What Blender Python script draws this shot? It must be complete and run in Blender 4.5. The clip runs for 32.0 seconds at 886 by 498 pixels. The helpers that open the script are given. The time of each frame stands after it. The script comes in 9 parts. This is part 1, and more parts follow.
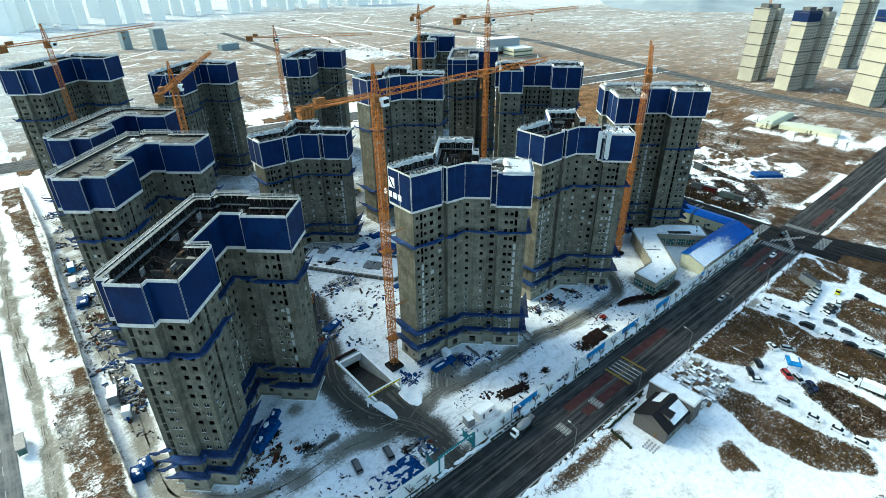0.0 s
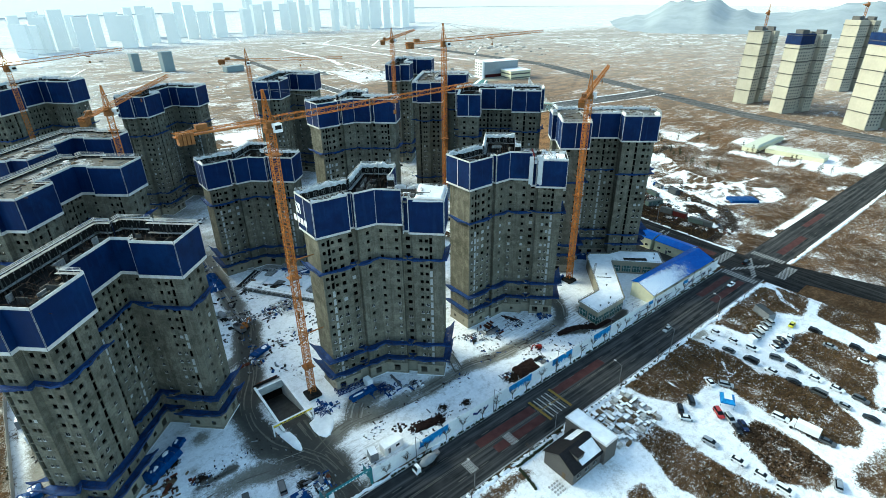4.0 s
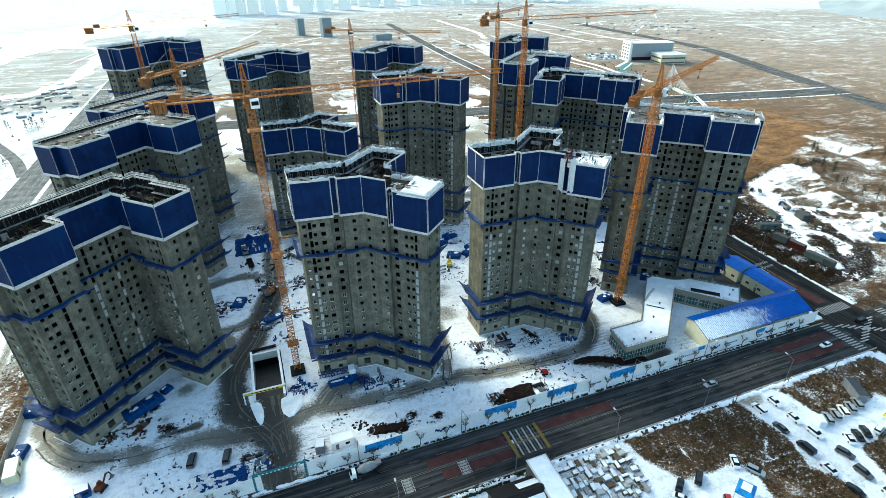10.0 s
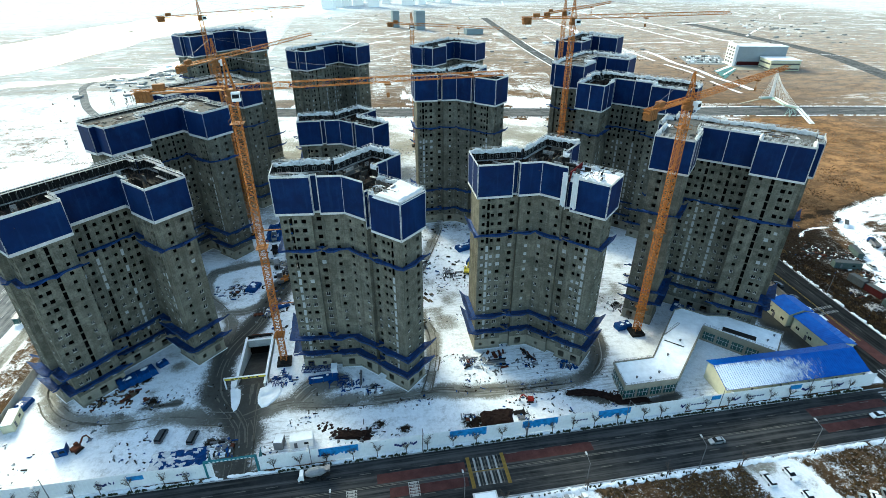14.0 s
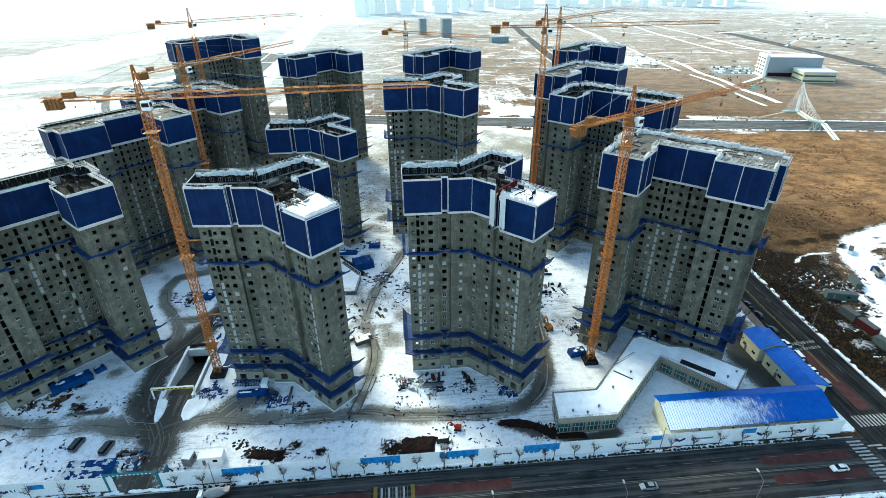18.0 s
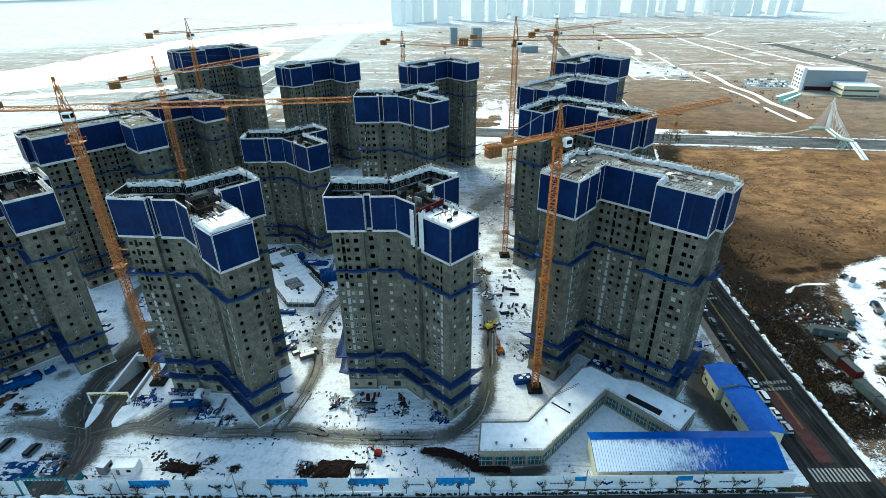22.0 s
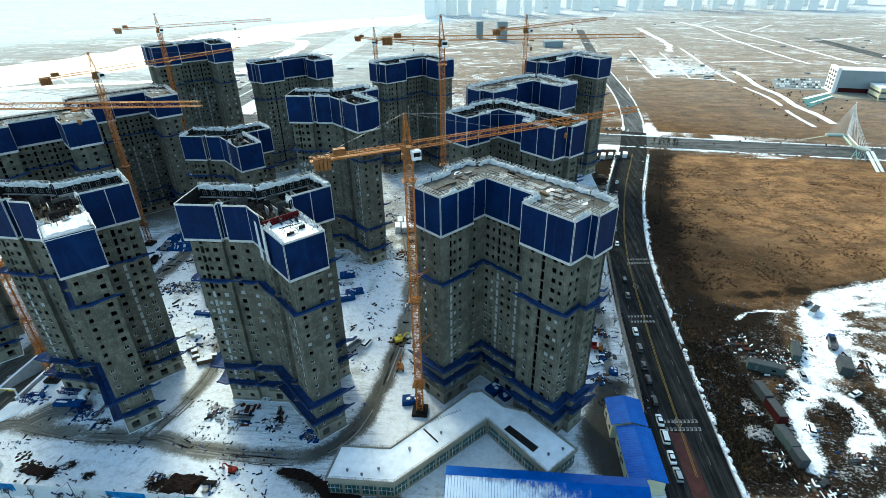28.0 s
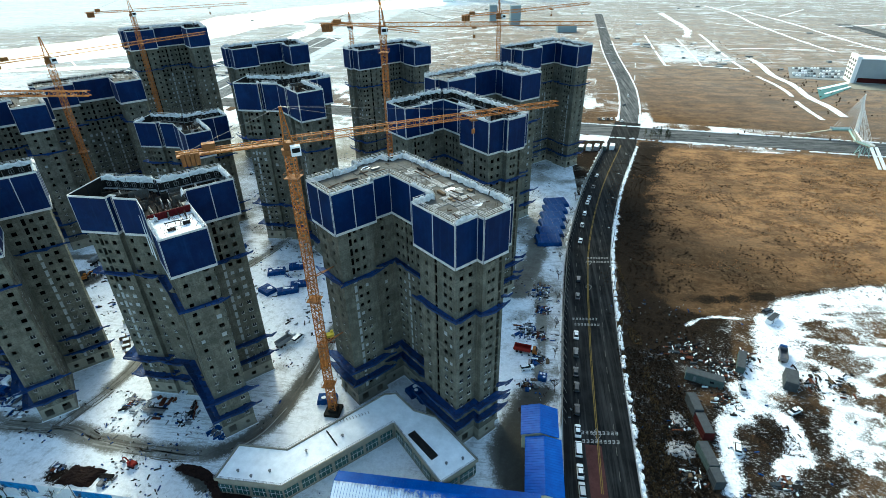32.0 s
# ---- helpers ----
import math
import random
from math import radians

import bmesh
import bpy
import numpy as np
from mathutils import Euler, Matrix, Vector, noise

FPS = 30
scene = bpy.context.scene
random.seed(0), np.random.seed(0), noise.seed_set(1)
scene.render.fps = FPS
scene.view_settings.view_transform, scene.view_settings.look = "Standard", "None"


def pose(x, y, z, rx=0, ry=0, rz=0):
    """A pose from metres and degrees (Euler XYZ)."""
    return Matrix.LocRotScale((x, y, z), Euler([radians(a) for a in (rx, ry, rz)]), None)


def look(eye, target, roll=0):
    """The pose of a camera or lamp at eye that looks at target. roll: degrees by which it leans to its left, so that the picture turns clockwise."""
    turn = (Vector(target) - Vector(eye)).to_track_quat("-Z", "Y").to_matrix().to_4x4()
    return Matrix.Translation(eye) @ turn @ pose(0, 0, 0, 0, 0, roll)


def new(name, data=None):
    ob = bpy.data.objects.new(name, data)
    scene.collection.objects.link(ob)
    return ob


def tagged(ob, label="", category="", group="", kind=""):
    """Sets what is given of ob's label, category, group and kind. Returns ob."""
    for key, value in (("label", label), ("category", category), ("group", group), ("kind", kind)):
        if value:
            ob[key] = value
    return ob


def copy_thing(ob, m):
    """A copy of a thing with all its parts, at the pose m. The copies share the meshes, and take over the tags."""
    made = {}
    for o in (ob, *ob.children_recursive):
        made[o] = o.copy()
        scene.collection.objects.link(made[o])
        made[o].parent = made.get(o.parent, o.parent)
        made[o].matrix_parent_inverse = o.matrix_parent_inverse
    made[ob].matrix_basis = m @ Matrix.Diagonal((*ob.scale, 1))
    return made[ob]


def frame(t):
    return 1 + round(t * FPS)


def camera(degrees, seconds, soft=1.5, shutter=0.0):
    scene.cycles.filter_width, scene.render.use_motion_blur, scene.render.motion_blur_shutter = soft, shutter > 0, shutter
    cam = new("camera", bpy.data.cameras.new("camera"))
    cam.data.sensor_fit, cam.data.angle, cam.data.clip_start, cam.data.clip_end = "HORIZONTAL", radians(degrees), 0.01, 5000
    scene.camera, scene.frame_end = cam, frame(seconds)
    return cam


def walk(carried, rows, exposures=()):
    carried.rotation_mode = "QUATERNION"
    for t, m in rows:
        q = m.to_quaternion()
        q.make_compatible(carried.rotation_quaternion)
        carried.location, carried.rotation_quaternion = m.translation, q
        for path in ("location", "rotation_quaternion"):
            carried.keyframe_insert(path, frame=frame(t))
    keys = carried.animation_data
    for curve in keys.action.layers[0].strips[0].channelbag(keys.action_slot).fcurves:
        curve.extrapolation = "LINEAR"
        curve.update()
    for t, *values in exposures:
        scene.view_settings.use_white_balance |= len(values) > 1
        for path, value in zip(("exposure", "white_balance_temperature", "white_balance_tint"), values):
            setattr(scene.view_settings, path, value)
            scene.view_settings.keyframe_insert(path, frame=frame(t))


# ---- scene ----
cam = camera(80.8, 32.0, 0.55)
METRES, EYE, TILT, LEAN, TURN = 259.2, 120.0, 0.0, 0.0, -40.2
ROWS = [
    (0.0, 0.0, 0.0, 0.0, -0.24, -28.81, 0.44),
    (0.5, 0.0158, 0.0006, 0.0002, 0.12, -28.58, 0.49),
    (1.0, 0.0317, 0.0012, 0.0004, 0.44, -28.35, 0.53),
    (1.5, 0.0474, 0.0022, 0.0002, 0.67, -28.09, 0.59),
    (2.0, 0.063, 0.0041, 0.0003, 0.88, -27.85, 0.65),
    (2.5, 0.0784, 0.0068, 0.0005, 1.1, -27.58, 0.67),
    (3.0, 0.0936, 0.0103, 0.0007, 1.36, -27.32, 0.66),
    (3.5, 0.1085, 0.0142, 0.0009, 1.57, -27.04, 0.68),
    (4.0, 0.1233, 0.0187, 0.0008, 1.81, -26.71, 0.69),
    (4.5, 0.1379, 0.0235, 0.0005, 2.09, -26.75, 0.72),
    (6.5, 0.1947, 0.0493, 0.0004, 7.26, -26.83, 0.6),
    (7.0, 0.2073, 0.0566, 0.0001, 8.95, -26.81, 0.55),
    (7.5, 0.22, 0.0645, 0.0, 10.69, -26.8, 0.48),
    (8.0, 0.2332, 0.0724, -0.0003, 12.63, -27.04, 0.45),
    (8.5, 0.2457, 0.0803, -0.0007, 14.4, -28.14, 0.38),
    (9.0, 0.2578, 0.089, -0.0001, 16.12, -28.9, 0.31),
    (9.5, 0.2705, 0.0973, -0.0003, 17.83, -28.99, 0.26),
    (10.0, 0.2828, 0.1064, 0.0003, 19.47, -29.1, 0.2),
    (10.5, 0.2951, 0.1152, 0.0002, 21.2, -29.15, 0.18),
    (11.0, 0.3074, 0.1246, 0.0002, 22.99, -29.21, 0.15),
    (11.5, 0.3182, 0.1334, 0.0002, 24.74, -29.28, 0.07),
    (12.0, 0.3297, 0.143, 0.0002, 26.74, -29.34, 0.02),
    (12.5, 0.3415, 0.1533, 0.0002, 27.98, -29.42, 0.02),
    (13.0, 0.3531, 0.1637, 0.0003, 28.81, -29.52, 0.03),
    (13.5, 0.3644, 0.1743, 0.0002, 29.67, -29.59, 0.03),
    (14.0, 0.3754, 0.1853, 0.0001, 30.61, -29.62, 0.05),
    (14.5, 0.386, 0.196, -0.0004, 31.32, -29.55, 0.05),
    (16.5, 0.4301, 0.2418, -0.0021, 33.78, -29.16, 0.19),
    (17.0, 0.4409, 0.2531, -0.0018, 34.11, -29.09, 0.23),
    (17.5, 0.4517, 0.2647, -0.0018, 34.58, -28.99, 0.26),
    (18.0, 0.4624, 0.2761, -0.0019, 35.07, -28.9, 0.29),
    (18.5, 0.4731, 0.2878, -0.0019, 35.57, -28.8, 0.33),
    (19.0, 0.4837, 0.2992, -0.0018, 36.19, -28.69, 0.33),
    (19.5, 0.494, 0.311, -0.0015, 37.08, -28.61, 0.36),
    (20.0, 0.5045, 0.3226, -0.0012, 37.82, -28.52, 0.39),
    (20.5, 0.5151, 0.3342, -0.0008, 38.42, -28.41, 0.44),
    (21.0, 0.5258, 0.3459, -0.0004, 38.93, -28.3, 0.47),
    (21.5, 0.5362, 0.358, 0.0001, 39.49, -28.21, 0.48),
    (22.0, 0.5464, 0.3699, 0.0007, 39.97, -28.11, 0.52),
    (22.5, 0.5565, 0.3821, 0.0011, 40.36, -27.98, 0.56),
    (23.0, 0.5664, 0.3949, 0.0016, 40.74, -27.85, 0.59),
    (23.5, 0.5762, 0.4072, 0.002, 41.02, -27.88, 0.62),
    (24.0, 0.5857, 0.4201, 0.0023, 41.47, -27.88, 0.63),
    (24.5, 0.595, 0.433, 0.0025, 41.9, -27.86, 0.65),
    (25.0, 0.604, 0.4461, 0.0026, 42.38, -27.84, 0.66),
    (25.5, 0.6127, 0.4594, 0.0026, 42.95, -27.83, 0.65),
    (27.5, 0.6478, 0.5131, 0.0023, 44.8, -28.53, 0.75),
    (28.0, 0.6564, 0.5263, 0.0028, 45.23, -28.74, 0.76),
    (28.5, 0.6653, 0.5396, 0.0029, 45.56, -28.93, 0.76),
    (29.0, 0.674, 0.5529, 0.0029, 45.97, -29.12, 0.78),
    (29.5, 0.6824, 0.5661, 0.0029, 46.47, -29.3, 0.76),
    (30.0, 0.6911, 0.5796, 0.0029, 46.97, -29.48, 0.76),
    (30.5, 0.6994, 0.5928, 0.003, 47.32, -29.67, 0.79),
    (31.0, 0.7074, 0.6065, 0.0028, 47.64, -29.87, 0.81),
    (31.5, 0.7147, 0.6205, 0.0026, 47.98, -30.07, 0.83),
    (32.0, 0.7219, 0.6348, 0.0024, 48.3, -30.27, 0.86),
]
walk(cam, [(t, pose(0, 0, EYE, TILT, LEAN, TURN) @ pose(METRES * x, METRES * y, METRES * z, 90 + pitch, roll, yaw)) for t, x, y, z, yaw, pitch, roll in ROWS],
     ((0.0, 1.64, 6280, -13), (4.0, 1.67, 6280, -13), (8.0, 1.79, 6350, -11), (13.0, 1.78, 6400, -10), (17.0, 1.94, 6420, -10), (19.0, 1.88, 6400, -10), (21.0, 1.75, 6340, -11), (23.0, 1.61, 6250, -12), (32.0, 1.60, 6230, -12)))

# ---------------------------------------------------------------- light
SUN_AZ, SUN_EL = 27.0, 31.0      # degrees left of +y, degrees up
world = bpy.data.worlds.new("winter_sky")
scene.world = world
world.use_nodes = True
wn = world.node_tree.nodes
sky = wn.new("ShaderNodeTexSky")
sky.sky_type, sky.sun_disc = "NISHITA", False
sky.sun_elevation, sky.sun_rotation = radians(SUN_EL), radians(-SUN_AZ)
sky.air_density, sky.dust_density, sky.ozone_density = 1.0, 2.6, 1.5
wn["Background"].inputs["Strength"].default_value = 0.13
world.node_tree.links.new(sky.outputs["Color"], wn["Background"].inputs["Color"])
sun = new("sun", bpy.data.lights.new("sun", "SUN"))
sun.data.energy, sun.data.angle, sun.data.color = 1.4, radians(20.0), (1.0, 0.93, 0.82)
sd = Vector((-math.sin(radians(SUN_AZ)) * math.cos(radians(SUN_EL)), math.cos(radians(SUN_AZ)) * math.cos(radians(SUN_EL)), math.sin(radians(SUN_EL))))
sun.matrix_world = look(sd * 300, (0, 0, 0))


# ---------------------------------------------------------------- materials
class Mat:
    """A node material under construction."""

    def __init__(self, name, rough=0.8, metal=0.0, spec=0.3):
        self.m = bpy.data.materials.new(name)
        self.m.use_nodes = True
        self.t = self.m.node_tree
        self.b = self.t.nodes["Principled BSDF"]
        self.b.inputs["Roughness"].default_value = rough
        self.b.inputs["Metallic"].default_value = metal
        self.b.inputs["Specular IOR Level"].default_value = spec
        self.co = self.t.nodes.new("ShaderNodeTexCoord").outputs["Object"]

    def world_co(self):
        self.co = self.t.nodes.new("ShaderNodeNewGeometry").outputs["Position"]
        return self

    def link(self, a, b):
        self.t.links.new(a, b)

    def noise(self, scale, detail=4, rough=0.6, stretch=(1, 1, 1), kind="Fac"):
        n = self.t.nodes.new("ShaderNodeTexNoise")
        mp = self.t.nodes.new("ShaderNodeMapping")
        mp.inputs["Scale"].default_value = stretch
        self.link(self.co, mp.inputs["Vector"])
        self.link(mp.outputs[0], n.inputs["Vector"])
        n.inputs["Scale"].default_value, n.inputs["Detail"].default_value, n.inputs["Roughness"].default_value = scale, detail, rough
        return n.outputs[kind]

    def ramp(self, fac, lo, hi):
        r = self.t.nodes.new("ShaderNodeMapRange")
        r.inputs["From Min"].default_value, r.inputs["From Max"].default_value = lo, hi
        self.link(fac, r.inputs["Value"])
        return r.outputs[0]

    def mix(self, fac, a, b, mode="MIX"):
        x = self.t.nodes.new("ShaderNodeMix")
        x.data_type, x.blend_type = "RGBA", mode
        for v, s in ((fac, x.inputs[0]), (a, x.inputs[6]), (b, x.inputs[7])):
            if hasattr(v, "links"):
                self.link(v, s)
            elif isinstance(v, (int, float)):
                s.default_value = v
            else:
                s.default_value = (*v, 1)
        return x.outputs[2]

    def math(self, op, a, b=0.0):
        x = self.t.nodes.new("ShaderNodeMath")
        x.operation = op
        for v, s in ((a, x.inputs[0]), (b, x.inputs[1])):
            if hasattr(v, "links"):
                self.link(v, s)
            else:
                s.default_value = v
        return x.outputs[0]

    def attr(self, name):
        a = self.t.nodes.new("ShaderNodeAttribute")
        a.attribute_name = name
        return a.outputs["Fac"]

    def random(self):
        return self.t.nodes.new("ShaderNodeObjectInfo").outputs["Random"]

    def color(self, c):
        if hasattr(c, "links"):
            self.link(c, self.b.inputs["Base Color"])
        else:
            self.b.inputs["Base Color"].default_value = (*c, 1)
        return self

    def bump(self, h, strength=0.3, dist=0.05):
        n = self.t.nodes.new("ShaderNodeBump")
        n.inputs["Strength"].default_value, n.inputs["Distance"].default_value = strength, dist
        self.link(h, n.inputs["Height"])
        self.link(n.outputs[0], self.b.inputs["Normal"])
        return self

    def alpha(self, v):
        if hasattr(v, "links"):
            self.link(v, self.b.inputs["Alpha"])
        else:
            self.b.inputs["Alpha"].default_value = v
        return self


def simple(name, c, rough=0.7, metal=0.0, vary=0.25, scale=1.5, spec=0.05, bump=0.0):
    """A plain surface with grain at two scales."""
    m = Mat(name, rough, metal, spec)
    f = m.math("ADD", m.math("MULTIPLY", m.noise(scale), 0.6), m.math("MULTIPLY", m.noise(scale * 9), 0.4))
    dark = tuple(v * (1 - vary) for v in c)
    lite = tuple(min(1, v * (1 + vary)) for v in c)
    m.color(m.mix(m.ramp(f, 0.3, 0.7), dark, lite))
    if bump:
        m.bump(f, bump, 0.05)
    return m.m


def concrete_mat():
    m = Mat("bare_concrete", 0.92, 0.0, 0.05).world_co()
    big = m.ramp(m.noise(0.09, 5, 0.6), 0.35, 0.7)
    streak = m.ramp(m.noise(0.9, 5, 0.7, (1, 1, 0.05)), 0.52, 0.74)
    grain = m.noise(2.2, 5, 0.7)
    c = m.mix(big, (0.073, 0.0735, 0.058), (0.133, 0.134, 0.108))
    c = m.mix(m.math("MULTIPLY", streak, 0.7), c, (0.243, 0.240, 0.205))
    c = m.mix(m.math("MULTIPLY", m.ramp(m.noise(0.5, 4, 0.6, (1, 1, 0.12)), 0.55, 0.8), 0.4), c, (0.095, 0.088, 0.07))
    z = m.t.nodes.new("ShaderNodeSeparateXYZ")
    m.link(m.co, z.inputs[0])
    # pour lines at every storey
    pour = m.math("ABSOLUTE", m.math("SUBTRACT", m.math("FRACT", m.math("DIVIDE", m.math("ADD", z.outputs["Z"], 0.4), 2.87)), 0.5))
    line = m.ramp(pour, 0.462, 0.49)
    c = m.mix(m.math("MULTIPLY", line, 0.75), c, (0.05, 0.047, 0.037))
    # pale line by each pour line, painted as light caught on its lip
    lip_light = m.math("MULTIPLY", m.ramp(pour, 0.42, 0.445), m.math("SUBTRACT", 1.0, m.ramp(pour, 0.445, 0.465)))
    c = m.mix(m.math("MULTIPLY", lip_light, 0.35), c, (0.26, 0.25, 0.21))
    blotch = m.ramp(m.noise(0.35, 7, 0.75), 0.46, 0.60)
    c = m.mix(m.math("MULTIPLY", blotch, 0.62), c, (0.25, 0.24, 0.195))
    # upright joints between shuttering boards
    board = m.math("ABSOLUTE", m.math("SUBTRACT", m.math("FRACT", m.math("DIVIDE", m.math("ADD", z.outputs["X"], m.math("MULTIPLY", z.outputs["Y"], 0.41)), 1.45)), 0.5))
    c = m.mix(m.math("MULTIPLY", m.ramp(board, 0.455, 0.49), 0.4), c, (0.045, 0.042, 0.034))
    # lime run-off below the sills
    lime = m.math("MULTIPLY", m.ramp(m.noise(2.6, 3, 0.6, (1, 1, 0.02)), 0.60, 0.72), m.ramp(m.noise(0.12, 4, 0.6), 0.46, 0.60))
    c = m.mix(m.math("MULTIPLY", lime, 0.55), c, (0.27, 0.265, 0.235))
    cell = m.t.nodes.new("ShaderNodeTexWhiteNoise")
    cell.noise_dimensions = "2D"
    pair = m.t.nodes.new("ShaderNodeCombineXYZ")
    m.link(m.math("FLOOR", m.math("DIVIDE", m.math("ADD", z.outputs["X"], m.math("MULTIPLY", z.outputs["Y"], 0.41)), 2.9)), pair.inputs[0])
    m.link(m.math("FLOOR", m.math("DIVIDE", m.math("ADD", z.outputs["Z"], 1.8), 2.87)), pair.inputs[1])
    m.link(pair.outputs[0], cell.inputs["Vector"])
    c = m.mix(m.math("MULTIPLY", cell.outputs["Value"], 0.35), c, (0.060, 0.057, 0.046))
    # pour-to-pour tone
    lift = m.t.nodes.new("ShaderNodeTexWhiteNoise")
    lift.noise_dimensions = "1D"
    m.link(m.math("FLOOR", m.math("DIVIDE", m.math("ADD", z.outputs["Z"], 1.8), 2.87)), lift.inputs["W"])
    c = m.mix(m.math("MULTIPLY", lift.outputs["Value"], 0.16), c, (0.21, 0.20, 0.16))
    c = m.mix(m.ramp(grain, 0.35, 0.65), m.mix(0.36, c, (0.028, 0.028, 0.024)), c)
    m.color(c).bump(grain, 0.25, 0.04)
    return m.m


def panel_mat():
    m = Mat("blue_screen", 0.6, 0.0, 0.1).world_co()
    c = m.mix(m.ramp(m.noise(0.25, 4), 0.3, 0.75), (0.0009, 0.0068, 0.036), (0.0017, 0.0135, 0.067))
    c = m.mix(m.math("MULTIPLY", m.ramp(m.noise(1.0, 4, 0.6, (1, 1, 0.08)), 0.55, 0.85), 0.6), c, (0.010, 0.038, 0.105))
    c = m.mix(m.math("MULTIPLY", m.ramp(m.noise(0.13, 7, 0.75), 0.48, 0.66), 0.5), c, (0.004, 0.030, 0.105))
    r = m.t.nodes.new("ShaderNodeObjectInfo").outputs["Random"]
    c = m.mix(m.math("MULTIPLY", r, 0.25), c, (0.002, 0.026, 0.115))
    m.color(c).bump(m.noise(0.8, 3), 0.15, 0.05)
    return m.m


def snow_mat():
    m = Mat("snow", 0.75, 0.0, 0.3).world_co()
    c = m.mix(m.ramp(m.noise(0.35, 6, 0.65), 0.35, 0.7), (0.70, 0.715, 0.73), (0.89, 0.905, 0.92))
    m.color(c).bump(m.noise(1.6, 6, 0.7), 0.4, 0.2)
    return m.m


def land_mat():
    """Snow, trodden mud, dry grass and bare soil, by what lies where."""
    m = Mat("winter_ground", 0.95, 0.0, 0.01).world_co()
    fine, mid, big = m.noise(0.9, 7, 0.75), m.noise(0.16, 8, 0.7), m.noise(0.035, 5, 0.6)
    speck = m.noise(2.6, 6, 0.8)
    snow = m.mix(m.ramp(fine, 0.3, 0.7), (0.66, 0.68, 0.70), (0.865, 0.88, 0.90))
    scuff = m.math("MULTIPLY", m.ramp(m.noise(0.4, 9, 0.8), 0.50, 0.62), m.ramp(big, 0.28, 0.55))
    snow = m.mix(m.math("MULTIPLY", scuff, 0.7), snow, (0.40, 0.40, 0.39))
    for lean, at in ((0.5, 1.0), (-0.7, 1.3)):
        drag = m.t.nodes.new("ShaderNodeMapping")
        drag.inputs["Rotation"].default_value[2], drag.inputs["Scale"].default_value = lean, (0.12, 1.0, 1.0)
        m.link(m.co, drag.inputs["Vector"])
        mark = m.t.nodes.new("ShaderNodeTexNoise")
        mark.inputs["Scale"].default_value, mark.inputs["Detail"].default_value, mark.inputs["Roughness"].default_value = at, 5, 0.7
        m.link(drag.outputs[0], mark.inputs["Vector"])
        snow = m.mix(m.math("MULTIPLY", m.math("MULTIPLY", m.ramp(mark.outputs["Fac"], 0.54, 0.62), m.attr("yard")), 0.65), snow, (0.27, 0.265, 0.25))
    snow = m.mix(m.math("MULTIPLY", m.ramp(speck, 0.62, 0.70), 0.45), snow, (0.30, 0.30, 0.29))
    mud = m.mix(m.ramp(mid, 0.35, 0.68), (0.125, 0.118, 0.098), (0.285, 0.272, 0.235))
    mud = m.mix(m.math("MULTIPLY", m.ramp(fine, 0.50, 0.75), 0.6), mud, (0.36, 0.355, 0.335))
    mud = m.mix(m.math("MULTIPLY", m.attr("wet"), m.math("ADD", 0.55, m.math("MULTIPLY", mid, 0.6))), mud, (0.026, 0.027, 0.025))
    grass = m.mix(m.ramp(mid, 0.38, 0.62), (0.056, 0.037, 0.022), (0.205, 0.134, 0.074))
    grass = m.mix(m.ramp(fine, 0.42, 0.62), m.mix(0.88, grass, (0.026, 0.017, 0.011)), grass)
    grass = m.mix(m.ramp(speck, 0.40, 0.62), m.mix(0.6, grass, (0.020, 0.014, 0.010)), grass)
    grass = m.mix(m.math("MULTIPLY", m.ramp(big, 0.42, 0.72), 0.35), grass, (0.25, 0.135, 0.060))
    grass = m.mix(m.math("MULTIPLY", m.ramp(m.noise(0.13, 8, 0.8, (1, 2.0, 1)), 0.46, 0.58), 0.75), grass, (0.045, 0.026, 0.014))
    # orange reeds in clumps, with duller hollows between them
    clump = m.math("ADD", m.math("MULTIPLY", m.noise(0.085, 9, 0.72, (0.8, 1.2, 1)), 0.6), m.math("MULTIPLY", m.noise(0.5, 8, 0.8), 0.4))
    tuft = m.mix(m.ramp(clump, 0.45, 0.56), (0.110, 0.064, 0.036), (0.355, 0.198, 0.094))
    tuft = m.mix(m.math("MULTIPLY", m.ramp(m.noise(0.22, 8, 0.75), 0.56, 0.68), 0.5), tuft, (0.34, 0.25, 0.16))
    tuft = m.mix(m.math("MULTIPLY", m.ramp(m.noise(0.03, 5, 0.7, (0.7, 1.4, 1)), 0.48, 0.66), 0.55), tuft, (0.120, 0.084, 0.056))
    grass = m.mix(m.math("MULTIPLY", m.attr("pale"), 0.85), grass, tuft)
    soil = m.mix(m.ramp(fine, 0.35, 0.7), (0.005, 0.004, 0.003), (0.030, 0.021, 0.015))
    soil = m.mix(m.math("MULTIPLY", m.ramp(speck, 0.60, 0.72), 0.3), soil, (0.12, 0.11, 0.10))
    jig = m.math("ADD", m.math("MULTIPLY", m.math("SUBTRACT", mid, 0.5), 0.9), m.math("MULTIPLY", m.math("SUBTRACT", fine, 0.5), 1.0))
    jig = m.math("ADD", jig, m.math("MULTIPLY", m.math("SUBTRACT", speck, 0.5), 0.9))
    def edge(name):
        return m.ramp(m.math("ADD", m.attr(name), jig), 0.42, 0.58)
    c = m.mix(edge("grass"), snow, grass)
    c = m.mix(edge("soil"), c, soil)
    c = m.mix(m.ramp(m.math("ADD", m.attr("mud"), m.math("MULTIPLY", jig, 0.75)), 0.36, 0.66), c, mud)
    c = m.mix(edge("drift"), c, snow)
    dust = m.math("ADD", m.noise(0.9, 9, 0.85, (1, 1.6, 1)), m.math("MULTIPLY", m.math("SUBTRACT", mid, 0.5), 0.5))
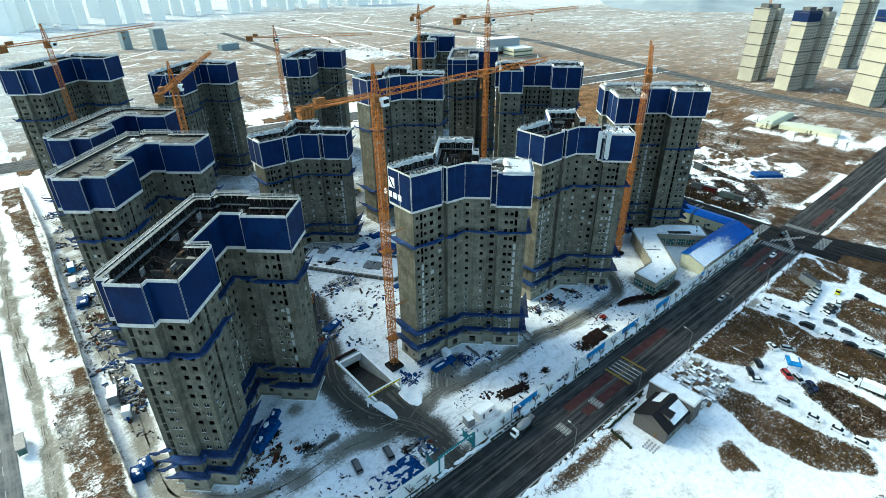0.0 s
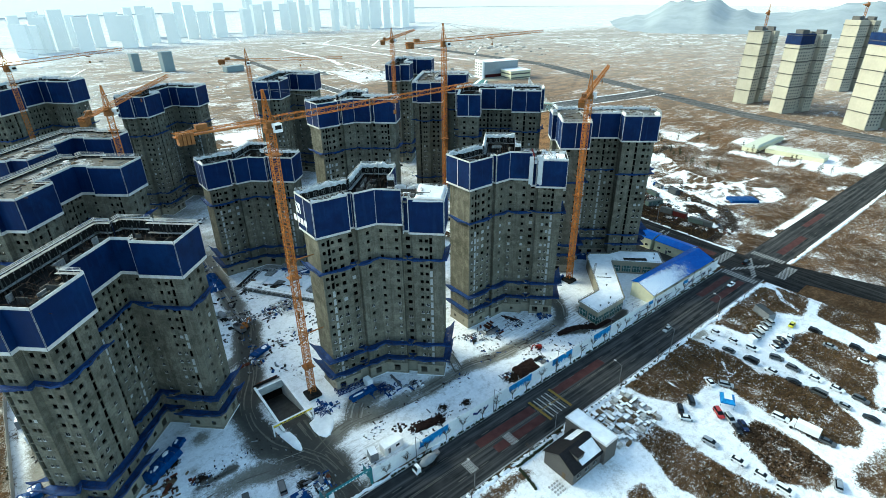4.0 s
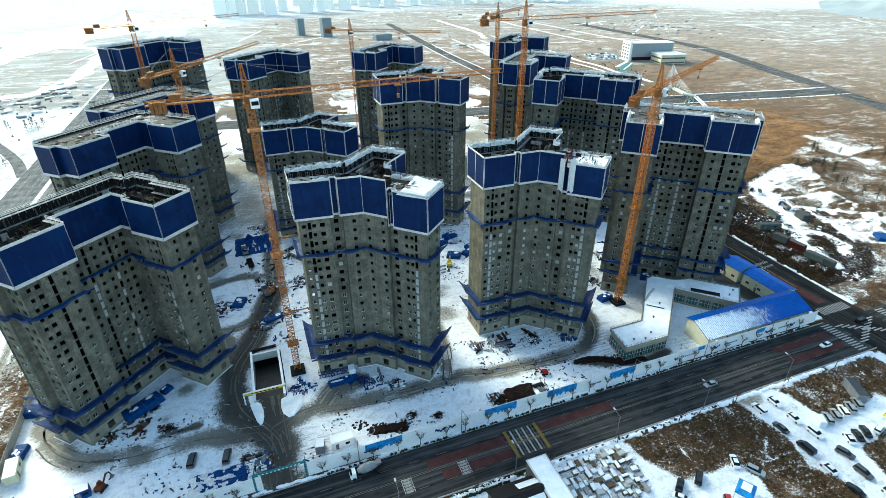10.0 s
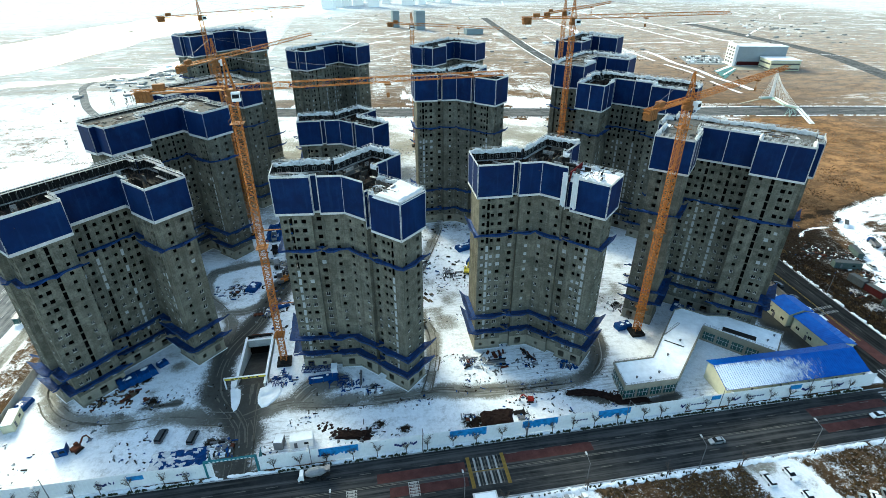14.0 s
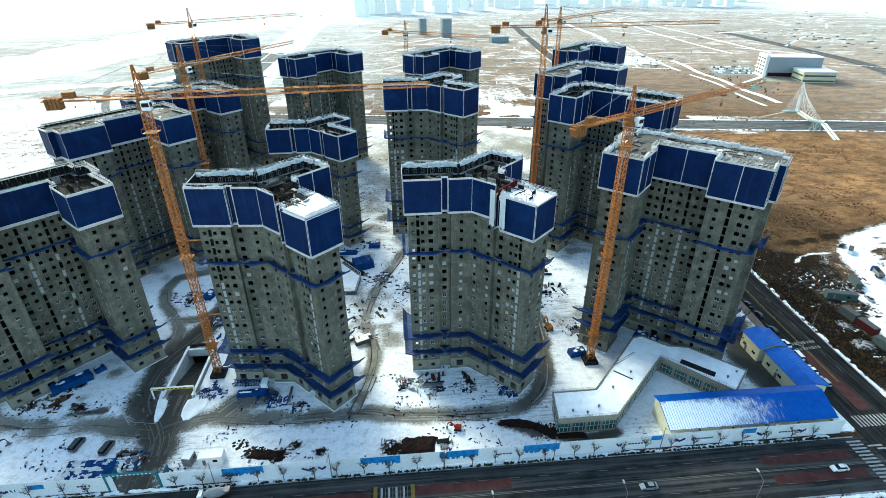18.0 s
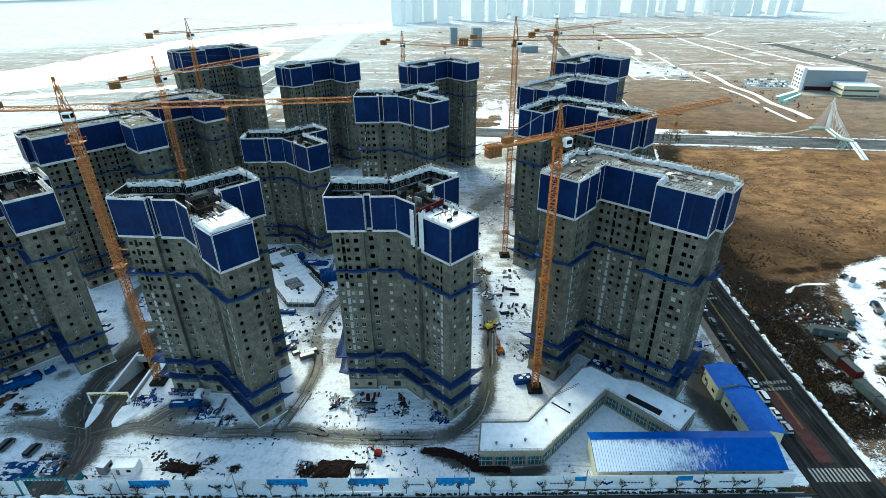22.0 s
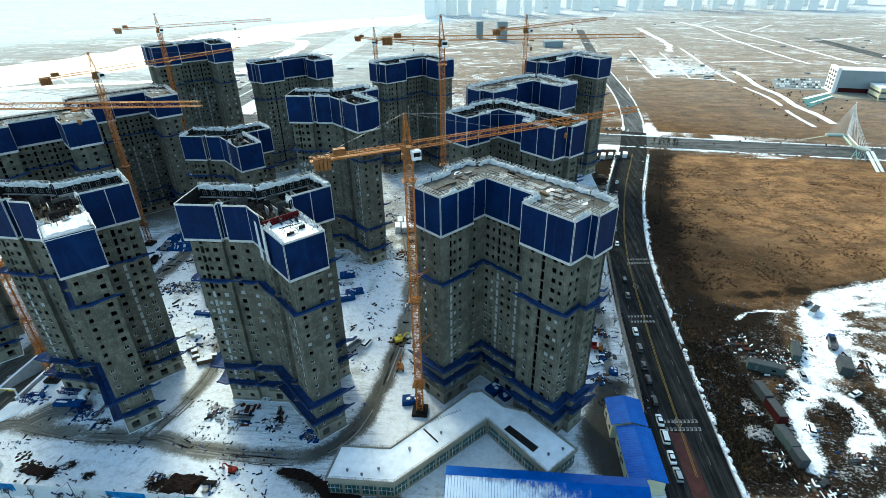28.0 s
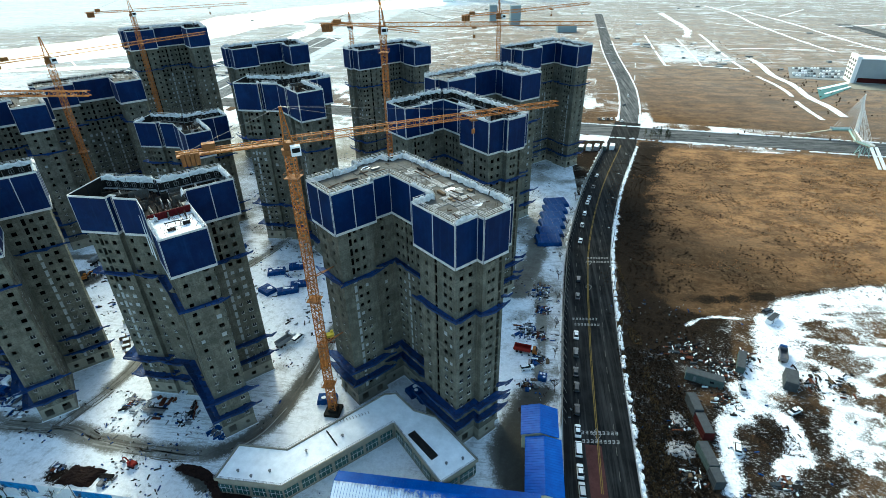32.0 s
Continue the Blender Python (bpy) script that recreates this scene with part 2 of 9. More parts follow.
    c = m.mix(m.math("MULTIPLY", m.ramp(dust, 0.55, 0.63), m.math("MULTIPLY", m.attr("fleck"), 0.8)), c, (0.66, 0.67, 0.68))
    # farmed plots over the plain, some of them snowed in, with snow lying in the ditches between
    brick, mp = m.t.nodes.new("ShaderNodeTexBrick"), m.t.nodes.new("ShaderNodeMapping")
    mp.inputs["Rotation"].default_value[2] = radians(10)
    m.link(m.co, mp.inputs["Vector"])
    m.link(mp.outputs[0], brick.inputs["Vector"])
    for key, v in (("Color1", (0, 0, 0, 1)), ("Color2", (1, 1, 1, 1)), ("Mortar", (0.4, 0.4, 0.4, 1)), ("Scale", 1.0), ("Mortar Size", 0.7), ("Mortar Smooth", 0.6), ("Brick Width", 74.0), ("Row Height", 31.0)):
        brick.inputs[key].default_value = v
    plot, ditch, out = brick.outputs["Color"], brick.outputs["Fac"], m.attr("thread")
    c = m.mix(m.math("MULTIPLY", out, 0.42), c, m.mix(plot, (0.115, 0.082, 0.056), (0.25, 0.178, 0.118)))
    c = m.mix(m.math("MULTIPLY", out, m.math("MULTIPLY", m.ramp(m.noise(0.05, 8, 0.8), 0.52, 0.58), 0.6)), c, (0.070, 0.056, 0.040))
    flake = m.ramp(m.math("ADD", m.noise(0.07, 9, 0.85, (0.6, 1.7, 1)), m.math("ADD", m.math("MULTIPLY", plot, 0.10), m.math("MULTIPLY", big, 0.35))), 0.775, 0.83)
    lying = m.math("MAXIMUM", flake, m.math("MULTIPLY", ditch, m.ramp(m.noise(0.03, 6, 0.75), 0.50, 0.56)))
    c = m.mix(m.math("MULTIPLY", lying, out), c, snow)
    thread = m.ramp(m.noise(0.016, 7, 0.72, (0.35, 1.9, 1)), 0.60, 0.65)
    c = m.mix(m.math("MULTIPLY", thread, m.attr("thread")), c, snow)
    # pale blue-grey haze painted over the far ground, broken by noise
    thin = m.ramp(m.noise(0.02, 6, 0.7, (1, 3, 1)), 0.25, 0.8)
    c = m.mix(m.math("MULTIPLY", m.attr("haze_frost"), m.math("ADD", m.math("MULTIPLY", thin, 0.7), 0.35)), c, (0.46, 0.515, 0.53))
    m.color(c).bump(m.math("ADD", mid, m.math("MULTIPLY", fine, 0.5)), 0.6, 0.35)
    return m.m


def asphalt_mat(name="worn_asphalt", lift=1.0, run=(0.03, 1, 1)):
    m = Mat(name, 0.9, 0.0, 0.02).world_co()
    c = m.mix(m.ramp(m.noise(0.18, 5), 0.35, 0.7), tuple(v * lift for v in (0.013, 0.0145, 0.0155)), tuple(v * lift for v in (0.036, 0.037, 0.038)))
    c = m.mix(m.math("MULTIPLY", m.ramp(m.noise(0.7, 6, 0.65, run), 0.46, 0.70), 0.8), c, tuple(v * min(lift, 2.2) for v in (0.105, 0.103, 0.100)))
    m.color(c).bump(m.noise(6, 3), 0.2, 0.02)
    return m.m


def net_mat():
    m = Mat("blue_safety_net", 0.8).world_co()
    m.color(m.mix(m.ramp(m.noise(0.6, 4), 0.3, 0.7), (0.001, 0.015, 0.070), (0.002, 0.038, 0.155)))
    m.alpha(m.ramp(m.noise(1.6, 5, 0.7), -0.3, 0.52))
    return m.m


def roof_metal_mat():
    m = Mat("blue_sheet_roof", 0.5, 0.0, 0.15)
    c = m.mix(m.ramp(m.noise(0.5, 4), 0.3, 0.7), (0.003, 0.062, 0.30), (0.006, 0.100, 0.42))
    m.color(c)
    return m.m


CONCRETE, PANEL, SNOW, LAND, ASPHALT, NET, BLUE_ROOF = concrete_mat(), panel_mat(), snow_mat(), land_mat(), asphalt_mat(lift=0.95), net_mat(), roof_metal_mat()
# far roads take lighter asphalts, the haze over them put into the colour
HIGHWAY = asphalt_mat("grey_highway_asphalt", 2.3)
FAR_WAY = asphalt_mat("pale_far_asphalt", 2.4, (1, 0.03, 1))
SIDE_ASPHALT = asphalt_mat("worn_side_asphalt", 0.50, (1, 0.03, 1))
WHITE_TRIM = simple("white_steel_edge", (0.50, 0.50, 0.49), 0.6, 0, 0.25, 0.8)
# near-black colour painted for the shade inside openings
VOID = simple("interior_shade_black", (0.006, 0.006, 0.006), 0.95, 0, 0.3, 0.5, 0.0)
DARK_FORM = simple("dark_formwork", (0.018, 0.017, 0.016), 0.8, 0, 0.5, 1.2)
SLAB = simple("rough_slab", (0.080, 0.080, 0.075), 0.9, 0, 0.35, 0.6, 0.2, 0.3)
PALE_CONC = simple("pale_base_concrete", (0.235, 0.218, 0.172), 0.9, 0, 0.25, 0.5, 0.2, 0.2)
SHEET = simple("pale_window_cover", (0.30, 0.315, 0.315), 0.6, 0, 0.2, 0.7)
GLASS_DARK = simple("dark_window_glass", (0.008, 0.010, 0.012), 0.2, 0, 0.3, 2.0, 0.12)
FRAME_WHITE = simple("white_window_frame", (0.50, 0.50, 0.48), 0.5, 0, 0.1, 2.0)
CRANE = simple("crane_orange", (0.31, 0.117, 0.030), 0.55, 0, 0.35, 0.8)
CRANE_DARK = simple("rusty_crane_steel", (0.20, 0.09, 0.035), 0.7, 0.2, 0.4, 1.0)
STEEL = simple("dull_steel", (0.16, 0.16, 0.17), 0.55, 0.5, 0.3, 1.5)
WHITE_PAINT = simple("white_paint", (0.72, 0.73, 0.74), 0.5, 0, 0.12, 0.9)
ROAD_WHITE = simple("worn_road_white", (0.27, 0.27, 0.265), 0.7, 0, 0.5, 1.2)
ROAD_LETTER = simple("road_lettering_white", (0.30, 0.30, 0.29), 0.7, 0, 0.5, 1.2)
ROAD_FAINT = simple("almost_gone_road_paint", (0.11, 0.105, 0.092), 0.85, 0, 0.6, 0.5)
ROAD_YELLOW = simple("worn_road_yellow", (0.17, 0.115, 0.03), 0.7, 0, 0.4, 1.2)
ROAD_RED = simple("worn_red_surface", (0.060, 0.026, 0.024), 0.8, 0, 0.45, 0.4)
KERB = simple("granite_kerb", (0.30, 0.30, 0.30), 0.8, 0, 0.3, 1.2)
CREAM = simple("cream_wall_panel", (0.58, 0.56, 0.40), 0.6, 0, 0.12, 0.6)
GREEN_GLASS = simple("green_shop_glass", (0.030, 0.085, 0.080), 0.15, 0, 0.4, 0.6, 0.5)
TARP_BLUE = simple("blue_tarpaulin", (0.003, 0.040, 0.150), 0.65, 0, 0.5, 0.9, 0.12, 0.5)
TARP_WHITE = simple("snowy_white_tarpaulin", (0.58, 0.58, 0.575), 0.75, 0, 0.4, 1.2, 0.3, 0.6)
HOARD_BLUE = simple("sky_blue_print", (0.03, 0.20, 0.46), 0.5, 0, 0.65, 0.8)
YELLOW = simple("yellow_paint", (0.60, 0.47, 0.06), 0.5, 0, 0.2, 1.0)
TEAL = simple("teal_gate_paint", (0.035, 0.15, 0.175), 0.5, 0, 0.2, 1.0)
RUST = simple("rusty_steel", (0.10, 0.035, 0.02), 0.8, 0.2, 0.5, 2.0)
WOOD = simple("weathered_timber", (0.125, 0.09, 0.058), 0.85, 0, 0.4, 2.0)
RUBBER = simple("black_rubber", (0.018, 0.018, 0.018), 0.8, 0, 0.2, 3.0)
BARK = simple("grey_brown_bark", (0.075, 0.06, 0.05), 0.9, 0, 0.3, 3.0)
HEDGE = simple("dull_evergreen", (0.028, 0.034, 0.020), 0.9, 0, 0.5, 2.5)
RED = simple("red_paint", (0.22, 0.02, 0.015), 0.5, 0, 0.2, 1.0)


# ---------------------------------------------------------------- mesh helpers
class Geo:
    """Collects vertices and faces for one mesh."""

    def __init__(self):
        self.v, self.f = [], []

    def quad(self, a, b, c, d):
        n = len(self.v)
        self.v += [tuple(a), tuple(b), tuple(c), tuple(d)]
        self.f.append((n, n + 1, n + 2, n + 3))
        return self

    def box(self, x, y, z, sx, sy, sz, turn=0.0, taper=1.0):
        """A box with its base centre at x, y, z."""
        n, c, s = len(self.v), math.cos(radians(turn)), math.sin(radians(turn))
        for k, h in ((1.0, 0.0), (taper, sz)):
            for i, j in ((-1, -1), (1, -1), (1, 1), (-1, 1)):
                px, py = i * sx / 2 * k, j * sy / 2 * k
                self.v.append((x + px * c - py * s, y + px * s + py * c, z + h))
        self.f += [(n + 3, n + 2, n + 1, n), (n + 4, n + 5, n + 6, n + 7)]
        self.f += [(n + i, n + (i + 1) % 4, n + 4 + (i + 1) % 4, n + 4 + i) for i in range(4)]
        return self

    def beam(self, p, q, w, h=None):
        """A square bar from p to q."""
        p, q, h = Vector(p), Vector(q), h or w
        d = (q - p).normalized()
        a = d.cross(Vector((0, 0, 1)))
        a = a.normalized() if a.length > 1e-4 else Vector((1, 0, 0))
        b = d.cross(a).normalized()
        n = len(self.v)
        for e in (p, q):
            for i, j in ((-1, -1), (1, -1), (1, 1), (-1, 1)):
                self.v.append(tuple(e + a * (i * w / 2) + b * (j * h / 2)))
        self.f += [(n, n + 1, n + 2, n + 3), (n + 7, n + 6, n + 5, n + 4)]
        self.f += [(n + i, n + 4 + i, n + 4 + (i + 1) % 4, n + (i + 1) % 4) for i in range(4)]
        return self

    def rod(self, p, q, r0, r1=None, sides=6):
        """A round tapered bar from p to q."""
        p, q, r1 = Vector(p), Vector(q), r0 if r1 is None else r1
        d = (q - p).normalized()
        a = d.orthogonal().normalized()
        b = d.cross(a)
        n = len(self.v)
        for e, r in ((p, r0), (q, r1)):
            for i in range(sides):
                t = 2 * math.pi * i / sides
                self.v.append(tuple(e + a * (r * math.cos(t)) + b * (r * math.sin(t))))
        self.f += [tuple(n + i for i in reversed(range(sides))), tuple(n + sides + i for i in range(sides))]
        self.f += [(n + i, n + (i + 1) % sides, n + sides + (i + 1) % sides, n + sides + i) for i in range(sides)]
        return self

    def prism(self, poly, z0, z1):
        """An upright prism over a counter-clockwise outline."""
        n, k = len(self.v), len(poly)
        self.v += [(x, y, z0) for x, y in poly] + [(x, y, z1) for x, y in poly]
        self.f += [tuple(n + i for i in reversed(range(k))), tuple(n + k + i for i in range(k))]
        self.f += [(n + i, n + (i + 1) % k, n + k + (i + 1) % k, n + k + i) for i in range(k)]
        return self

    def lump(self, x, y, z, sx, sy, sz, rnd, turn=0.0):
        """A rough mound or folded heap, its base at z."""
        n, rings, sides = len(self.v), 3, 9
        c, s = math.cos(radians(turn)), math.sin(radians(turn))
        for r in range(rings):
            k, h = (1.0, 0.72, 0.36)[r], (0.0, 0.62, 0.95)[r]
            for i in range(sides):
                t = 2 * math.pi * i / sides
                w = k * rnd.uniform(0.82, 1.12)
                px, py = w * sx / 2 * math.cos(t), w * sy / 2 * math.sin(t)
                self.v.append((x + px * c - py * s, y + px * s + py * c, z + sz * h * (rnd.uniform(0.8, 1.15) if r else 1)))
        self.v.append((x, y, z + sz))
        for r in range(rings - 1):
            self.f += [(n + r * sides + i, n + r * sides + (i + 1) % sides, n + (r + 1) * sides + (i + 1) % sides, n + (r + 1) * sides + i) for i in range(sides)]
        top = n + rings * sides
        self.f += [(n + (rings - 1) * sides + i, n + (rings - 1) * sides + (i + 1) % sides, top) for i in range(sides)]
        return self

    def comb(self, x, y, z, length, n, pitch, height, turn=0.0):
        """A bundle of bars lying side by side: one ribbed piece."""
        c, s, k = math.cos(radians(turn)), math.sin(radians(turn)), len(self.v)
        prof = [(0, 0)]
        for i in range(n):
            prof += [(i * pitch + 0.03, height), (i * pitch + pitch - 0.05, height), (i * pitch + pitch, height * 0.55)]
        prof.append((n * pitch, 0))
        for u in (-length / 2, length / 2):
            for v, h in prof:
                w = v - n * pitch / 2
                self.v.append((x + u * c - w * s, y + u * s + w * c, z + h))
        m = len(prof)
        self.f += [tuple(k + i for i in range(m)), tuple(k + m + i for i in reversed(range(m)))]
        self.f += [(k + i, k + m + i, k + m + (i + 1) % m, k + (i + 1) % m) for i in range(m)]
        return self

    def mesh(self, name, *materials):
        me = bpy.data.meshes.new(name)
        me.from_pydata(self.v, [], self.f)
        for m in materials:
            me.materials.append(m)
        me.update()
        return me


def part(name, geo, material, parent, label="", kind="", at=None):
    """Links a collected mesh as one object under a thing or a part."""
    me = geo if isinstance(geo, bpy.types.Mesh) else geo.mesh(name, material)
    ob = new(name, me)
    ob.parent = parent
    if at is not None:
        ob.matrix_basis = at
    return tagged(ob, label=label, kind=kind)


def thing(name, label, category, at=None, group="", kind=""):
    """An empty at the base of a thing with parts."""
    ob = new(name)
    ob.empty_display_size = 0.5
    if at is not None:
        ob.matrix_basis = at
    return tagged(ob, label, category, group, kind)


def solo(name, geo, material, label, category, at=None, group="", kind=""):
    """A thing of one mesh."""
    ob = new(name, geo if isinstance(geo, bpy.types.Mesh) else geo.mesh(name, material))
    if at is not None:
        ob.matrix_basis = at
    return tagged(ob, label, category, group, kind)


def area(p):
    return sum(a[0] * b[1] - b[0] * a[1] for a, b in zip(p, p[1:] + p[:1])) / 2


def inset(poly, d):
    """A counter-clockwise outline moved inwards by d."""
    out, k = [], len(poly)
    for i in range(k):
        a, b, c = Vector(poly[i - 1]), Vector(poly[i]), Vector(poly[(i + 1) % k])
        e, g = (b - a).normalized(), (c - b).normalized()
        n, m = Vector((-e.y, e.x)), Vector((-g.y, g.x))
        w = n + m
        out.append(tuple(b + w * (d / max(0.3, w.dot(n)))))
    return out


def ribbon(points, width, z, step=6.0, jag=0.0, rnd=None):
    """A flat strip along a smooth line; returns its mesh data and its centre line."""
    pts = [Vector(p) for p in points]
    line = []
    for i in range(len(pts) - 1):
        p0, p1, p2, p3 = pts[max(0, i - 1)], pts[i], pts[i + 1], pts[min(len(pts) - 1, i + 2)]
        n = max(1, int((p2 - p1).length / step))
        for j in range(n):
            t = j / n
            line.append(0.5 * (2 * p1 + (p2 - p0) * t + (2 * p0 - 5 * p1 + 4 * p2 - p3) * t * t + (3 * p1 - p0 - 3 * p2 + p3) * t ** 3))
    line.append(pts[-1])
    g = Geo()
    for i, p in enumerate(line):
        d = (line[min(i + 1, len(line) - 1)] - line[max(i - 1, 0)]).normalized()
        n = Vector((-d.y, d.x))
        w = width / 2 + (rnd.uniform(-jag, jag) if rnd else 0)
        v = width / 2 + (rnd.uniform(-jag, jag) if rnd else 0)
        g.v += [(*(p + n * w), z), (*(p - n * v), z)]
        if i:
            k = 2 * i
            g.f.append((k - 2, k - 1, k + 1, k))
    return g, line


def along(line, start, stop, every):
    """Places and headings at even steps along a line."""
    out, s, nxt = [], 0.0, start
    for a, b in zip(line, line[1:]):
        n = (b - a).length
        while nxt <= s + n and nxt <= stop:
            out.append((a + (b - a) * ((nxt - s) / n), math.degrees(math.atan2(b.y - a.y, b.x - a.x))))
            nxt += every
        s += n
    return out


# ---------------------------------------------------------------- ground
def value_noise(x, y, scale, seed):
    """Smooth random field over arrays of x and y."""
    gx, gy = x / scale + 1000.0, y / scale + 1000.0
    ix, iy = np.floor(gx).astype(np.int64), np.floor(gy).astype(np.int64)
    fx, fy = gx - ix, gy - iy
    fx, fy = fx * fx * (3 - 2 * fx), fy * fy * (3 - 2 * fy)

    def rnd(a, b):
        h = np.sin(a * 127.1 + b * 311.7 + seed * 74.7) * 43758.5453
        return h - np.floor(h)

    return (rnd(ix, iy) * (1 - fx) + rnd(ix + 1, iy) * fx) * (1 - fy) + (rnd(ix, iy + 1) * (1 - fx) + rnd(ix + 1, iy + 1) * fx) * fy


def near_line(x, y, pts):
    """Distance to a polyline."""
    best = np.full(x.shape, 1e9)
    for (ax, ay), (bx, by) in zip(pts, pts[1:]):
        dx, dy = bx - ax, by - ay
        t = np.clip(((x - ax) * dx + (y - ay) * dy) / (dx * dx + dy * dy), 0, 1)
        best = np.minimum(best, np.hypot(x - ax - t * dx, y - ay - t * dy))
    return best


def in_box(x, y, x0, y0, x1, y1, soft=2.0):
    """1 inside a rectangle, falling to 0 over its soft edge."""
    d = np.minimum(np.minimum(x - x0, x1 - x), np.minimum(y - y0, y1 - y))
    return np.clip(0.5 + d / (2 * soft), 0, 1)


def in_poly(x, y, pts, soft=2.0):
    """1 inside an outline, falling to 0 over its soft edge."""
    inside = np.zeros(x.shape, bool)
    for (ax, ay), (bx, by) in zip(pts, pts[1:] + pts[:1]):
        cross = ((ay > y) != (by > y)) & (x < (bx - ax) * (y - ay) / ((by - ay) or 1e-9) + ax)
        inside ^= cross
    d = near_line(x, y, pts + pts[:1])
    return np.clip(0.5 + np.where(inside, d, -d) / (2 * soft), 0, 1)


SIDE_ROAD = [(276, 40), (275.5, 75), (276, 100), (279, 160), (285, 222), (299, 290), (321, 368), (333, 418)]
NORTH_ROAD = [(329, 400), (335, 426), (344, 480), (352, 560), (359, 726), (372, 900), (392, 1150)]
CROSS_ROAD = [(-27, 452), (30, 443), (100, 432), (330, 394), (500, 370), (600, 352), (652, 346)]
FAR_ROAD = [(760, 1000), (752, 700), (737, 600), (684, 455), (654, 366), (627, 292), (599, 202), (588, 97), (575, -40), (560, -300)]
# plots of dry grass south of the main road
PLOTS = [[(158, 52), (179, 53), (200, 52), (202, 37), (200, 30), (185, 29), (182, 36), (164, 37)], [(197, 30), (203, 22), (205, 8), (197, -4), (188, -5), (182, 3), (182, 14), (184, 28)],
         [(220, 26), (234, 28), (241, 25), (240, 5), (210, -3), (214, 11)], [(217, 51), (256, 54), (265, 47), (266, 35), (249, 32), (245, 40), (220, 37)], [(266, 30), (267, 12), (249, 7), (254, 28)],
         [(142, 37), (150, 36), (152, 30), (150, 22), (153, -1), (146, -4), (137, 8), (135, 21)], [(165, 18), (175, 19), (177, 13), (174, -3), (169, -5), (163, -3), (158, 4)], [(124, 27), (128, 26), (125, 18), (119, 21)]]
# banks of dry grass outside the west fence, and the lane beside them
BANKS = [[(-5, 40), (-5, 184), (-17.5, 187), (-17.8, 165), (-17.2, 130), (-17.5, 40)], [(-5, 190), (-14, 193), (-15.5, 209), (-13, 250), (-13, 300), (-16, 400), (-5, 400)]]
WEST_LANE = [(-20, 40), (-19.8, 136), (-19.6, 166), (-20.5, 195), (-21.6, 232), (-21.2, 269), (-20.5, 320), (-22, 400)]
# trodden lines and lanes of packed snow
PATHS = [([(170, 53), (171, 43), (172, 38)], 0.7), ([(198, 39), (190, 33), (184, 30)], 1.0), ([(190, 32), (200, 32)], 1.0), ([(252, 52), (247, 41)], 0.7), ([(263, 54), (262, 46), (256, 42), (252, 34)], 1.5), ([(155, 53.4), (204, 53.6)], 1.6), ([(206, 54), (262, 53.8)], 1.6)]
# muddy ways within the building site: outline points and half-width
TRACKS = [
    ([(66, 60), (65.5, 84), (62, 93), (55, 104), (55, 122), (63, 140), (72, 168)], 4.6, 1.0),
    ([(72, 168), (74, 200), (76, 240)], 3.6, 0.5),
    ([(66, 76), (65.5, 106)], 4.6, 1.0),
    ([(58, 62), (66, 66), (76, 62)], 4.0, 0.9),
    ([(54, 128), (53.4, 140), (48, 150), (41, 159), (38, 169), (39.5, 178.5), (49.5, 181.7), (60, 184), (71, 180)], 2.4, 0.3),
    ([(50, 147), (57, 146.3), (63, 150), (67, 165)], 2.4, 0.3),
    ([(65, 92), (77, 95.6), (96, 93.2), (106, 93), (124, 93.6), (135, 91), (150, 89.8), (168, 90.0), (178, 96), (183, 106), (186, 122), (188, 150), (186, 185), (176, 230)], 3.0, 0.3),
    ([(172, 91.5), (178, 96), (183, 106), (186, 122), (187, 136)], 2.6, 0.75),
    ([(80, 97), (85, 102.5), (92, 103)], 3.6, 0.5),
    ([(120, 93), (124.5, 107), (126.4, 122), (122, 139), (126, 162), (140, 200), (150, 240)], 2.6, 0.12),
    ([(62, 92), (52, 94), (43.4, 95.8), (27.7, 95.2), (14.7, 98.9), (5.5, 107.5), (1.5, 119), (3, 160), (2, 220)], 3.7, 0.1),
    ([(44, 101.6), (34, 100.6)], 1.3, 0.9),
    ([(164, 85.4), (175, 80.6), (186, 77), (197, 78.8)], 1.6, 1.0),
    ([(254, 92), (252, 104), (256, 116), (260, 126)], 5.0, 1.0),
    ([(260, 125), (262, 160), (262, 190)], 2.2, 0.2),
    ([(253, 180), (258, 200), (262, 222)], 5.0, 0.5),
    ([(130, 230), (160, 236), (185, 250), (210, 290)], 5.0, 0.3),
]


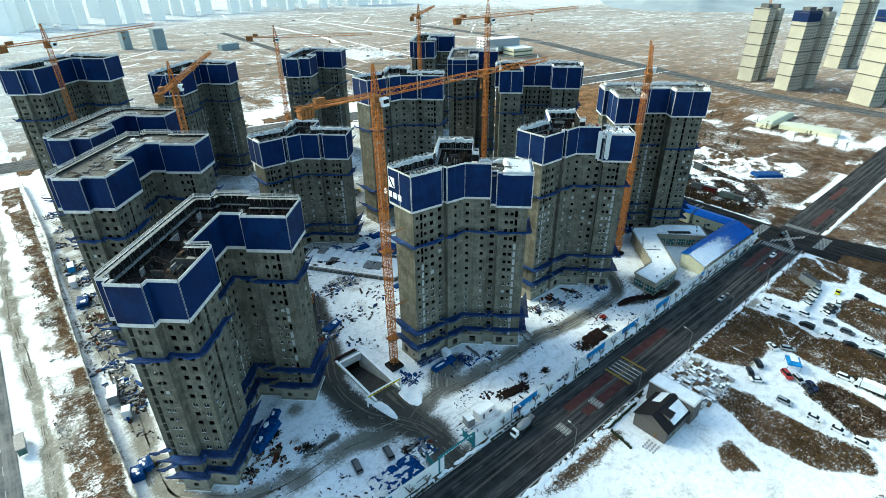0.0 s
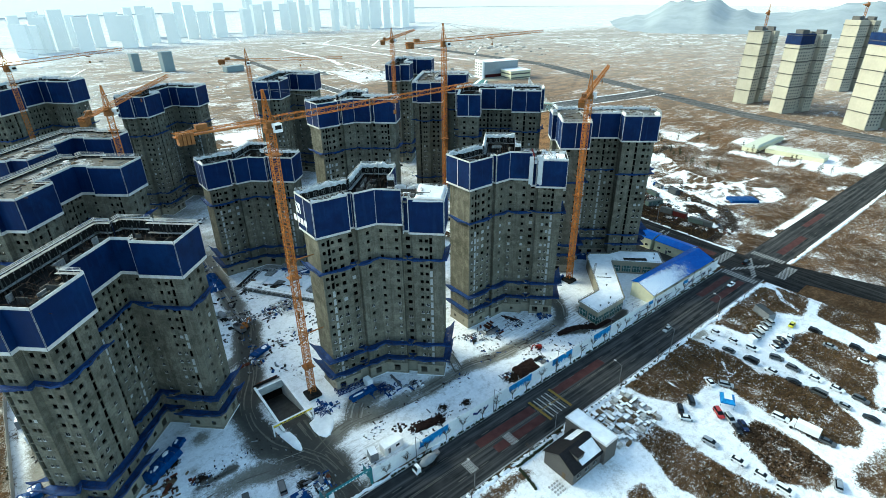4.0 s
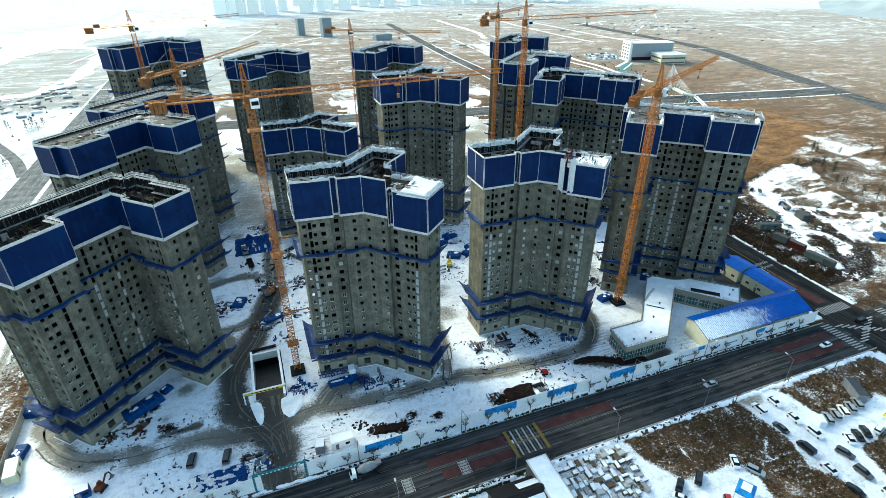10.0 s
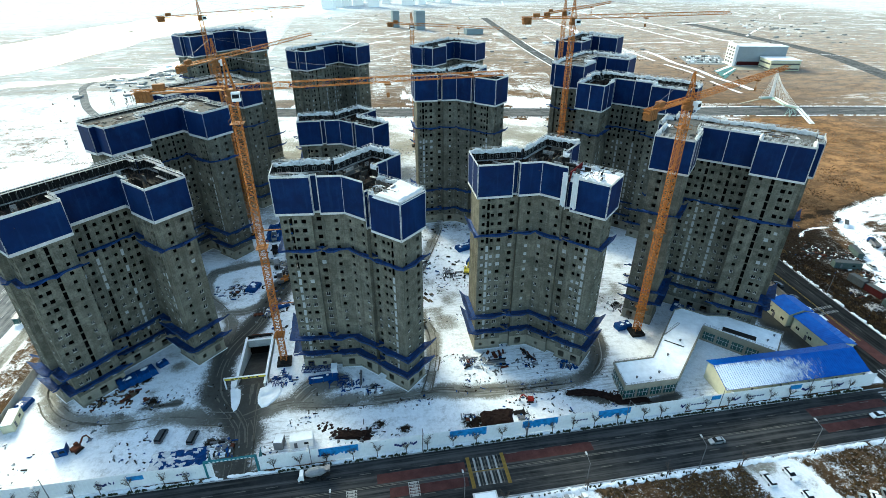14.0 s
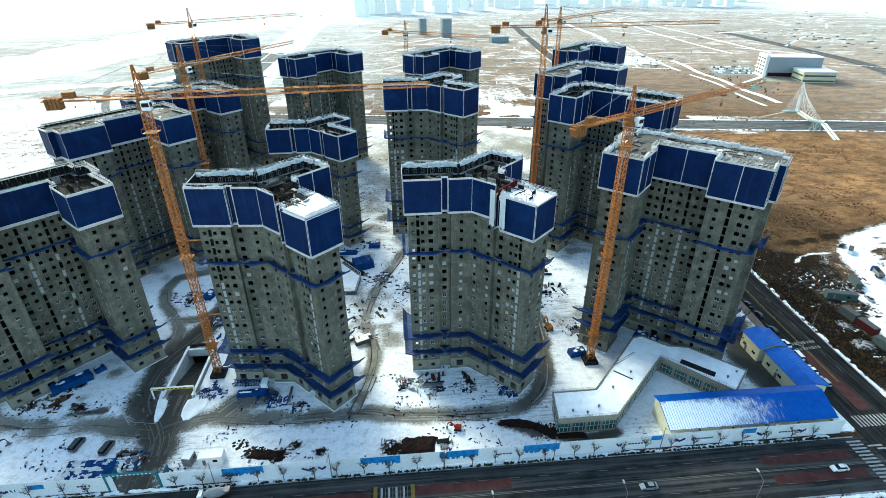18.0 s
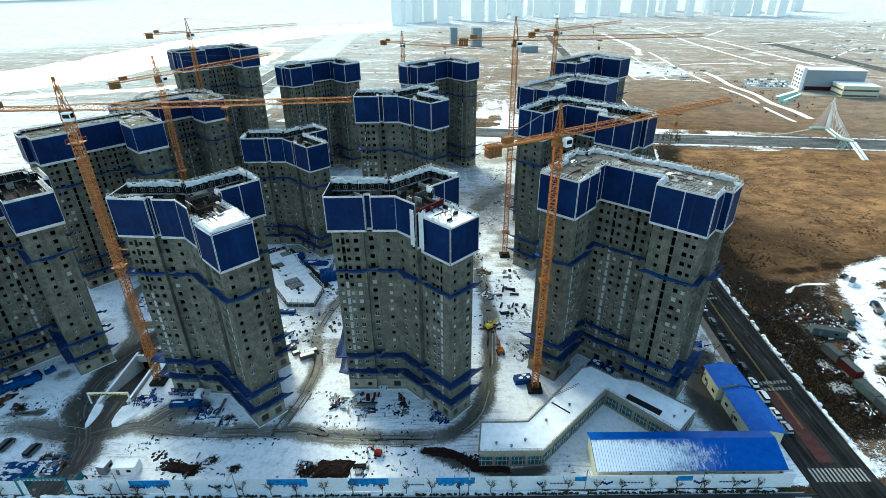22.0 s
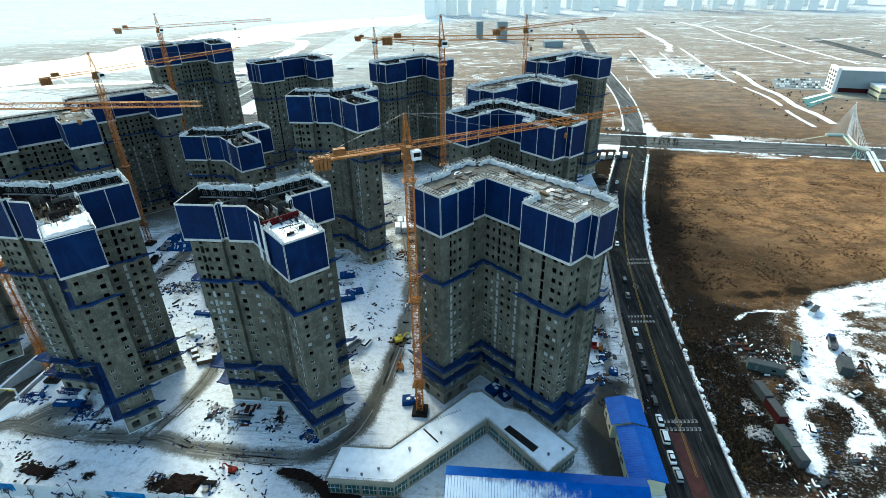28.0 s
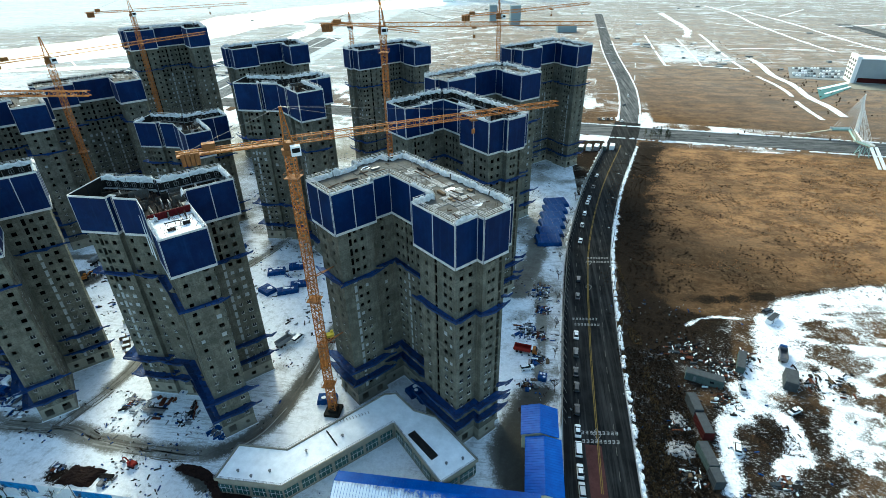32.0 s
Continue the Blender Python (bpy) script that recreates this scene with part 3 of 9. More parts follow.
def ground_sheet():
    xs = np.concatenate([[-5200, -3200, -2000, -1200, -800, -560, -400, -300, -220, -160], np.arange(-120, 420, 1.6), [420, 424, 430, 438, 448, 460, 475, 495, 520, 550, 590, 640, 700, 780, 900, 1100, 1400, 1900, 2600, 3600, 5200]])
    ys = np.concatenate([[-1500, -700, -300, -140, -90], np.arange(-70, 440, 1.6), [440, 444, 450, 458, 468, 480, 495, 515, 540, 575, 620, 680, 760, 860, 1000, 1200, 1500, 2000, 2800, 3900, 5200]])
    X, Y = np.meshgrid(xs, ys)
    n1, n2, n3 = value_noise(X, Y, 34, 1), value_noise(X, Y, 11, 2), value_noise(X, Y, 130, 3)
    rough = n1 * 0.55 + n2 * 0.45
    site = in_poly(X, Y, [(-3, 73), (266, 73), (268, 120), (270, 170), (276, 222), (290, 292), (311, 366), (100, 418), (-3, 420)], 1.0)
    # dry grass
    far = np.clip((np.hypot(X - 130, Y - 150) - 260) / 200, 0, 1)
    grass = np.where(n3 * 0.5 + rough * 0.6 > 0.50, 0.75, 0.25) * 1.0
    grass = np.where(far > 0.6, 0.55 + 0.35 * n3, grass)
    grass = grass * far + (1 - far) * (0.35 + 0.5 * (rough > 0.5))
    field = in_poly(X, Y, [(300, 208), (288, 150), (312, 150), (336, 176), (362, 190), (400, 202), (520, 260), (520, 352), (335, 362), (312, 285)], 3)
    field2 = in_poly(X, Y, [(352, 420), (500, 396), (700, 440), (560, 640), (400, 640), (362, 540)], 4)
    grass = np.maximum(grass, np.maximum(field, field2) * (0.85 + 0.3 * n1))
    park = in_poly(X, Y, [(74, 52), (266, 52), (266, -60), (74, -60)], 1)
    grass = grass * (1 - park)
    wob = (n2 - 0.5) * 3.0
    for plot in PLOTS:
        grass = np.maximum(grass, np.clip(in_poly(X + wob * 0.6, Y + (value_noise(X, Y, 5, 12) - 0.5) * 2.4, plot, 2.4) * 1.7, 0, 1) * (0.46 + 0.50 * value_noise(X, Y, 5, 13) + 0.12 * value_noise(X, Y, 2.2, 14)))
    for x0, y0, x1, y1 in ((213, -30, 232, -5), (243, -30, 262, -4), (172, -40, 198, -8), (110, -40, 150, -6), (74, 46, 108, 52)):
        grass = np.maximum(grass, in_box(X + wob, Y + wob, x0, y0, x1, y1, 3.0) * (0.52 + 0.45 * value_noise(X, Y, 6, 13)))
    grass = np.maximum(grass, in_poly(X, Y, [(133, 36), (157, 36), (157, 52), (133, 52)], 1) * (0.3 + 0.4 * value_noise(X, Y, 3, 44)))
    # plots round the crossing, beyond the side road
    grass = np.where((X > 290) & (Y < 53), 0.50 + 0.40 * value_noise(X, Y, 12, 19), grass)
    # grassy bank and snowed-in lane beyond the site's west fence
    tuft = 0.55 * value_noise(X * 1.6, Y, 6, 31) + 0.45 * value_noise(X, Y, 1.9, 32)
    bank = np.maximum(*(in_poly(X + (tuft - 0.5) * 3, Y, q, 1.2) for q in BANKS))
    grass = np.where(X < -4.6, 0.10 + 0.26 * n3 * (Y > 330) + 0.20 * n2, grass)
    grass = np.where(X < -4.6, np.maximum(grass, bank * (0.36 + 0.46 * tuft + 0.25 * (X > -8.5) + 0.16 * (Y > 290))), grass)
    grass = np.maximum(grass, in_box(X, Y, 286, 74, 460, 215, 2) * (0.50 + 0.42 * n2))
    grass = np.where((X < -70) & (Y > 540), 0.60 + 0.3 * n1, grass)
    grass = grass * (1 - site)
    # verge of the side road
    beside = near_line(X, Y, SIDE_ROAD)
    verge = (beside > 11.3) & (beside < 60) & (X > 284) & (Y > 88) & (Y < 372)
    grass = np.where(verge, np.maximum(grass, (0.72 + 0.2 * n2) * np.clip(3 - beside / 20, 0, 1)), grass)
    # bare dark soil and brush
    soil = in_poly(X, Y, [(286, 88), (288, 150), (296, 208), (312, 176), (332, 172), (322, 140), (308, 128), (303, 90)], 3) * (0.62 + 0.4 * n2)
    # darker ground spreading from the side road into the field
    soil = np.maximum(soil, in_poly(X, Y, [(288, 150), (296, 208), (318, 300), (326, 340), (345, 330), (342, 250), (352, 215), (345, 185), (312, 168)], 20) * (0.06 + 0.14 * n1 + 0.2 * n2 + 0.22 * value_noise(X, Y * 1.6, 4, 51)))
    soil = np.maximum(soil, np.clip(1.2 - near_line(X, Y, [(318, 181), (336, 184), (356, 189), (392, 197), (440, 199)]) / 6.0, 0, 1) * (0.45 + 0.35 * value_noise(X, Y, 5, 54)))
    soil = np.maximum(soil, in_poly(X, Y, [(303, 88), (306, 128), (345, 133), (350, 112), (330, 92), (314, 84)], 4) * (0.50 + 0.4 * value_noise(X, Y * 1.5, 5, 52)))
    soil = np.where(verge & (Y > 86), np.maximum(soil, np.clip(1.25 - (beside - 10) / 26, 0, 1) * (0.66 + 0.4 * value_noise(X, Y, 4, 53))), soil)
    for x, y, r in ((133, 79, 4.5), (105, 83, 3), (112, 80, 2.5), (186, 80, 4), (174, 82, 5), (28, 98, 4), (36, 103, 4), (66, 79, 4), (58, 84, 3), (31, 114, 3)):
        soil = np.maximum(soil, np.clip(1.25 - np.hypot((X - x) * 0.8, Y - y) / r, 0, 1) * (0.55 + 0.5 * n2))
    # mud
    mud = np.zeros(X.shape)
    wet = np.zeros(X.shape)
    for pts, w, damp in TRACKS:
        d = near_line(X, Y, pts)
        mud = np.maximum(mud, np.clip(1.2 - d / (w * 1.75), 0, 1) * (0.44 + min(damp, 0.4) * 0.5 + 0.46 * value_noise(X, Y, 5, 8) + 0.1 * damp))
        wet = np.maximum(wet, np.clip(1.5 - d / (w * 1.2), 0, 1) * damp)
    mud = np.maximum(mud, site * np.clip((rough * 0.6 + 0.4 * value_noise(X, Y, 5, 41) - 0.36 + 0.05 * (Y > 122)) * 1.8, 0, 0.62) * np.clip((Y - 96) / 30, 0.55, 1))
    mud = np.maximum(mud, site * in_box(X, Y, -3, 215, 290, 410, 25) * (0.3 + 0.5 * rough))
    for x, y, r in ((3, 190, 6), (2.5, 178, 6), (5, 166, 5), (3, 129, 4.5), (2, 120, 4.5), (5, 114, 5), (66, 92, 10), (60, 74, 6), (71, 73, 6), (67, 69, 8), (80, 101, 6), (87, 101, 7), (57, 91, 8), (258, 126, 8), (261, 138, 7), (262, 150, 6), (263, 164, 7), (262, 178, 6), (66, 86, 11), (66, 74, 9), (64, 64, 8), (40, 119, 5), (34.8, 107.8, 3.4), (258, 100, 9), (54, 110, 9), (255, 118, 10), (185, 92, 8)):
        mud = np.maximum(mud, np.clip(1.2 - np.hypot(X - x, Y - y) / r, 0, 1) * (0.45 + 0.4 * n2))
    mud = np.maximum(mud, np.clip(1.2 - near_line(X, Y, [(205, 54), (205, 35), (207, 20), (208, -10)]) / 3.0, 0, 1) * (0.22 + 0.3 * n2))
    mud = np.maximum(mud, np.clip(1.2 - np.hypot(X - 205, Y - 53) / 7, 0, 1))
    for x, y, r in ((66, 80, 12), (66, 70, 11), (62, 94, 11), (55, 106, 8)):
        wet = np.maximum(wet, np.clip(1.5 - np.hypot(X - x, (Y - y) * 0.8) / r, 0, 0.85) * (0.6 + 0.5 * n2))
    west = near_line(X, Y, WEST_LANE)
    mud = np.where(X < -4.6, np.clip(1.3 - west / 2.4, 0, 1) * (0.44 + 0.42 * value_noise(X * 3, Y * 0.25, 3, 61)) + (0.50 + 0.12 * (X > -27)) * value_noise(X, Y, 5, 62), mud)
    mud = np.maximum(mud, park * (0.06 + 0.42 * value_noise(X, Y, 4, 71)) * (grass < 0.4))
    # fresh drifts and ploughed banks
    drift = np.zeros(X.shape)
    lot = in_poly(X + wob, Y + wob, [(350, 181), (363, 189), (393, 193), (418, 195), (405, 178), (391, 163), (385, 143), (390, 113), (399, 101), (385, 89), (369, 91), (358, 97), (348, 104), (338, 112), (346, 132), (341, 141), (338, 143), (334, 143), (325, 135), (326, 144), (333, 154), (336, 164), (340, 175)], 2)
    worn = in_poly(X + wob, Y + wob, [(357, 174), (381, 180), (400, 178), (385, 150), (386, 112), (370, 98), (345, 112), (352, 132), (350, 145), (349, 155)], 4)
    # lorries turning on the lot leave long curved wheel lines
    turn_r, turn_a = np.hypot(X - 392, Y - 60), np.arctan2(Y - 60, X - 392)
    wheel = value_noise(turn_r * 1.0, turn_a * 26, 2.2, 81) * 0.6 + value_noise(turn_r, turn_a * 40, 5.5, 82) * 0.4
    drift = np.maximum(drift, lot * (0.66 - worn * (0.04 + 0.70 * np.clip((wheel - 0.37) * 2.0, 0, 1)) - (1 - worn) * 0.22 * np.clip((wheel - 0.5) * 3, 0, 1)))
    for pts, w in (([(309, 98), (311, 110), (314.5, 121), (321, 126), (329, 126.5), (332, 120), (330, 111), (324, 104)], 5.2), ([(318, 124), (326, 136), (334, 146)], 8.0), ([(404, 197), (382, 191), (366, 186), (352, 178), (343, 166), (339, 154), (330, 139)], 9.0), ([(338, 152), (350, 150), (362, 140), (378, 128)], 3.0), ([(342, 164), (362, 160), (380, 158)], 2.6), ([(314, 165), (320, 170), (328, 172), (338, 171)], 1.3), ([(345, 132), (372, 124), (410, 118)], 1.8), ([(340, 120), (360, 112)], 1.6)) + tuple(PATHS):
        drift = np.maximum(drift, np.clip(1.2 - near_line(X, Y, pts) / w, 0, 1) * (0.46 + 0.5 * value_noise(X, Y, 4, 22)))
    drift = np.maximum(drift, in_poly(X + wob, Y + wob, [(470, 250), (490, 242), (500, 203), (454, 194), (453, 212)], 5) * (0.4 + 0.35 * n2))
    # snow caught in the hollows of the west bank
    drift = np.maximum(drift, bank * (X < -4.6) * np.clip((value_noise(X * 1.3, Y, 8, 33) - 0.58) * 5, 0, 1) * (0.30 + 0.42 * tuft) * (X < -8))
    # more snow on far fields by the frozen flats, partly painting the distant haze
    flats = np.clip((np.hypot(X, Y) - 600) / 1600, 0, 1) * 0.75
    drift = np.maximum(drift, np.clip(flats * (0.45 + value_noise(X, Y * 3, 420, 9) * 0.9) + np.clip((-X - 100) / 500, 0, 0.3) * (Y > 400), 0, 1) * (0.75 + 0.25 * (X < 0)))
    drift = np.where(Y > 380, drift * np.where(X > 150, 0.45, 0.55), drift)
    for pts, soft in (([(400, 655), (430, 790), (500, 800), (500, 640)], 8), ([(470, 1060), (470, 1140), (560, 1140), (560, 1060)], 15), ([(570, 1010), (570, 1090), (640, 1090), (640, 1010)], 15)):
        drift = np.maximum(drift, in_poly(X, Y, pts, soft) * (0.35 + 0.4 * value_noise(X, Y, 60, 17)))
    # outermost plain whitened, snow colour standing in for haze
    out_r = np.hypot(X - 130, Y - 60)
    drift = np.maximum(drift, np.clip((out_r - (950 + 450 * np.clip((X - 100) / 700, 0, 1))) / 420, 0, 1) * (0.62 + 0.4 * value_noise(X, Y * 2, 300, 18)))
    fleck = np.maximum(park, np.maximum((X < -4.6) * (X > -30) * 0.8, (X > 286) * (Y < 190) * np.where(X < 311, 0.35, 0.7)))
    fleck = np.maximum(fleck, 0.12 * np.clip((out_r - 260) / 60, 0, 1)) * (1 - np.maximum(field, field2)) * (1 - site)
    away = np.clip((np.hypot(X - 130, Y - 150) - 280) / 220, 0, 1) * (1 - np.maximum(field, field2))
    thread = np.clip(away * 0.9, 0, 0.95) * (1 - 0.5 * np.clip((X - 280) / 200, 0, 1) * (out_r < 1100))
    pale = np.clip((np.hypot(X - 130, Y - 60) - 300) / 500, 0, 1)
    # field turns more orange away from the side road
    pale = np.maximum(pale, field * np.clip((0.62 * (X - 300) + 0.85 * (Y - 205) - 20 + 40 * (n1 - 0.5)) / 60, 0, 1) * np.clip((X - 296) / 60, 0.1, 1) * (0.55 + 0.45 * n2))
    # haze put into the ground colour, growing with distance
    haze_frost = (0.62 + 0.26 * np.clip((150 - X) / 150, 0, 1)) * np.clip((np.hypot(X - 130, Y - 60) - 440) / 820, 0, 1) ** 0.7 * 0.85
    # thin snow and further painted haze over the north-west plain
    haze_frost = np.maximum(haze_frost, np.clip((200 - X) / 120, 0, 1) * np.clip((Y - 430) / 160, 0, 1) * (0.50 + 0.45 * n3))
    Z = (rough - 0.5) * 0.35 * (1 - site * 0.5) - 0.10
    for pts, w in ((SIDE_ROAD, 14), (CROSS_ROAD, 20), ([(-200, 62.5), (600, 62.5)], 14)):
        Z = np.where(near_line(X, Y, pts) < w, -0.12, Z)
    Z = np.where(near_line(X, Y, WEST_LANE) < 4.5, -0.10, Z)
    Z = np.where((X < -25) & (X > -70), -0.12, Z)
    Z = np.where((X < -4.6) & (X > -26), Z + bank * (0.5 + 0.5 * tuft), Z)
    for pts, w, damp in TRACKS:
        Z = np.where(near_line(X, Y, pts) < w + 2.5, -0.10, Z)
    g = np.stack([X, Y, Z], -1).reshape(-1, 3)
    h, w = X.shape
    i = np.arange(h * w).reshape(h, w)
    faces = np.stack([i[:-1, :-1], i[:-1, 1:], i[1:, 1:], i[1:, :-1]], -1).reshape(-1, 4)
    # the pit of the basement ramp is left open
    cx, cy = g[faces].mean(1)[:, 0], g[faces].mean(1)[:, 1]
    faces = faces[~((cx > 60.6) & (cx < 69.8) & (cy > 106) & (cy < 128.6))]
    me = bpy.data.meshes.new("ground")
    me.from_pydata(g.tolist(), [], faces.tolist())
    for name, field_values in (("grass", grass), ("soil", soil), ("mud", mud), ("drift", drift), ("haze_frost", haze_frost), ("wet", wet), ("thread", thread), ("pale", pale), ("fleck", fleck), ("yard", site * np.clip((n1 - 0.3) * 3, 0, 1))):
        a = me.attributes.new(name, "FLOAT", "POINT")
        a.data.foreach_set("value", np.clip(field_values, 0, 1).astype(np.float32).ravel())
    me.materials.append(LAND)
    for p in me.polygons:
        p.use_smooth = True
    return tagged(new("ground", me), "snow-covered ground with mud, dry brown grass and soil", "ground", kind="structure")


ground_sheet()

# ---------------------------------------------------------------- roads
rnd = random.Random(5)
ROAD_Y0, ROAD_Y1 = 54.0, 70.6


def road(name, points, width, label, z=0.0, surface=None):
    g, line = ribbon(points, width, z)
    ob = solo(name, g, surface or ASPHALT, label, "road", kind="structure")
    return ob, line


main_road, main_line = road("road", [(-300, 62.3), (0, 62.3), (300, 62.3), (700, 62.3), (1500, 40)], ROAD_Y1 - ROAD_Y0, "dark worn asphalt main road with red surfaced stretches")
side_road, side_line = road("side_road", SIDE_ROAD, 19, "dark asphalt side road with parked cars", 0.012, SIDE_ASPHALT)
cross_road, cross_line = road("cross_road", CROSS_ROAD, 26, "wide grey asphalt highway beyond the site", 0.008, HIGHWAY)
road("far_road", FAR_ROAD, 24, "distant grey road beside pale towers", 0.004, FAR_WAY)
north_road, north_line = road("north_road", NORTH_ROAD, 14, "grey asphalt road beyond the highway", 0.010, FAR_WAY)
road("south_road", [(281, 56), (292, 20), (318, -60)], 17, "asphalt road leading away from the crossing", 0.016, SIDE_ASPHALT)

# lighter asphalt with the sun and glare on the west side put into its colour
PALE_WAY = asphalt_mat("sunlit_brown_asphalt", 4.6, (1, 0.03, 1))
west_road, _ = road("west_road", [(-36.7, 20), (-36.7, 200), (-36.7, 480), (-36.7, 830)], 20, "wide pale asphalt boulevard with worn lane marks", 0.004, PALE_WAY)
west_far, _ = road("west_road_far", [(-58.3, 20), (-58.3, 200), (-58.3, 480), (-58.3, 830)], 18, "far carriageway of the pale asphalt boulevard", 0.004, PALE_WAY)
road("river_way", [(-66, 360), (-80, 397), (-97, 430), (-113, 458), (-132, 490), (-150, 530), (-168, 575), (-165, 605), (-143, 620), (-105, 640)], 7, "pale gravel way curving towards the frozen river", 0.02, PALE_WAY)
for ob, xs in ((west_road, (-30.2, -33.5, -36.8, -40.1, -43.3)), (west_far, (-52.5, -55.8, -59.0, -62.4))):
    g = Geo()
    for x in xs:
        for y in range(30, 810, 10):
            g.box(x, y, 0.008, 0.2, 4.0, 0.012)
    for y in (592, 600, 636, 644):
        for i in range(16):
            g.box(xs[0] + 2.0 - i * 1.15, y, 0.008, 0.5, 4.0, 0.012)
    part("lane_mark", g, ROAD_LETTER, ob, "worn white lane marks", "stuff")
curve = bpy.data.curves.new("speed_figure", "FONT")
curve.body, curve.size, curve.align_x = "60", 2.3, "CENTER"
carrier = new("speed_figure", curve)
figure = bpy.data.meshes.new_from_object(carrier.evaluated_get(bpy.context.evaluated_depsgraph_get()))
bpy.data.objects.remove(carrier)
figure.materials.clear()
figure.materials.append(ROAD_LETTER)
for x in (-31.9, -35.1, -38.4, -41.7):
    part("speed_figure", figure, None, west_road, at=Matrix.Translation((x, 176, 0.02)) @ Matrix.Diagonal((1, 1.7, 1, 1)))

dash = Geo().box(0, 0, 0, 3.0, 0.16, 0.012).mesh("lane_dash", ROAD_FAINT)
yline = Geo().box(0, 0, 0, 12.0, 0.16, 0.012).mesh("centre_line", ROAD_FAINT)
zebra = Geo().box(0, 0, 0, 4.2, 0.55, 0.012).mesh("crosswalk_bar", ROAD_WHITE)


def flat(x, y, z, turn):
    return pose(x, y, z, 0, 0, turn)


def mark_road(ob, line, z, start, stop, lanes=(3.6, -3.6), centre=True, middle=None):
    for p, a in along(line, start, stop, 8.0):
        n = Vector((-math.sin(radians(a)), math.cos(radians(a))))
        for o in lanes:
            part("lane_dash", dash, None, ob, at=flat(*(p + n * o), z + 0.006, a))
    if centre:
        for p, a in along(line, start, stop, 12.0):
            n = Vector((-math.sin(radians(a)), math.cos(radians(a))))
            for o in (0.2, -0.2):
                part("centre_line", middle or yline, None, ob, at=flat(*(p + n * o), z + 0.006, a))


mark_road(main_road, main_line, 0.0, 320, 560, (4.2, -4.2))
mark_road(main_road, main_line, 0.0, 600, 760, (4.2, -4.2), False)
gold = Geo().box(0, 0, 0, 12.0, 0.2, 0.012).mesh("centre_line", ROAD_YELLOW)
mark_road(side_road, side_line, 0.012, 58, 330, (4.8, -4.8), True, gold)
for x0, x1, y0, y1 in ((103, 126.5, 62.9, 65.8), (106, 126.5, 58.4, 61.2), (137.8, 163, 63.6, 66.6), (232, 258, 58.0, 61.0), (232, 258, 64, 67), (300, 330, 58.5, 62), (345, 372, 64, 67)):
    part("red_surface", Geo().box((x0 + x1) / 2, (y0 + y1) / 2, 0.006, x1 - x0, y1 - y0, 0.004), ROAD_RED, main_road, "faded red road surface")
part("red_surface", Geo().box(274.9, 93.5, 0.018, 4.4, 27, 0.004), ROAD_RED, side_road, "faded red road surface")
# hatched crossing on the main road
hatch = Geo().box(0, 0, 0, 4.2, 0.20, 0.012).mesh("crosswalk_bar", ROAD_FAINT)
for i in range(8):
    for y in (64.6, 60.0):
        part("crosswalk_bar", zebra if i % 2 == 0 else hatch, None, main_road, at=flat(129.2 + i * 0.95, y, 0.012, 90))
for x, y, L, t in ((127.6, 62.3, 9.6, 90), (137.2, 62.3, 9.6, 90), (132.4, 62.3, 9.0, 0)):
    part("crossing_border", Geo().box(0, 0, 0, L, 1.0 if t else 0.3, 0.012).mesh("crossing_border", ROAD_YELLOW), None, main_road, at=flat(x, y, 0.014, t))
# zebra crossings round the junction
for i in range(13):
    part("crosswalk_bar", zebra, None, main_road, at=flat(262.0, 55.4 + i * 1.15, 0.024, 0))
    part("crosswalk_bar", zebra, None, main_road, at=flat(291.5, 55.4 + i * 1.15, 0.024, 0))
    part("crosswalk_bar", zebra, None, side_road, at=flat(268.6 + i * 1.15, 76.0, 0.024, 90))
    part("crosswalk_bar", zebra, None, side_road, at=flat(274.5 + i * 1.15, 50.0, 0.028, 97))
for i in range(9):
    part("crosswalk_bar", zebra, None, side_road, at=flat(267.0 + i * 1.9, 58.0 + i * 1.1, 0.032, 0))
for i in range(9):
    part("crosswalk_bar", zebra, None, side_road, at=flat(267.0 + i * 1.9, 67.4 - i * 1.1, 0.036, 0))
# word-sized marks on the side road, too worn to read
letter = Geo().box(0, 0, 0, 0.72, 0.2, 0.01).box(0, 0.5, 0, 0.72, 0.2, 0.01).box(0, 1.0, 0, 0.72, 0.2, 0.01).box(0.26, 0.5, 0.002, 0.2, 1.2, 0.01).mesh("road_letter", ROAD_LETTER)
for x0, y, n in ((272.4, 110.6, 9), (272.4, 107.6, 9), (273.6, 163.5, 8), (274.0, 160.2, 8), (283.2, 208.5, 8), (283.0, 205.2, 8)):
    for i in range(n):
        part("road_letter", letter, None, side_road, at=flat(x0 + i * 1.18, y + i * 0.1, 0.026, -4))
for y, x in ((111, 274.4), (186, 279.3), (205, 281.0)):
    for s in (-1, 1):
        part("diamond_mark", Geo().beam((x + 2 + s * 1.2, y, 0.024), (x + 2, y + 2.0, 0.024), 0.14, 0.01).beam((x + 2 + s * 1.2, y, 0.024), (x + 2, y - 2.0, 0.024), 0.14, 0.01), ROAD_WHITE, side_road)
for x in (96, 112):
    for i in range(5):
        for j in range(3):
            part("road_letter", letter, None, main_road, at=flat(x + j * 0.8, 58.2 + i * 0.9, 0.014, 90))


def kerb_line(ob, line, off, z, start, stop):
    pts = along(line, start, stop, 6.0)
    m = bpy.data.meshes.get("kerb_stone") or Geo().box(0, 0, -0.12, 5.96, 0.3, 0.27).mesh("kerb_stone", KERB)
    for p, a in pts:
        n = Vector((-math.sin(radians(a)), math.cos(radians(a))))
        part("kerb_stone", m, None, ob, at=flat(*(p + n * off), z, a))


kerb_line(main_road, main_line, 8.45, 0, 296, 562)
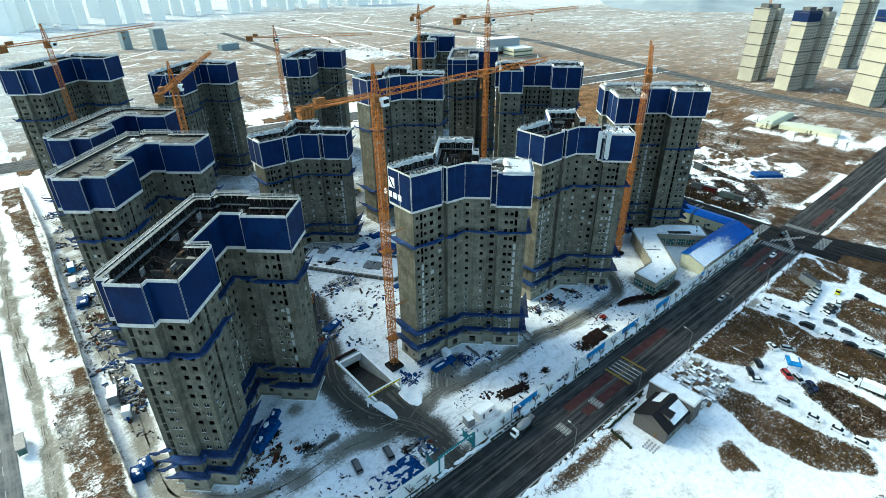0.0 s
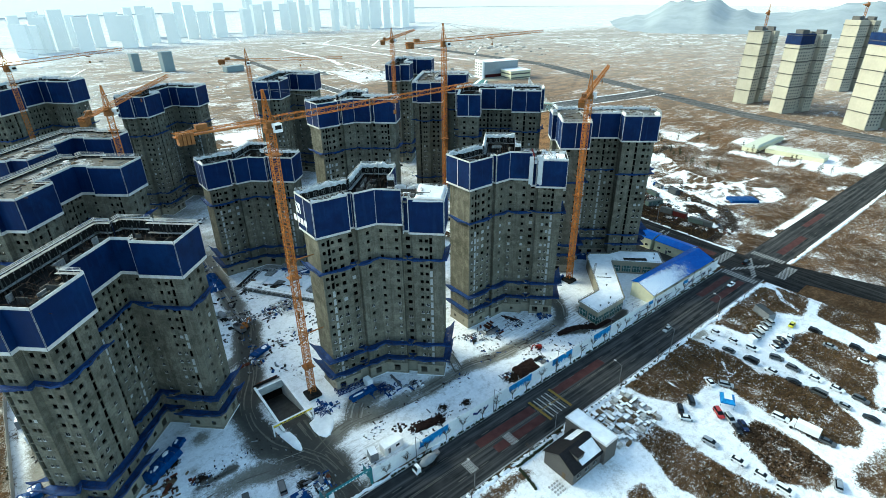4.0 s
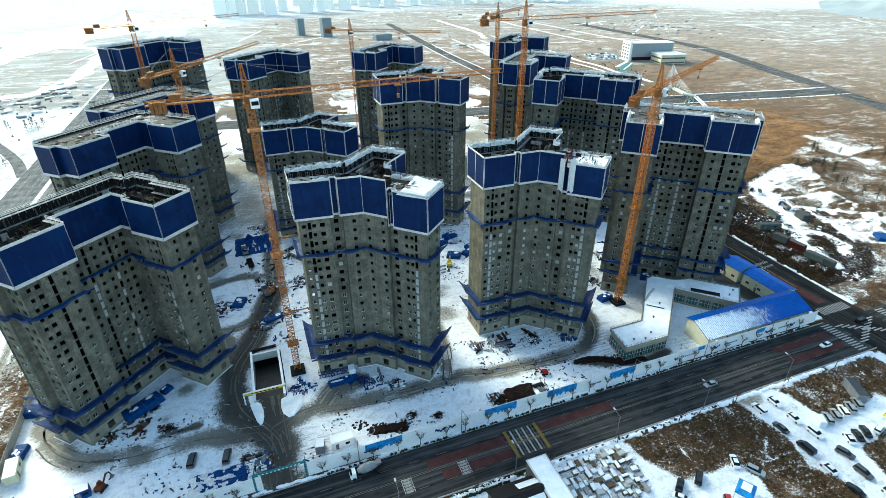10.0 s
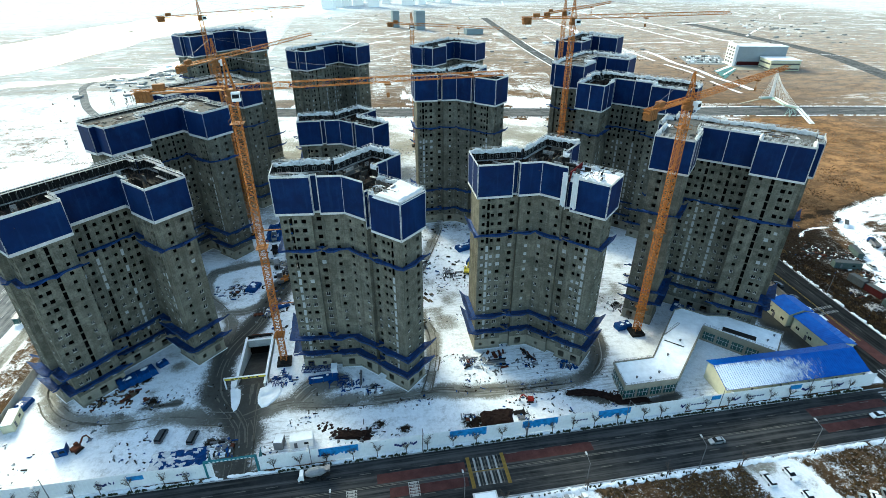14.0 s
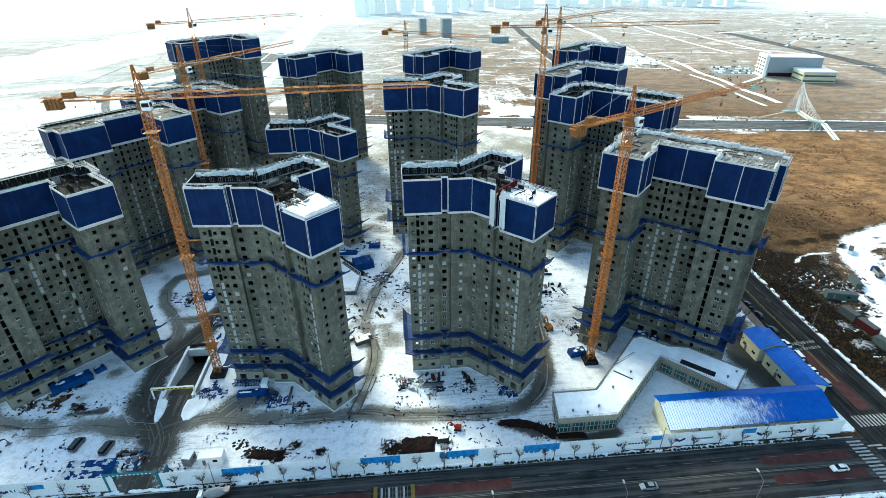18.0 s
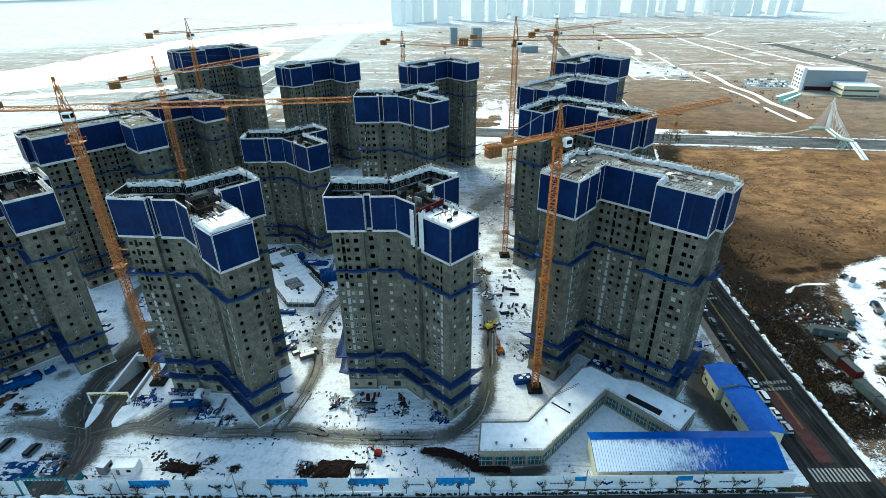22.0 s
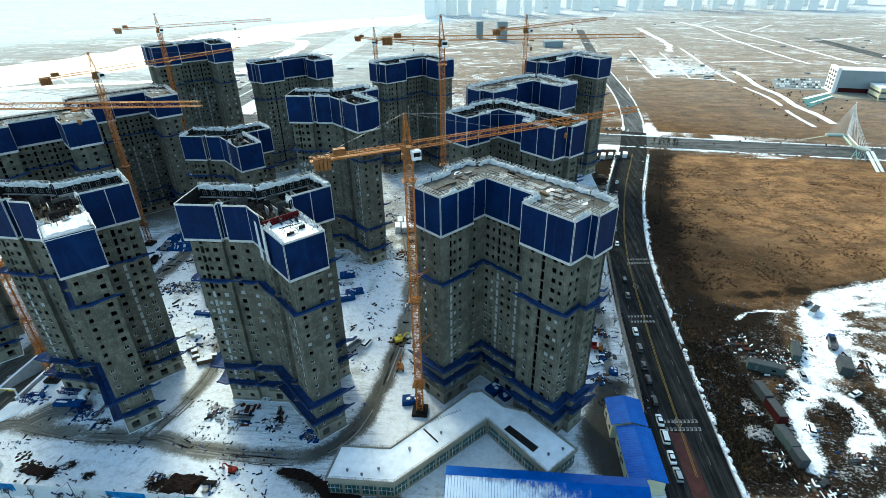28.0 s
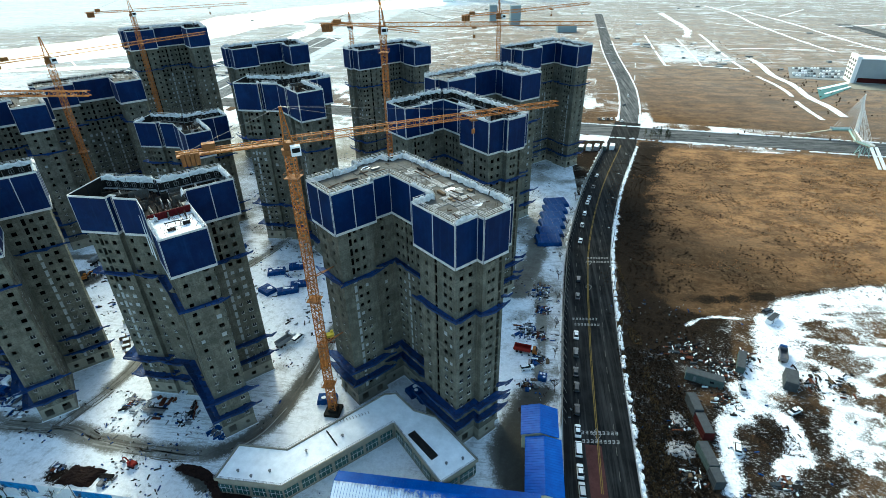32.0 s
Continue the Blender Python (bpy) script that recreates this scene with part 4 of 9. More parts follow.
kerb_line(main_road, main_line, -8.45, 0, 372, 568)
kerb_line(side_road, side_line, 9.7, 0, 50, 320)
kerb_line(side_road, side_line, -9.7, 0, 50, 320)


def snow_bank(line, off, start, stop, width, height, seed, gap=0.12):
    """Ploughed snow piled along a road edge."""
    r, g = random.Random(seed), Geo()
    for p, a in along(line, start, stop, 1.5):
        if r.random() < gap:
            continue
        n = Vector((-math.sin(radians(a)), math.cos(radians(a))))
        q = p + n * (off + r.uniform(-0.3, 0.3))
        g.lump(q.x, q.y, -0.14, 2.6, width * r.uniform(0.6, 1.2), 0.14 + height * r.uniform(0.5, 1.2), r, a)
    return solo("snow_bank", g, SNOW, "ploughed snow heaped along the kerb", "snow", kind="stuff")


snow_bank(main_line, 9.3, 296, 556, 1.3, 0.3, 1)
snow_bank(main_line, -9.6, 372, 562, 2.0, 0.4, 2)
snow_bank(main_line, -9.6, 595, 820, 2.0, 0.4, 3)
snow_bank(side_line, 10.3, 60, 330, 0.9, 0.3, 4, 0.35)
snow_bank(side_line, -10.6, 38, 330, 1.7, 0.45, 5)
snow_bank(cross_line, 14.5, 60, 690, 2.6, 0.35, 6, 0.1)
snow_bank(north_line, 8.2, 22, 420, 1.8, 0.3, 8, 0.1)
snow_bank(north_line, -8.2, 22, 420, 1.8, 0.3, 9, 0.1)
snow_bank(cross_line, -15.5, 60, 690, 2.4, 0.35, 7, 0.3)


def tyre_ruts():
    """Darker and paler wheel marks worn along the muddy ways."""
    r = random.Random(31)
    for pale in (False, True):
        g = Geo()
        for pts, w, damp in TRACKS[:12] + [(WEST_LANE, 2.0, 0.3)]:
            if damp > 0.6 and pale:
                continue
            for i in range(int(w * (1.6 if pale else 2.6))):
                off, keep = r.uniform(-w * 0.8, w * 0.8), r.uniform(0, 50)
                _, line = ribbon(pts, 1, 0, 2.0)
                width, on = r.uniform(0.2, 0.7), []
                for j, p in enumerate(line):
                    d = (line[min(j + 1, len(line) - 1)] - line[max(j - 1, 0)]).normalized()
                    n = Vector((-d.y, d.x))
                    q = p + n * (off + 0.5 * noise.noise(Vector((p.x * 0.08, p.y * 0.08, keep))))
                    if noise.noise(Vector((q.x * 0.06, q.y * 0.06, keep * 3.1))) < 0.12:
                        on = []
                        continue
                    k = width * (0.6 + 0.8 * abs(noise.noise(Vector((q.x * 0.3, q.y * 0.3, keep)))))
                    z = -0.085 if not pale else -0.081
                    m = len(g.v)
                    g.v += [(*(q + n * k / 2), z), (*(q - n * k / 2), z)]
                    if on:
                        g.f.append((on[0], on[1], m + 1, m))
                    on = (m, m + 1)
        solo("tyre_rut", g, SLUSH if pale else RUT, "pale slushy wheel marks in mud" if pale else "dark wheel marks pressed into mud", "wheel marks", kind="stuff")


RUT = simple("wet_rut_mud", (0.105, 0.098, 0.082), 0.8, 0, 0.4, 0.7)
SLUSH = simple("grey_slush", (0.24, 0.232, 0.205), 0.7, 0, 0.35, 0.7)
tyre_ruts()


# ---------------------------------------------------------------- towers
RED_FORM = simple("dark_red_formwork", (0.075, 0.008, 0.010), 0.7, 0, 0.35, 1.0)
BAY_PALE = simple("pale_cast_bay", (0.145, 0.14, 0.125), 0.9, 0, 0.4, 0.9, 0.2, 0.2)
WALKWAY = simple("snow_dusted_planks", (0.30, 0.29, 0.27), 0.85, 0, 0.7, 1.1, 0.1, 0.2)
HATCH = simple("dull_hatch_frame", (0.22, 0.22, 0.215), 0.7, 0, 0.4, 0.6)
RAIL = simple("pale_scaffold_rail", (0.46, 0.46, 0.45), 0.6, 0, 0.2, 1.0)
BAY = Mat("mixed_cast_bay", 0.9, 0.0, 0.1).world_co()
BAY.color(BAY.mix(BAY.ramp(BAY.noise(1.4, 7, 0.8), 0.42, 0.60), BAY.mix(BAY.random(), (0.055, 0.054, 0.05), (0.16, 0.155, 0.14)), BAY.mix(BAY.random(), (0.20, 0.20, 0.195), (0.46, 0.46, 0.455))))
BAY_MIX = BAY.m
GREY_FORM = simple("grey_formwork", (0.095, 0.09, 0.08), 0.85, 0, 0.4, 1.0)
STOREY = 2.87
# Angled slab block: a long arm with a thick end, and a short arm from its far end
ANGLED = [(-2, 3), (-2, 11), (0, 11), (0, 17.5), (15, 17.5), (15, 11.5), (32.5, 11.5), (32.5, 17.5), (31, 17.5), (31, 29.5), (43, 29.5), (43, 15), (45, 15), (45, 5), (42, 5), (42, 0), (0, 0), (0, 3)]
# Three-winged block, from the front corner of its west wing
THREE_WING = [(0, 0), (10.5, 0), (10.5, 1.5), (12.4, 1.5), (12.4, 0), (19, 0), (24.6, -5.6), (25.6, -4.6), (26.9, -5.9), (25.9, -6.9), (33.4, -14.4), (40.8, -7), (29.2, 4.6), (27.6, 6.2), (36.4, 15), (28.2, 23.2), (16.4, 11.6), (15, 12.6), (0, 12.6)]


def window_mesh(kind, state):
    """Window units: facade along x, outside towards -y, centre of the opening at the origin."""
    w, h = SIZES[kind]
    g = Geo()
    if state == "sheet":
        g.box(0, 0.04, -h / 2 + 0.03, w - 0.06, 0.05, h - 0.06)
        return g.mesh("window_cover", SHEET)
    xs = (-w / 2, -w / 2 + 0.07, -0.03, 0.04, w / 2 - 0.07, w / 2)
    zs = (-h / 2, -h / 2 + 0.09, h / 2 - 0.06, h / 2)
    g.v = [(x, -0.10 if j == 0 else 0.0, z) for j, z in enumerate(zs) for x in xs]
    g.f = [(j * 6 + i, j * 6 + i + 1, j * 6 + i + 7, j * 6 + i + 6) for j in range(3) for i in range(5)]
    me = g.mesh("window", FRAME_WHITE, GLASS_DARK)
    me.polygons[6].material_index = me.polygons[8].material_index = 1
    return me


SIZES = {"d": (2.1, 2.4), "a": (1.3, 1.3), "b": (1.0, 1.1), "s": (0.9, 2.2), "x": (1.0, 2.5)}
WINDOWS = {(k, s): window_mesh(k, s) for k in "absx" for s in ("sheet", "framed")}


def spread(n, kinds):
    return [((i + 0.5) / n, kinds[i % len(kinds)]) for i in range(n)]


# window columns, facade by facade in the order of the outlines
ANGLED_COLUMNS = {0: [(.10, "x"), (.45, "b"), (.66, "b")], 2: [(.30, "a"), (.72, "a")], 3: [(.14, "b"), (.29, "a"), (.54, "x"), (.80, "b")], 5: [(.08, "a"), (.21, "b"), (.33, "s"), (.46, "b"), (.60, "b"), (.70, "s"), (.81, "b"), (.93, "a")],
                  6: [(.5, "b")], 8: [(.32, "b"), (.52, "b"), (.66, "s")], 9: [(.28, "b"), (.72, "a")], 10: [(.2, "a"), (.44, "s"), (.6, "b"), (.85, "a")], 12: [(.25, "a"), (.75, "a")], 15: spread(13, "abbsa")}
WING_COLUMNS = {0: [(.16, "b"), (.33, "s"), (.48, "b"), (.74, "a")], 2: [(.5, "a")], 4: [(.5, "b")], 5: [(.16, "b"), (.80, "b")], 7: [(.5, "a")], 9: [(.28, "b"), (.47, "b"), (.62, "s")], 10: [(.20, "b"), (.80, "a")], 11: [(.2, "b"), (.35, "s"), (.5, "b"), (.75, "a")],
                13: [(.2, "a"), (.45, "s"), (.6, "b"), (.8, "a")], 14: [(.25, "a"), (.75, "a")], 15: spread(5, "abba"), 17: spread(4, "abs")}


def facade(g, a, b, z0, z1, cols, rows, depth=0.32):
    """A wall face from a to b with openings cut through its skin; returns the openings."""
    a, b = Vector(a), Vector(b)
    d = (b - a).normalized()
    n = Vector((d.y, -d.x))
    length, holes, s = (b - a).length, [], 0.0

    def at(u, z, back=0.0):
        p = a + d * u - n * back
        return (p.x, p.y, z)

    def face(u0, u1, za, zb):
        if u1 - u0 > 1e-3 and zb - za > 1e-3:
            g.quad(at(u0, za), at(u1, za), at(u1, zb), at(u0, zb))

    for f, kind in sorted(cols):
        w, h = SIZES[kind]
        u0, u1 = f * length - w / 2, f * length + w / 2
        face(s, u0, z0, z1)
        z = z0
        for zc in rows:
            lo, hi = zc - h / 2, zc + h / 2
            if lo < z + 0.1 or hi > z1 - 0.15:
                continue
            face(u0, u1, z, lo)
            for q in (((u0, lo), (u0, hi)), ((u0, hi), (u1, hi)), ((u1, hi), (u1, lo)), ((u1, lo), (u0, lo))):
                (p0, h0), (p1, h1) = q
                g.quad(at(p0, h0), at(p1, h1), at(p1, h1, depth), at(p0, h0, depth))
            holes.append((kind, a + d * (f * length), d, zc))
            z = hi
        face(u0, u1, z, z1)
        s = u1
    face(s, length, z0, z1)
    return holes


def net_ring(root, poly, z, out, rise, label):
    """A sloping safety net round the walls, one length a facade."""
    r = random.Random(int(z * 10))
    k = len(poly)
    far = inset(poly, -out)
    for i, (p, q) in enumerate(zip(poly, far)):
        p, q = Vector(p), Vector(q)
        far[i] = tuple(p + (q - p) * min(1.0, 1.15 * out / max(0.01, (q - p).length)))
    for i in range(k):
        a, b, c, d = Vector(poly[i]), Vector(poly[(i + 1) % k]), Vector(far[i]), Vector(far[(i + 1) % k])
        if (b - a).length < 1.9 or (b.x - a.x) < -0.55 * (b - a).length and out > 2:
            continue
        g, n = Geo(), max(2, int((b - a).length / 1.5))
        for j in range(n + 1):
            t = j / n
            w = r.uniform(-0.45, 0.45)
            sag = -0.5 * math.sin(math.pi * t)
            p, q = a.lerp(b, t), c.lerp(d, t)
            m = p.lerp(q, 0.5)
            g.v += [(p.x, p.y, z + sag * 0.3), (m.x, m.y, z - 0.35 + rise * 0.35 + sag * 0.6 + w * 0.4), (q.x, q.y, z + rise + sag + w), (q.x, q.y, z + rise + sag + w - 0.55)]
            if j:
                o = 4 * j
                g.f += [(o - 4, o, o + 1, o - 3), (o - 3, o + 1, o + 2, o - 2), (o - 2, o + 2, o + 3, o - 1)]
        part("safety_net", g, NET, root, label)


PALE_TARP = simple("smooth_white_tarpaulin", (0.54, 0.56, 0.57), 0.6, 0, 0.12, 0.5, 0.2, 0.2)
BAR_STEEL = simple("dark_rusted_bars", (0.075, 0.050, 0.036), 0.8, 0.1, 0.5, 1.0)


def roof_works(root, poly, z, seed, dense=True, near=True):
    """Half-built top storey inside the screens: stub walls, props and starter bars."""
    r = random.Random(seed)
    p = [Vector(q) for q in poly]
    x0, x1, y0, y1 = min(q.x for q in p), max(q.x for q in p), min(q.y for q in p), max(q.y for q in p)

    def within(x, y):
        c = False
        for a, b in zip(p, p[1:] + p[:1]):
            if (a.y > y) != (b.y > y) and x < (b.x - a.x) * (y - a.y) / (b.y - a.y) + a.x:
                c = not c
        return c

    for i in range((210 if near else 80) if dense else 46):
        x, y = r.uniform(x0, x1), r.uniform(y0, y1)
        turn = r.choice((45, -45)) + r.uniform(-1, 1)
        length = r.uniform(1.6, 4.6)
        dx, dy = math.cos(radians(turn)) * length / 2, math.sin(radians(turn)) * length / 2
        if not (within(x + dx, y + dy) and within(x - dx, y - dy)):
            continue
        if dense and r.random() < 0.62:
            part("stub_wall", Geo().box(x, y, z, length, 0.2, r.uniform(1.2, 2.7), turn), r.choice((DARK_FORM, GREY_FORM, DARK_FORM, SLAB, WALKWAY)), root)
        else:
            part("timber", Geo().box(x, y, z, length * 0.6, 0.8, r.uniform(0.2, 0.7), turn), r.choice((WOOD, STEEL, DARK_FORM, DARK_FORM, GREY_FORM)), root)
    g = Geo()
    for i in range((900 if near else 520) if dense else 260):
        x, y = r.uniform(x0, x1), r.uniform(y0, y1)
        if within(x, y):
            if r.random() < 0.7:
                g.beam((x, y, z), (x + r.uniform(-.1, .1), y + r.uniform(-.1, .1), z + r.uniform(0.6, 3.0) * (1 if dense else 0.4)), 0.06)
            else:
                t = r.choice((0.785, -0.785))
                L = r.uniform(1, 4)
                k = 1.0 if dense else 0.25
                g.beam((x, y, z + r.uniform(0.1, 2.4) * k), (x + math.cos(t) * L, y + math.sin(t) * L, z + r.uniform(0.1, 2.4) * k), 0.08 if dense else 0.22)
    part("reinforcement", g, BAR_STEEL, root, "rusty reinforcement bars and props", kind="stuff")
    return within


def tower(label, outline, origin, turn, flip, z_top, z_bot, z_win, seed, drop=None, roof="open", snow_wing=None, sheets=0.3, nets=(0.83, 0.245, 0.135), singles=138, tarps=True, emblem=False, red_wall=None, wing_floor=None):
    """One unfinished apartment block, its top storeys behind blue climbing screens."""
    r = random.Random(seed)
    c, s = math.cos(radians(turn)), math.sin(radians(turn))
    pts = [((-u if flip else u), v) for u, v in outline]
    pts = [(u * c - v * s, u * s + v * c) for u, v in pts]
    turned = area(pts) < 0
    if turned:
        pts = pts[::-1]
    root = thing("apartment_tower", label, "apartment building", pose(origin[0], origin[1], 0), "unfinished apartment towers")
    k = len(pts)
    walls = inset(pts, 0.85)
    low = drop or (lambda x, y: 0.0)
    rows = [z_win + STOREY * i for i in range(40)]
    g, singles_left, rest = Geo(), singles, {}
    for i in range(k):
        a, b = walls[i], walls[(i + 1) % k]
        d = Vector(b) - Vector(a)
        seen = -d.x / max(0.1, d.length) < 0.5
        e = (k - 2 - i) % k if turned else i
        cols = [((1 - f) if turned else f, w) for f, w in (ANGLED_COLUMNS if k == len(ANGLED) else WING_COLUMNS).get(e, ())]
        style = r.random()
        for kind, p, dr, z in facade(g, a, b, 4.1, z_bot + 3.0, cols, rows):
            f = (z - z_win) / (z_bot - z_win)
            if z > z_bot + 1 or kind == "x":
                continue
            if kind == "s":
                state = None if f > 0.66 + 0.1 * style or (sheets < 0.1 and r.random() < 0.6) else "sheet"
            elif f > 0.70:
                state = None
            elif f > 0.48:
                state = "sheet" if r.random() < sheets else None
            else:
                state = "framed" if r.random() < 0.7 else ("sheet" if r.random() < sheets * 0.5 else None)
            if state is None:
                continue
            n = Vector((dr.y, -dr.x))
            q = p - n * (0.16 if state == "framed" else 0.05)
            m = pose(q.x, q.y, z, 0, 0, math.degrees(math.atan2(dr.y, dr.x)))
            if seen and singles_left > 0:
                singles_left -= 1
                part("window", WINDOWS[kind, state], None, root, at=m)
            else:
                rest.setdefault(state, []).append((WINDOWS[kind, state], m))
    part("wall", g, CONCRETE, root, "grey unpainted concrete walls")
    g = Geo()
    for a, b in zip(walls, walls[1:] + walls[:1]):
        n = int(math.dist(a, b) / 3.9) if math.dist(a, b) > 3.6 else 0
        facade(g, a, b, 0.0, 4.1, [((i + 0.5) / n, r.choice("dadb")) for i in range(n)], (2.1,))
    part("base_wall", g, PALE_CONC, root, "paler concrete ground storey with open doorways")
    for state, items in rest.items():
        h = Geo()
        mats = []
        for me, m in items:
            n = len(h.v)
            h.v += [tuple(m @ v.co) for v in me.vertices]
            for p in me.polygons:
                h.f.append(tuple(n + i for i in p.vertices))
                mats.append(p.material_index)
        me = h.mesh("window", *( (SHEET,) if state == "sheet" else (FRAME_WHITE, GLASS_DARK)))
        me.polygons.foreach_set("material_index", mats)
        part("window", me, None, root, kind="stuff")
    # added solid behind the window holes, blackened to paint the shade indoors
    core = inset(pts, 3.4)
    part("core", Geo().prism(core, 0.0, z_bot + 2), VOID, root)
    part("plinth", Geo().prism(inset(pts, 0.62), -0.2, 0.55), PALE_CONC, root)
    part("snow_skirt", Geo().prism(inset(pts, 0.45), -0.2, 0.10), SNOW, root)
    slab_z = z_top - (4.3 if roof == "open" else 0.9)
    part("roof_slab", Geo().prism(inset(pts, 0.5), slab_z - 0.35, slab_z), DARK_FORM if roof == "open" else GREY_FORM, root, "top floor slab")
    within = roof_works(root, inset(pts, 1.6), slab_z, seed + 3, roof == "open", singles > 90)
    if snow_wing:
        part("wing_slab", Geo().prism([(x * c - y * s, x * s + y * c) for x, y in snow_wing], slab_z, z_top - 3.1), SNOW, root, "snow-covered wing slab")
        if emblem:
            # a pale tarpaulin drawn over the wing, hanging over its screens
            q0, q1, q2, q3 = [Vector(q) for q in snow_wing]
            g, n = Geo(), 16
            for i in range(n + 1):
                for j in range(n + 1):
                    u, v = -0.1 + 1.2 * i / n, -0.1 + 1.2 * j / n
                    p = q0.lerp(q1, u).lerp(q3.lerp(q2, u), v)
                    out = max(0.0, 0.02 - u, u - 0.98, 0.02 - v, v - 0.98)
                    fold = 0.22 * noise.noise(Vector((p.x * 0.45, p.y * 0.45, 2))) + 0.10 * math.sin(p.x * 1.9 + p.y * 1.2)
                    g.v.append((p.x, p.y, z_top - 2.35 + 1.0 * max(0, v) ** 2 * max(0, 1 - u) + fold * (1 if out == 0 else 0.4) - 9.0 * out))
                    if i and j:
                        o = i * (n + 1) + j
                        g.f.append((o - n - 2, o - 1, o, o - n - 1))
            part("roof_tarpaulin", g, PALE_TARP, root, "smooth white tarpaulin drawn over the wing")
        else:
            # white sheeting hung down the notch beside the wing
            for x, y, wide in ((23.6, -6.2, 1.5), (26.0, -8.3, 1.7)):
                g = Geo()
                for j in range(8):
                    t = (j / 7 - 0.5) * wide
                    g.v += [(x + t * 0.707 + 0.12 * (j % 2), y - t * 0.707 + 0.12 * (j % 2), z_bot - 1.4 + 0.3 * math.sin(j)), (x + t * 0.707, y - t * 0.707, z_top - 1.2)]
                    if j:
                        o = 2 * j
                        g.f.append((o - 2, o, o + 1, o - 1))
                part("hanging_sheet", g, PALE_TARP, root, "white sheet hanging beside the wing")
    if wing_floor:
        f = [(x * c - y * s, x * s + y * c) for x, y in wing_floor]
        part("wing_slab", Geo().prism(f, slab_z, z_top - 3.9), BAY_PALE, root, "rubble-strewn wing slab")
        for i in range(26):
            w = [r.random() for _ in f]
            x, y = sum(q[0] * v for q, v in zip(f, w)) / sum(w), sum(q[1] * v for q, v in zip(f, w)) / sum(w)
            part("timber", Geo().box(x + r.uniform(-2, 2), y + r.uniform(-2, 2), z_top - 3.9, r.uniform(0.4, 2.4), r.uniform(0.15, 0.6), r.uniform(0.1, 0.5), r.choice((45, -45)) + r.uniform(-9, 9)), r.choice((WOOD, STEEL, DARK_FORM, TARP_WHITE)), root)
    if red_wall:
        (xa, ya), (xb, yb) = [(x * c - y * s, x * s + y * c) for x, y in red_wall]
        n, nx, ny = 26, (yb - ya) / math.hypot(xb - xa, yb - ya), -(xb - xa) / math.hypot(xb - xa, yb - ya)
        edge = [(xa + (xb - xa) * j / n + nx * (0.1 + 0.12 * (j % 2)), ya + (yb - ya) * j / n + ny * (0.1 + 0.12 * (j % 2))) for j in range(n + 1)]
        back = [(xb - nx * 0.1, yb - ny * 0.1), (xa - nx * 0.1, ya - ny * 0.1)]
        ring = edge + back
        g = Geo().prism(ring if area(ring) > 0 else ring[::-1], slab_z, slab_z + 2.9)
        part("red_shutter", g, RED_FORM, root, "dark red ribbed formwork wall")
    if roof != "open":
        # cast bays divided by open joints
        step = 2.05 if singles > 90 else 3.1
        pale_from = 0.55 * min(q[0] for q in pts) + 0.45 * max(q[0] for q in pts)
        for i in range(-22, 23):
            for j in range(-22, 23):
                x, y = (i - j) * step * 0.7071, (i + j) * step * 0.7071
                if all(within(x + e, y + h) for e in (-step * 0.52, step * 0.52) for h in (-step * 0.52, step * 0.52)) and r.random() < 0.84:
                    part("slab_bay", Geo().box(x, y, slab_z, step - r.uniform(0.1, 0.3), step - r.uniform(0.1, 0.35), r.uniform(0.05, 0.18), 45, 0.97), BAY_MIX if (x > pale_from if flip else noise.noise(Vector((x * 0.05, y * 0.05, seed))) > -0.12) else SLAB, root)
        for i in range(8):
            q = [Vector(w) for w in inset(pts, 1.4)]
            x, y = r.uniform(min(w.x for w in q), max(w.x for w in q)), r.uniform(min(w.y for w in q), max(w.y for w in q))
            if within(x, y):
                part("snow_patch", Geo().lump(x, y, slab_z - 0.02, r.uniform(1.5, 5), r.uniform(1.2, 3), 0.07, r, r.uniform(0, 90)), SNOW, root)
    # climbing screens, one a facade
    bays, grid, plank = [], Geo(), Geo()
    for i in range(k):
        a, b = Vector(pts[i]), Vector(pts[(i + 1) % k])
        n = max(1, round((b - a).length / 7.2)) if singles > 90 and tarps else 1
        bays += [(i, a.lerp(b, j / n), a.lerp(b, (j + 1) / n), (a + b) / 2) for j in range(n)]
    for i, a, b, whole in bays:
        d = b - a
        if d.length < 0.9:
            continue
        m = (a + b) / 2
        dz = low(*whole)
        lo, hi = z_bot - dz, z_top - dz
        L, turn_i = d.length - 0.12, math.degrees(math.atan2(d.y, d.x))
        nrm = Vector((d.y, -d.x)).normalized()
        sheet = Geo().box(m.x, m.y, lo, L, 0.14, hi - lo, turn_i).mesh("screen_panel", PANEL, DARK_FORM)
        sheet.polygons[4].material_index = 1
        p = part("screen_panel", sheet, None, root)
        t = Geo()
        f = m + nrm * 0.11
        dn, side = d.normalized(), 0.09 if tarps else 0.0
        for o in (0.06, -0.06):
            for w, za, zb in ((L / 2 + 0.05, lo - 0.15, hi + 0.2), (L / 2 + 0.05 - side, lo + (0.5 if tarps else 0.75), hi - (0.3 if tarps else 0.55))):
                for e, z in ((-1, za), (1, za), (1, zb), (-1, zb)):
                    q = f + nrm * o + dn * (e * w)
                    t.v.append((q.x, q.y, z))
        for e in range(4):
            n = (e + 1) % 4
            t.f += [(e, n, 4 + n, 4 + e), (8 + n, 8 + e, 12 + e, 12 + n), (n, e, 8 + e, 8 + n), (4 + e, 4 + n, 12 + n, 12 + e)]
        part("screen_edge", t, WHITE_TRIM, p, "white steel edging")
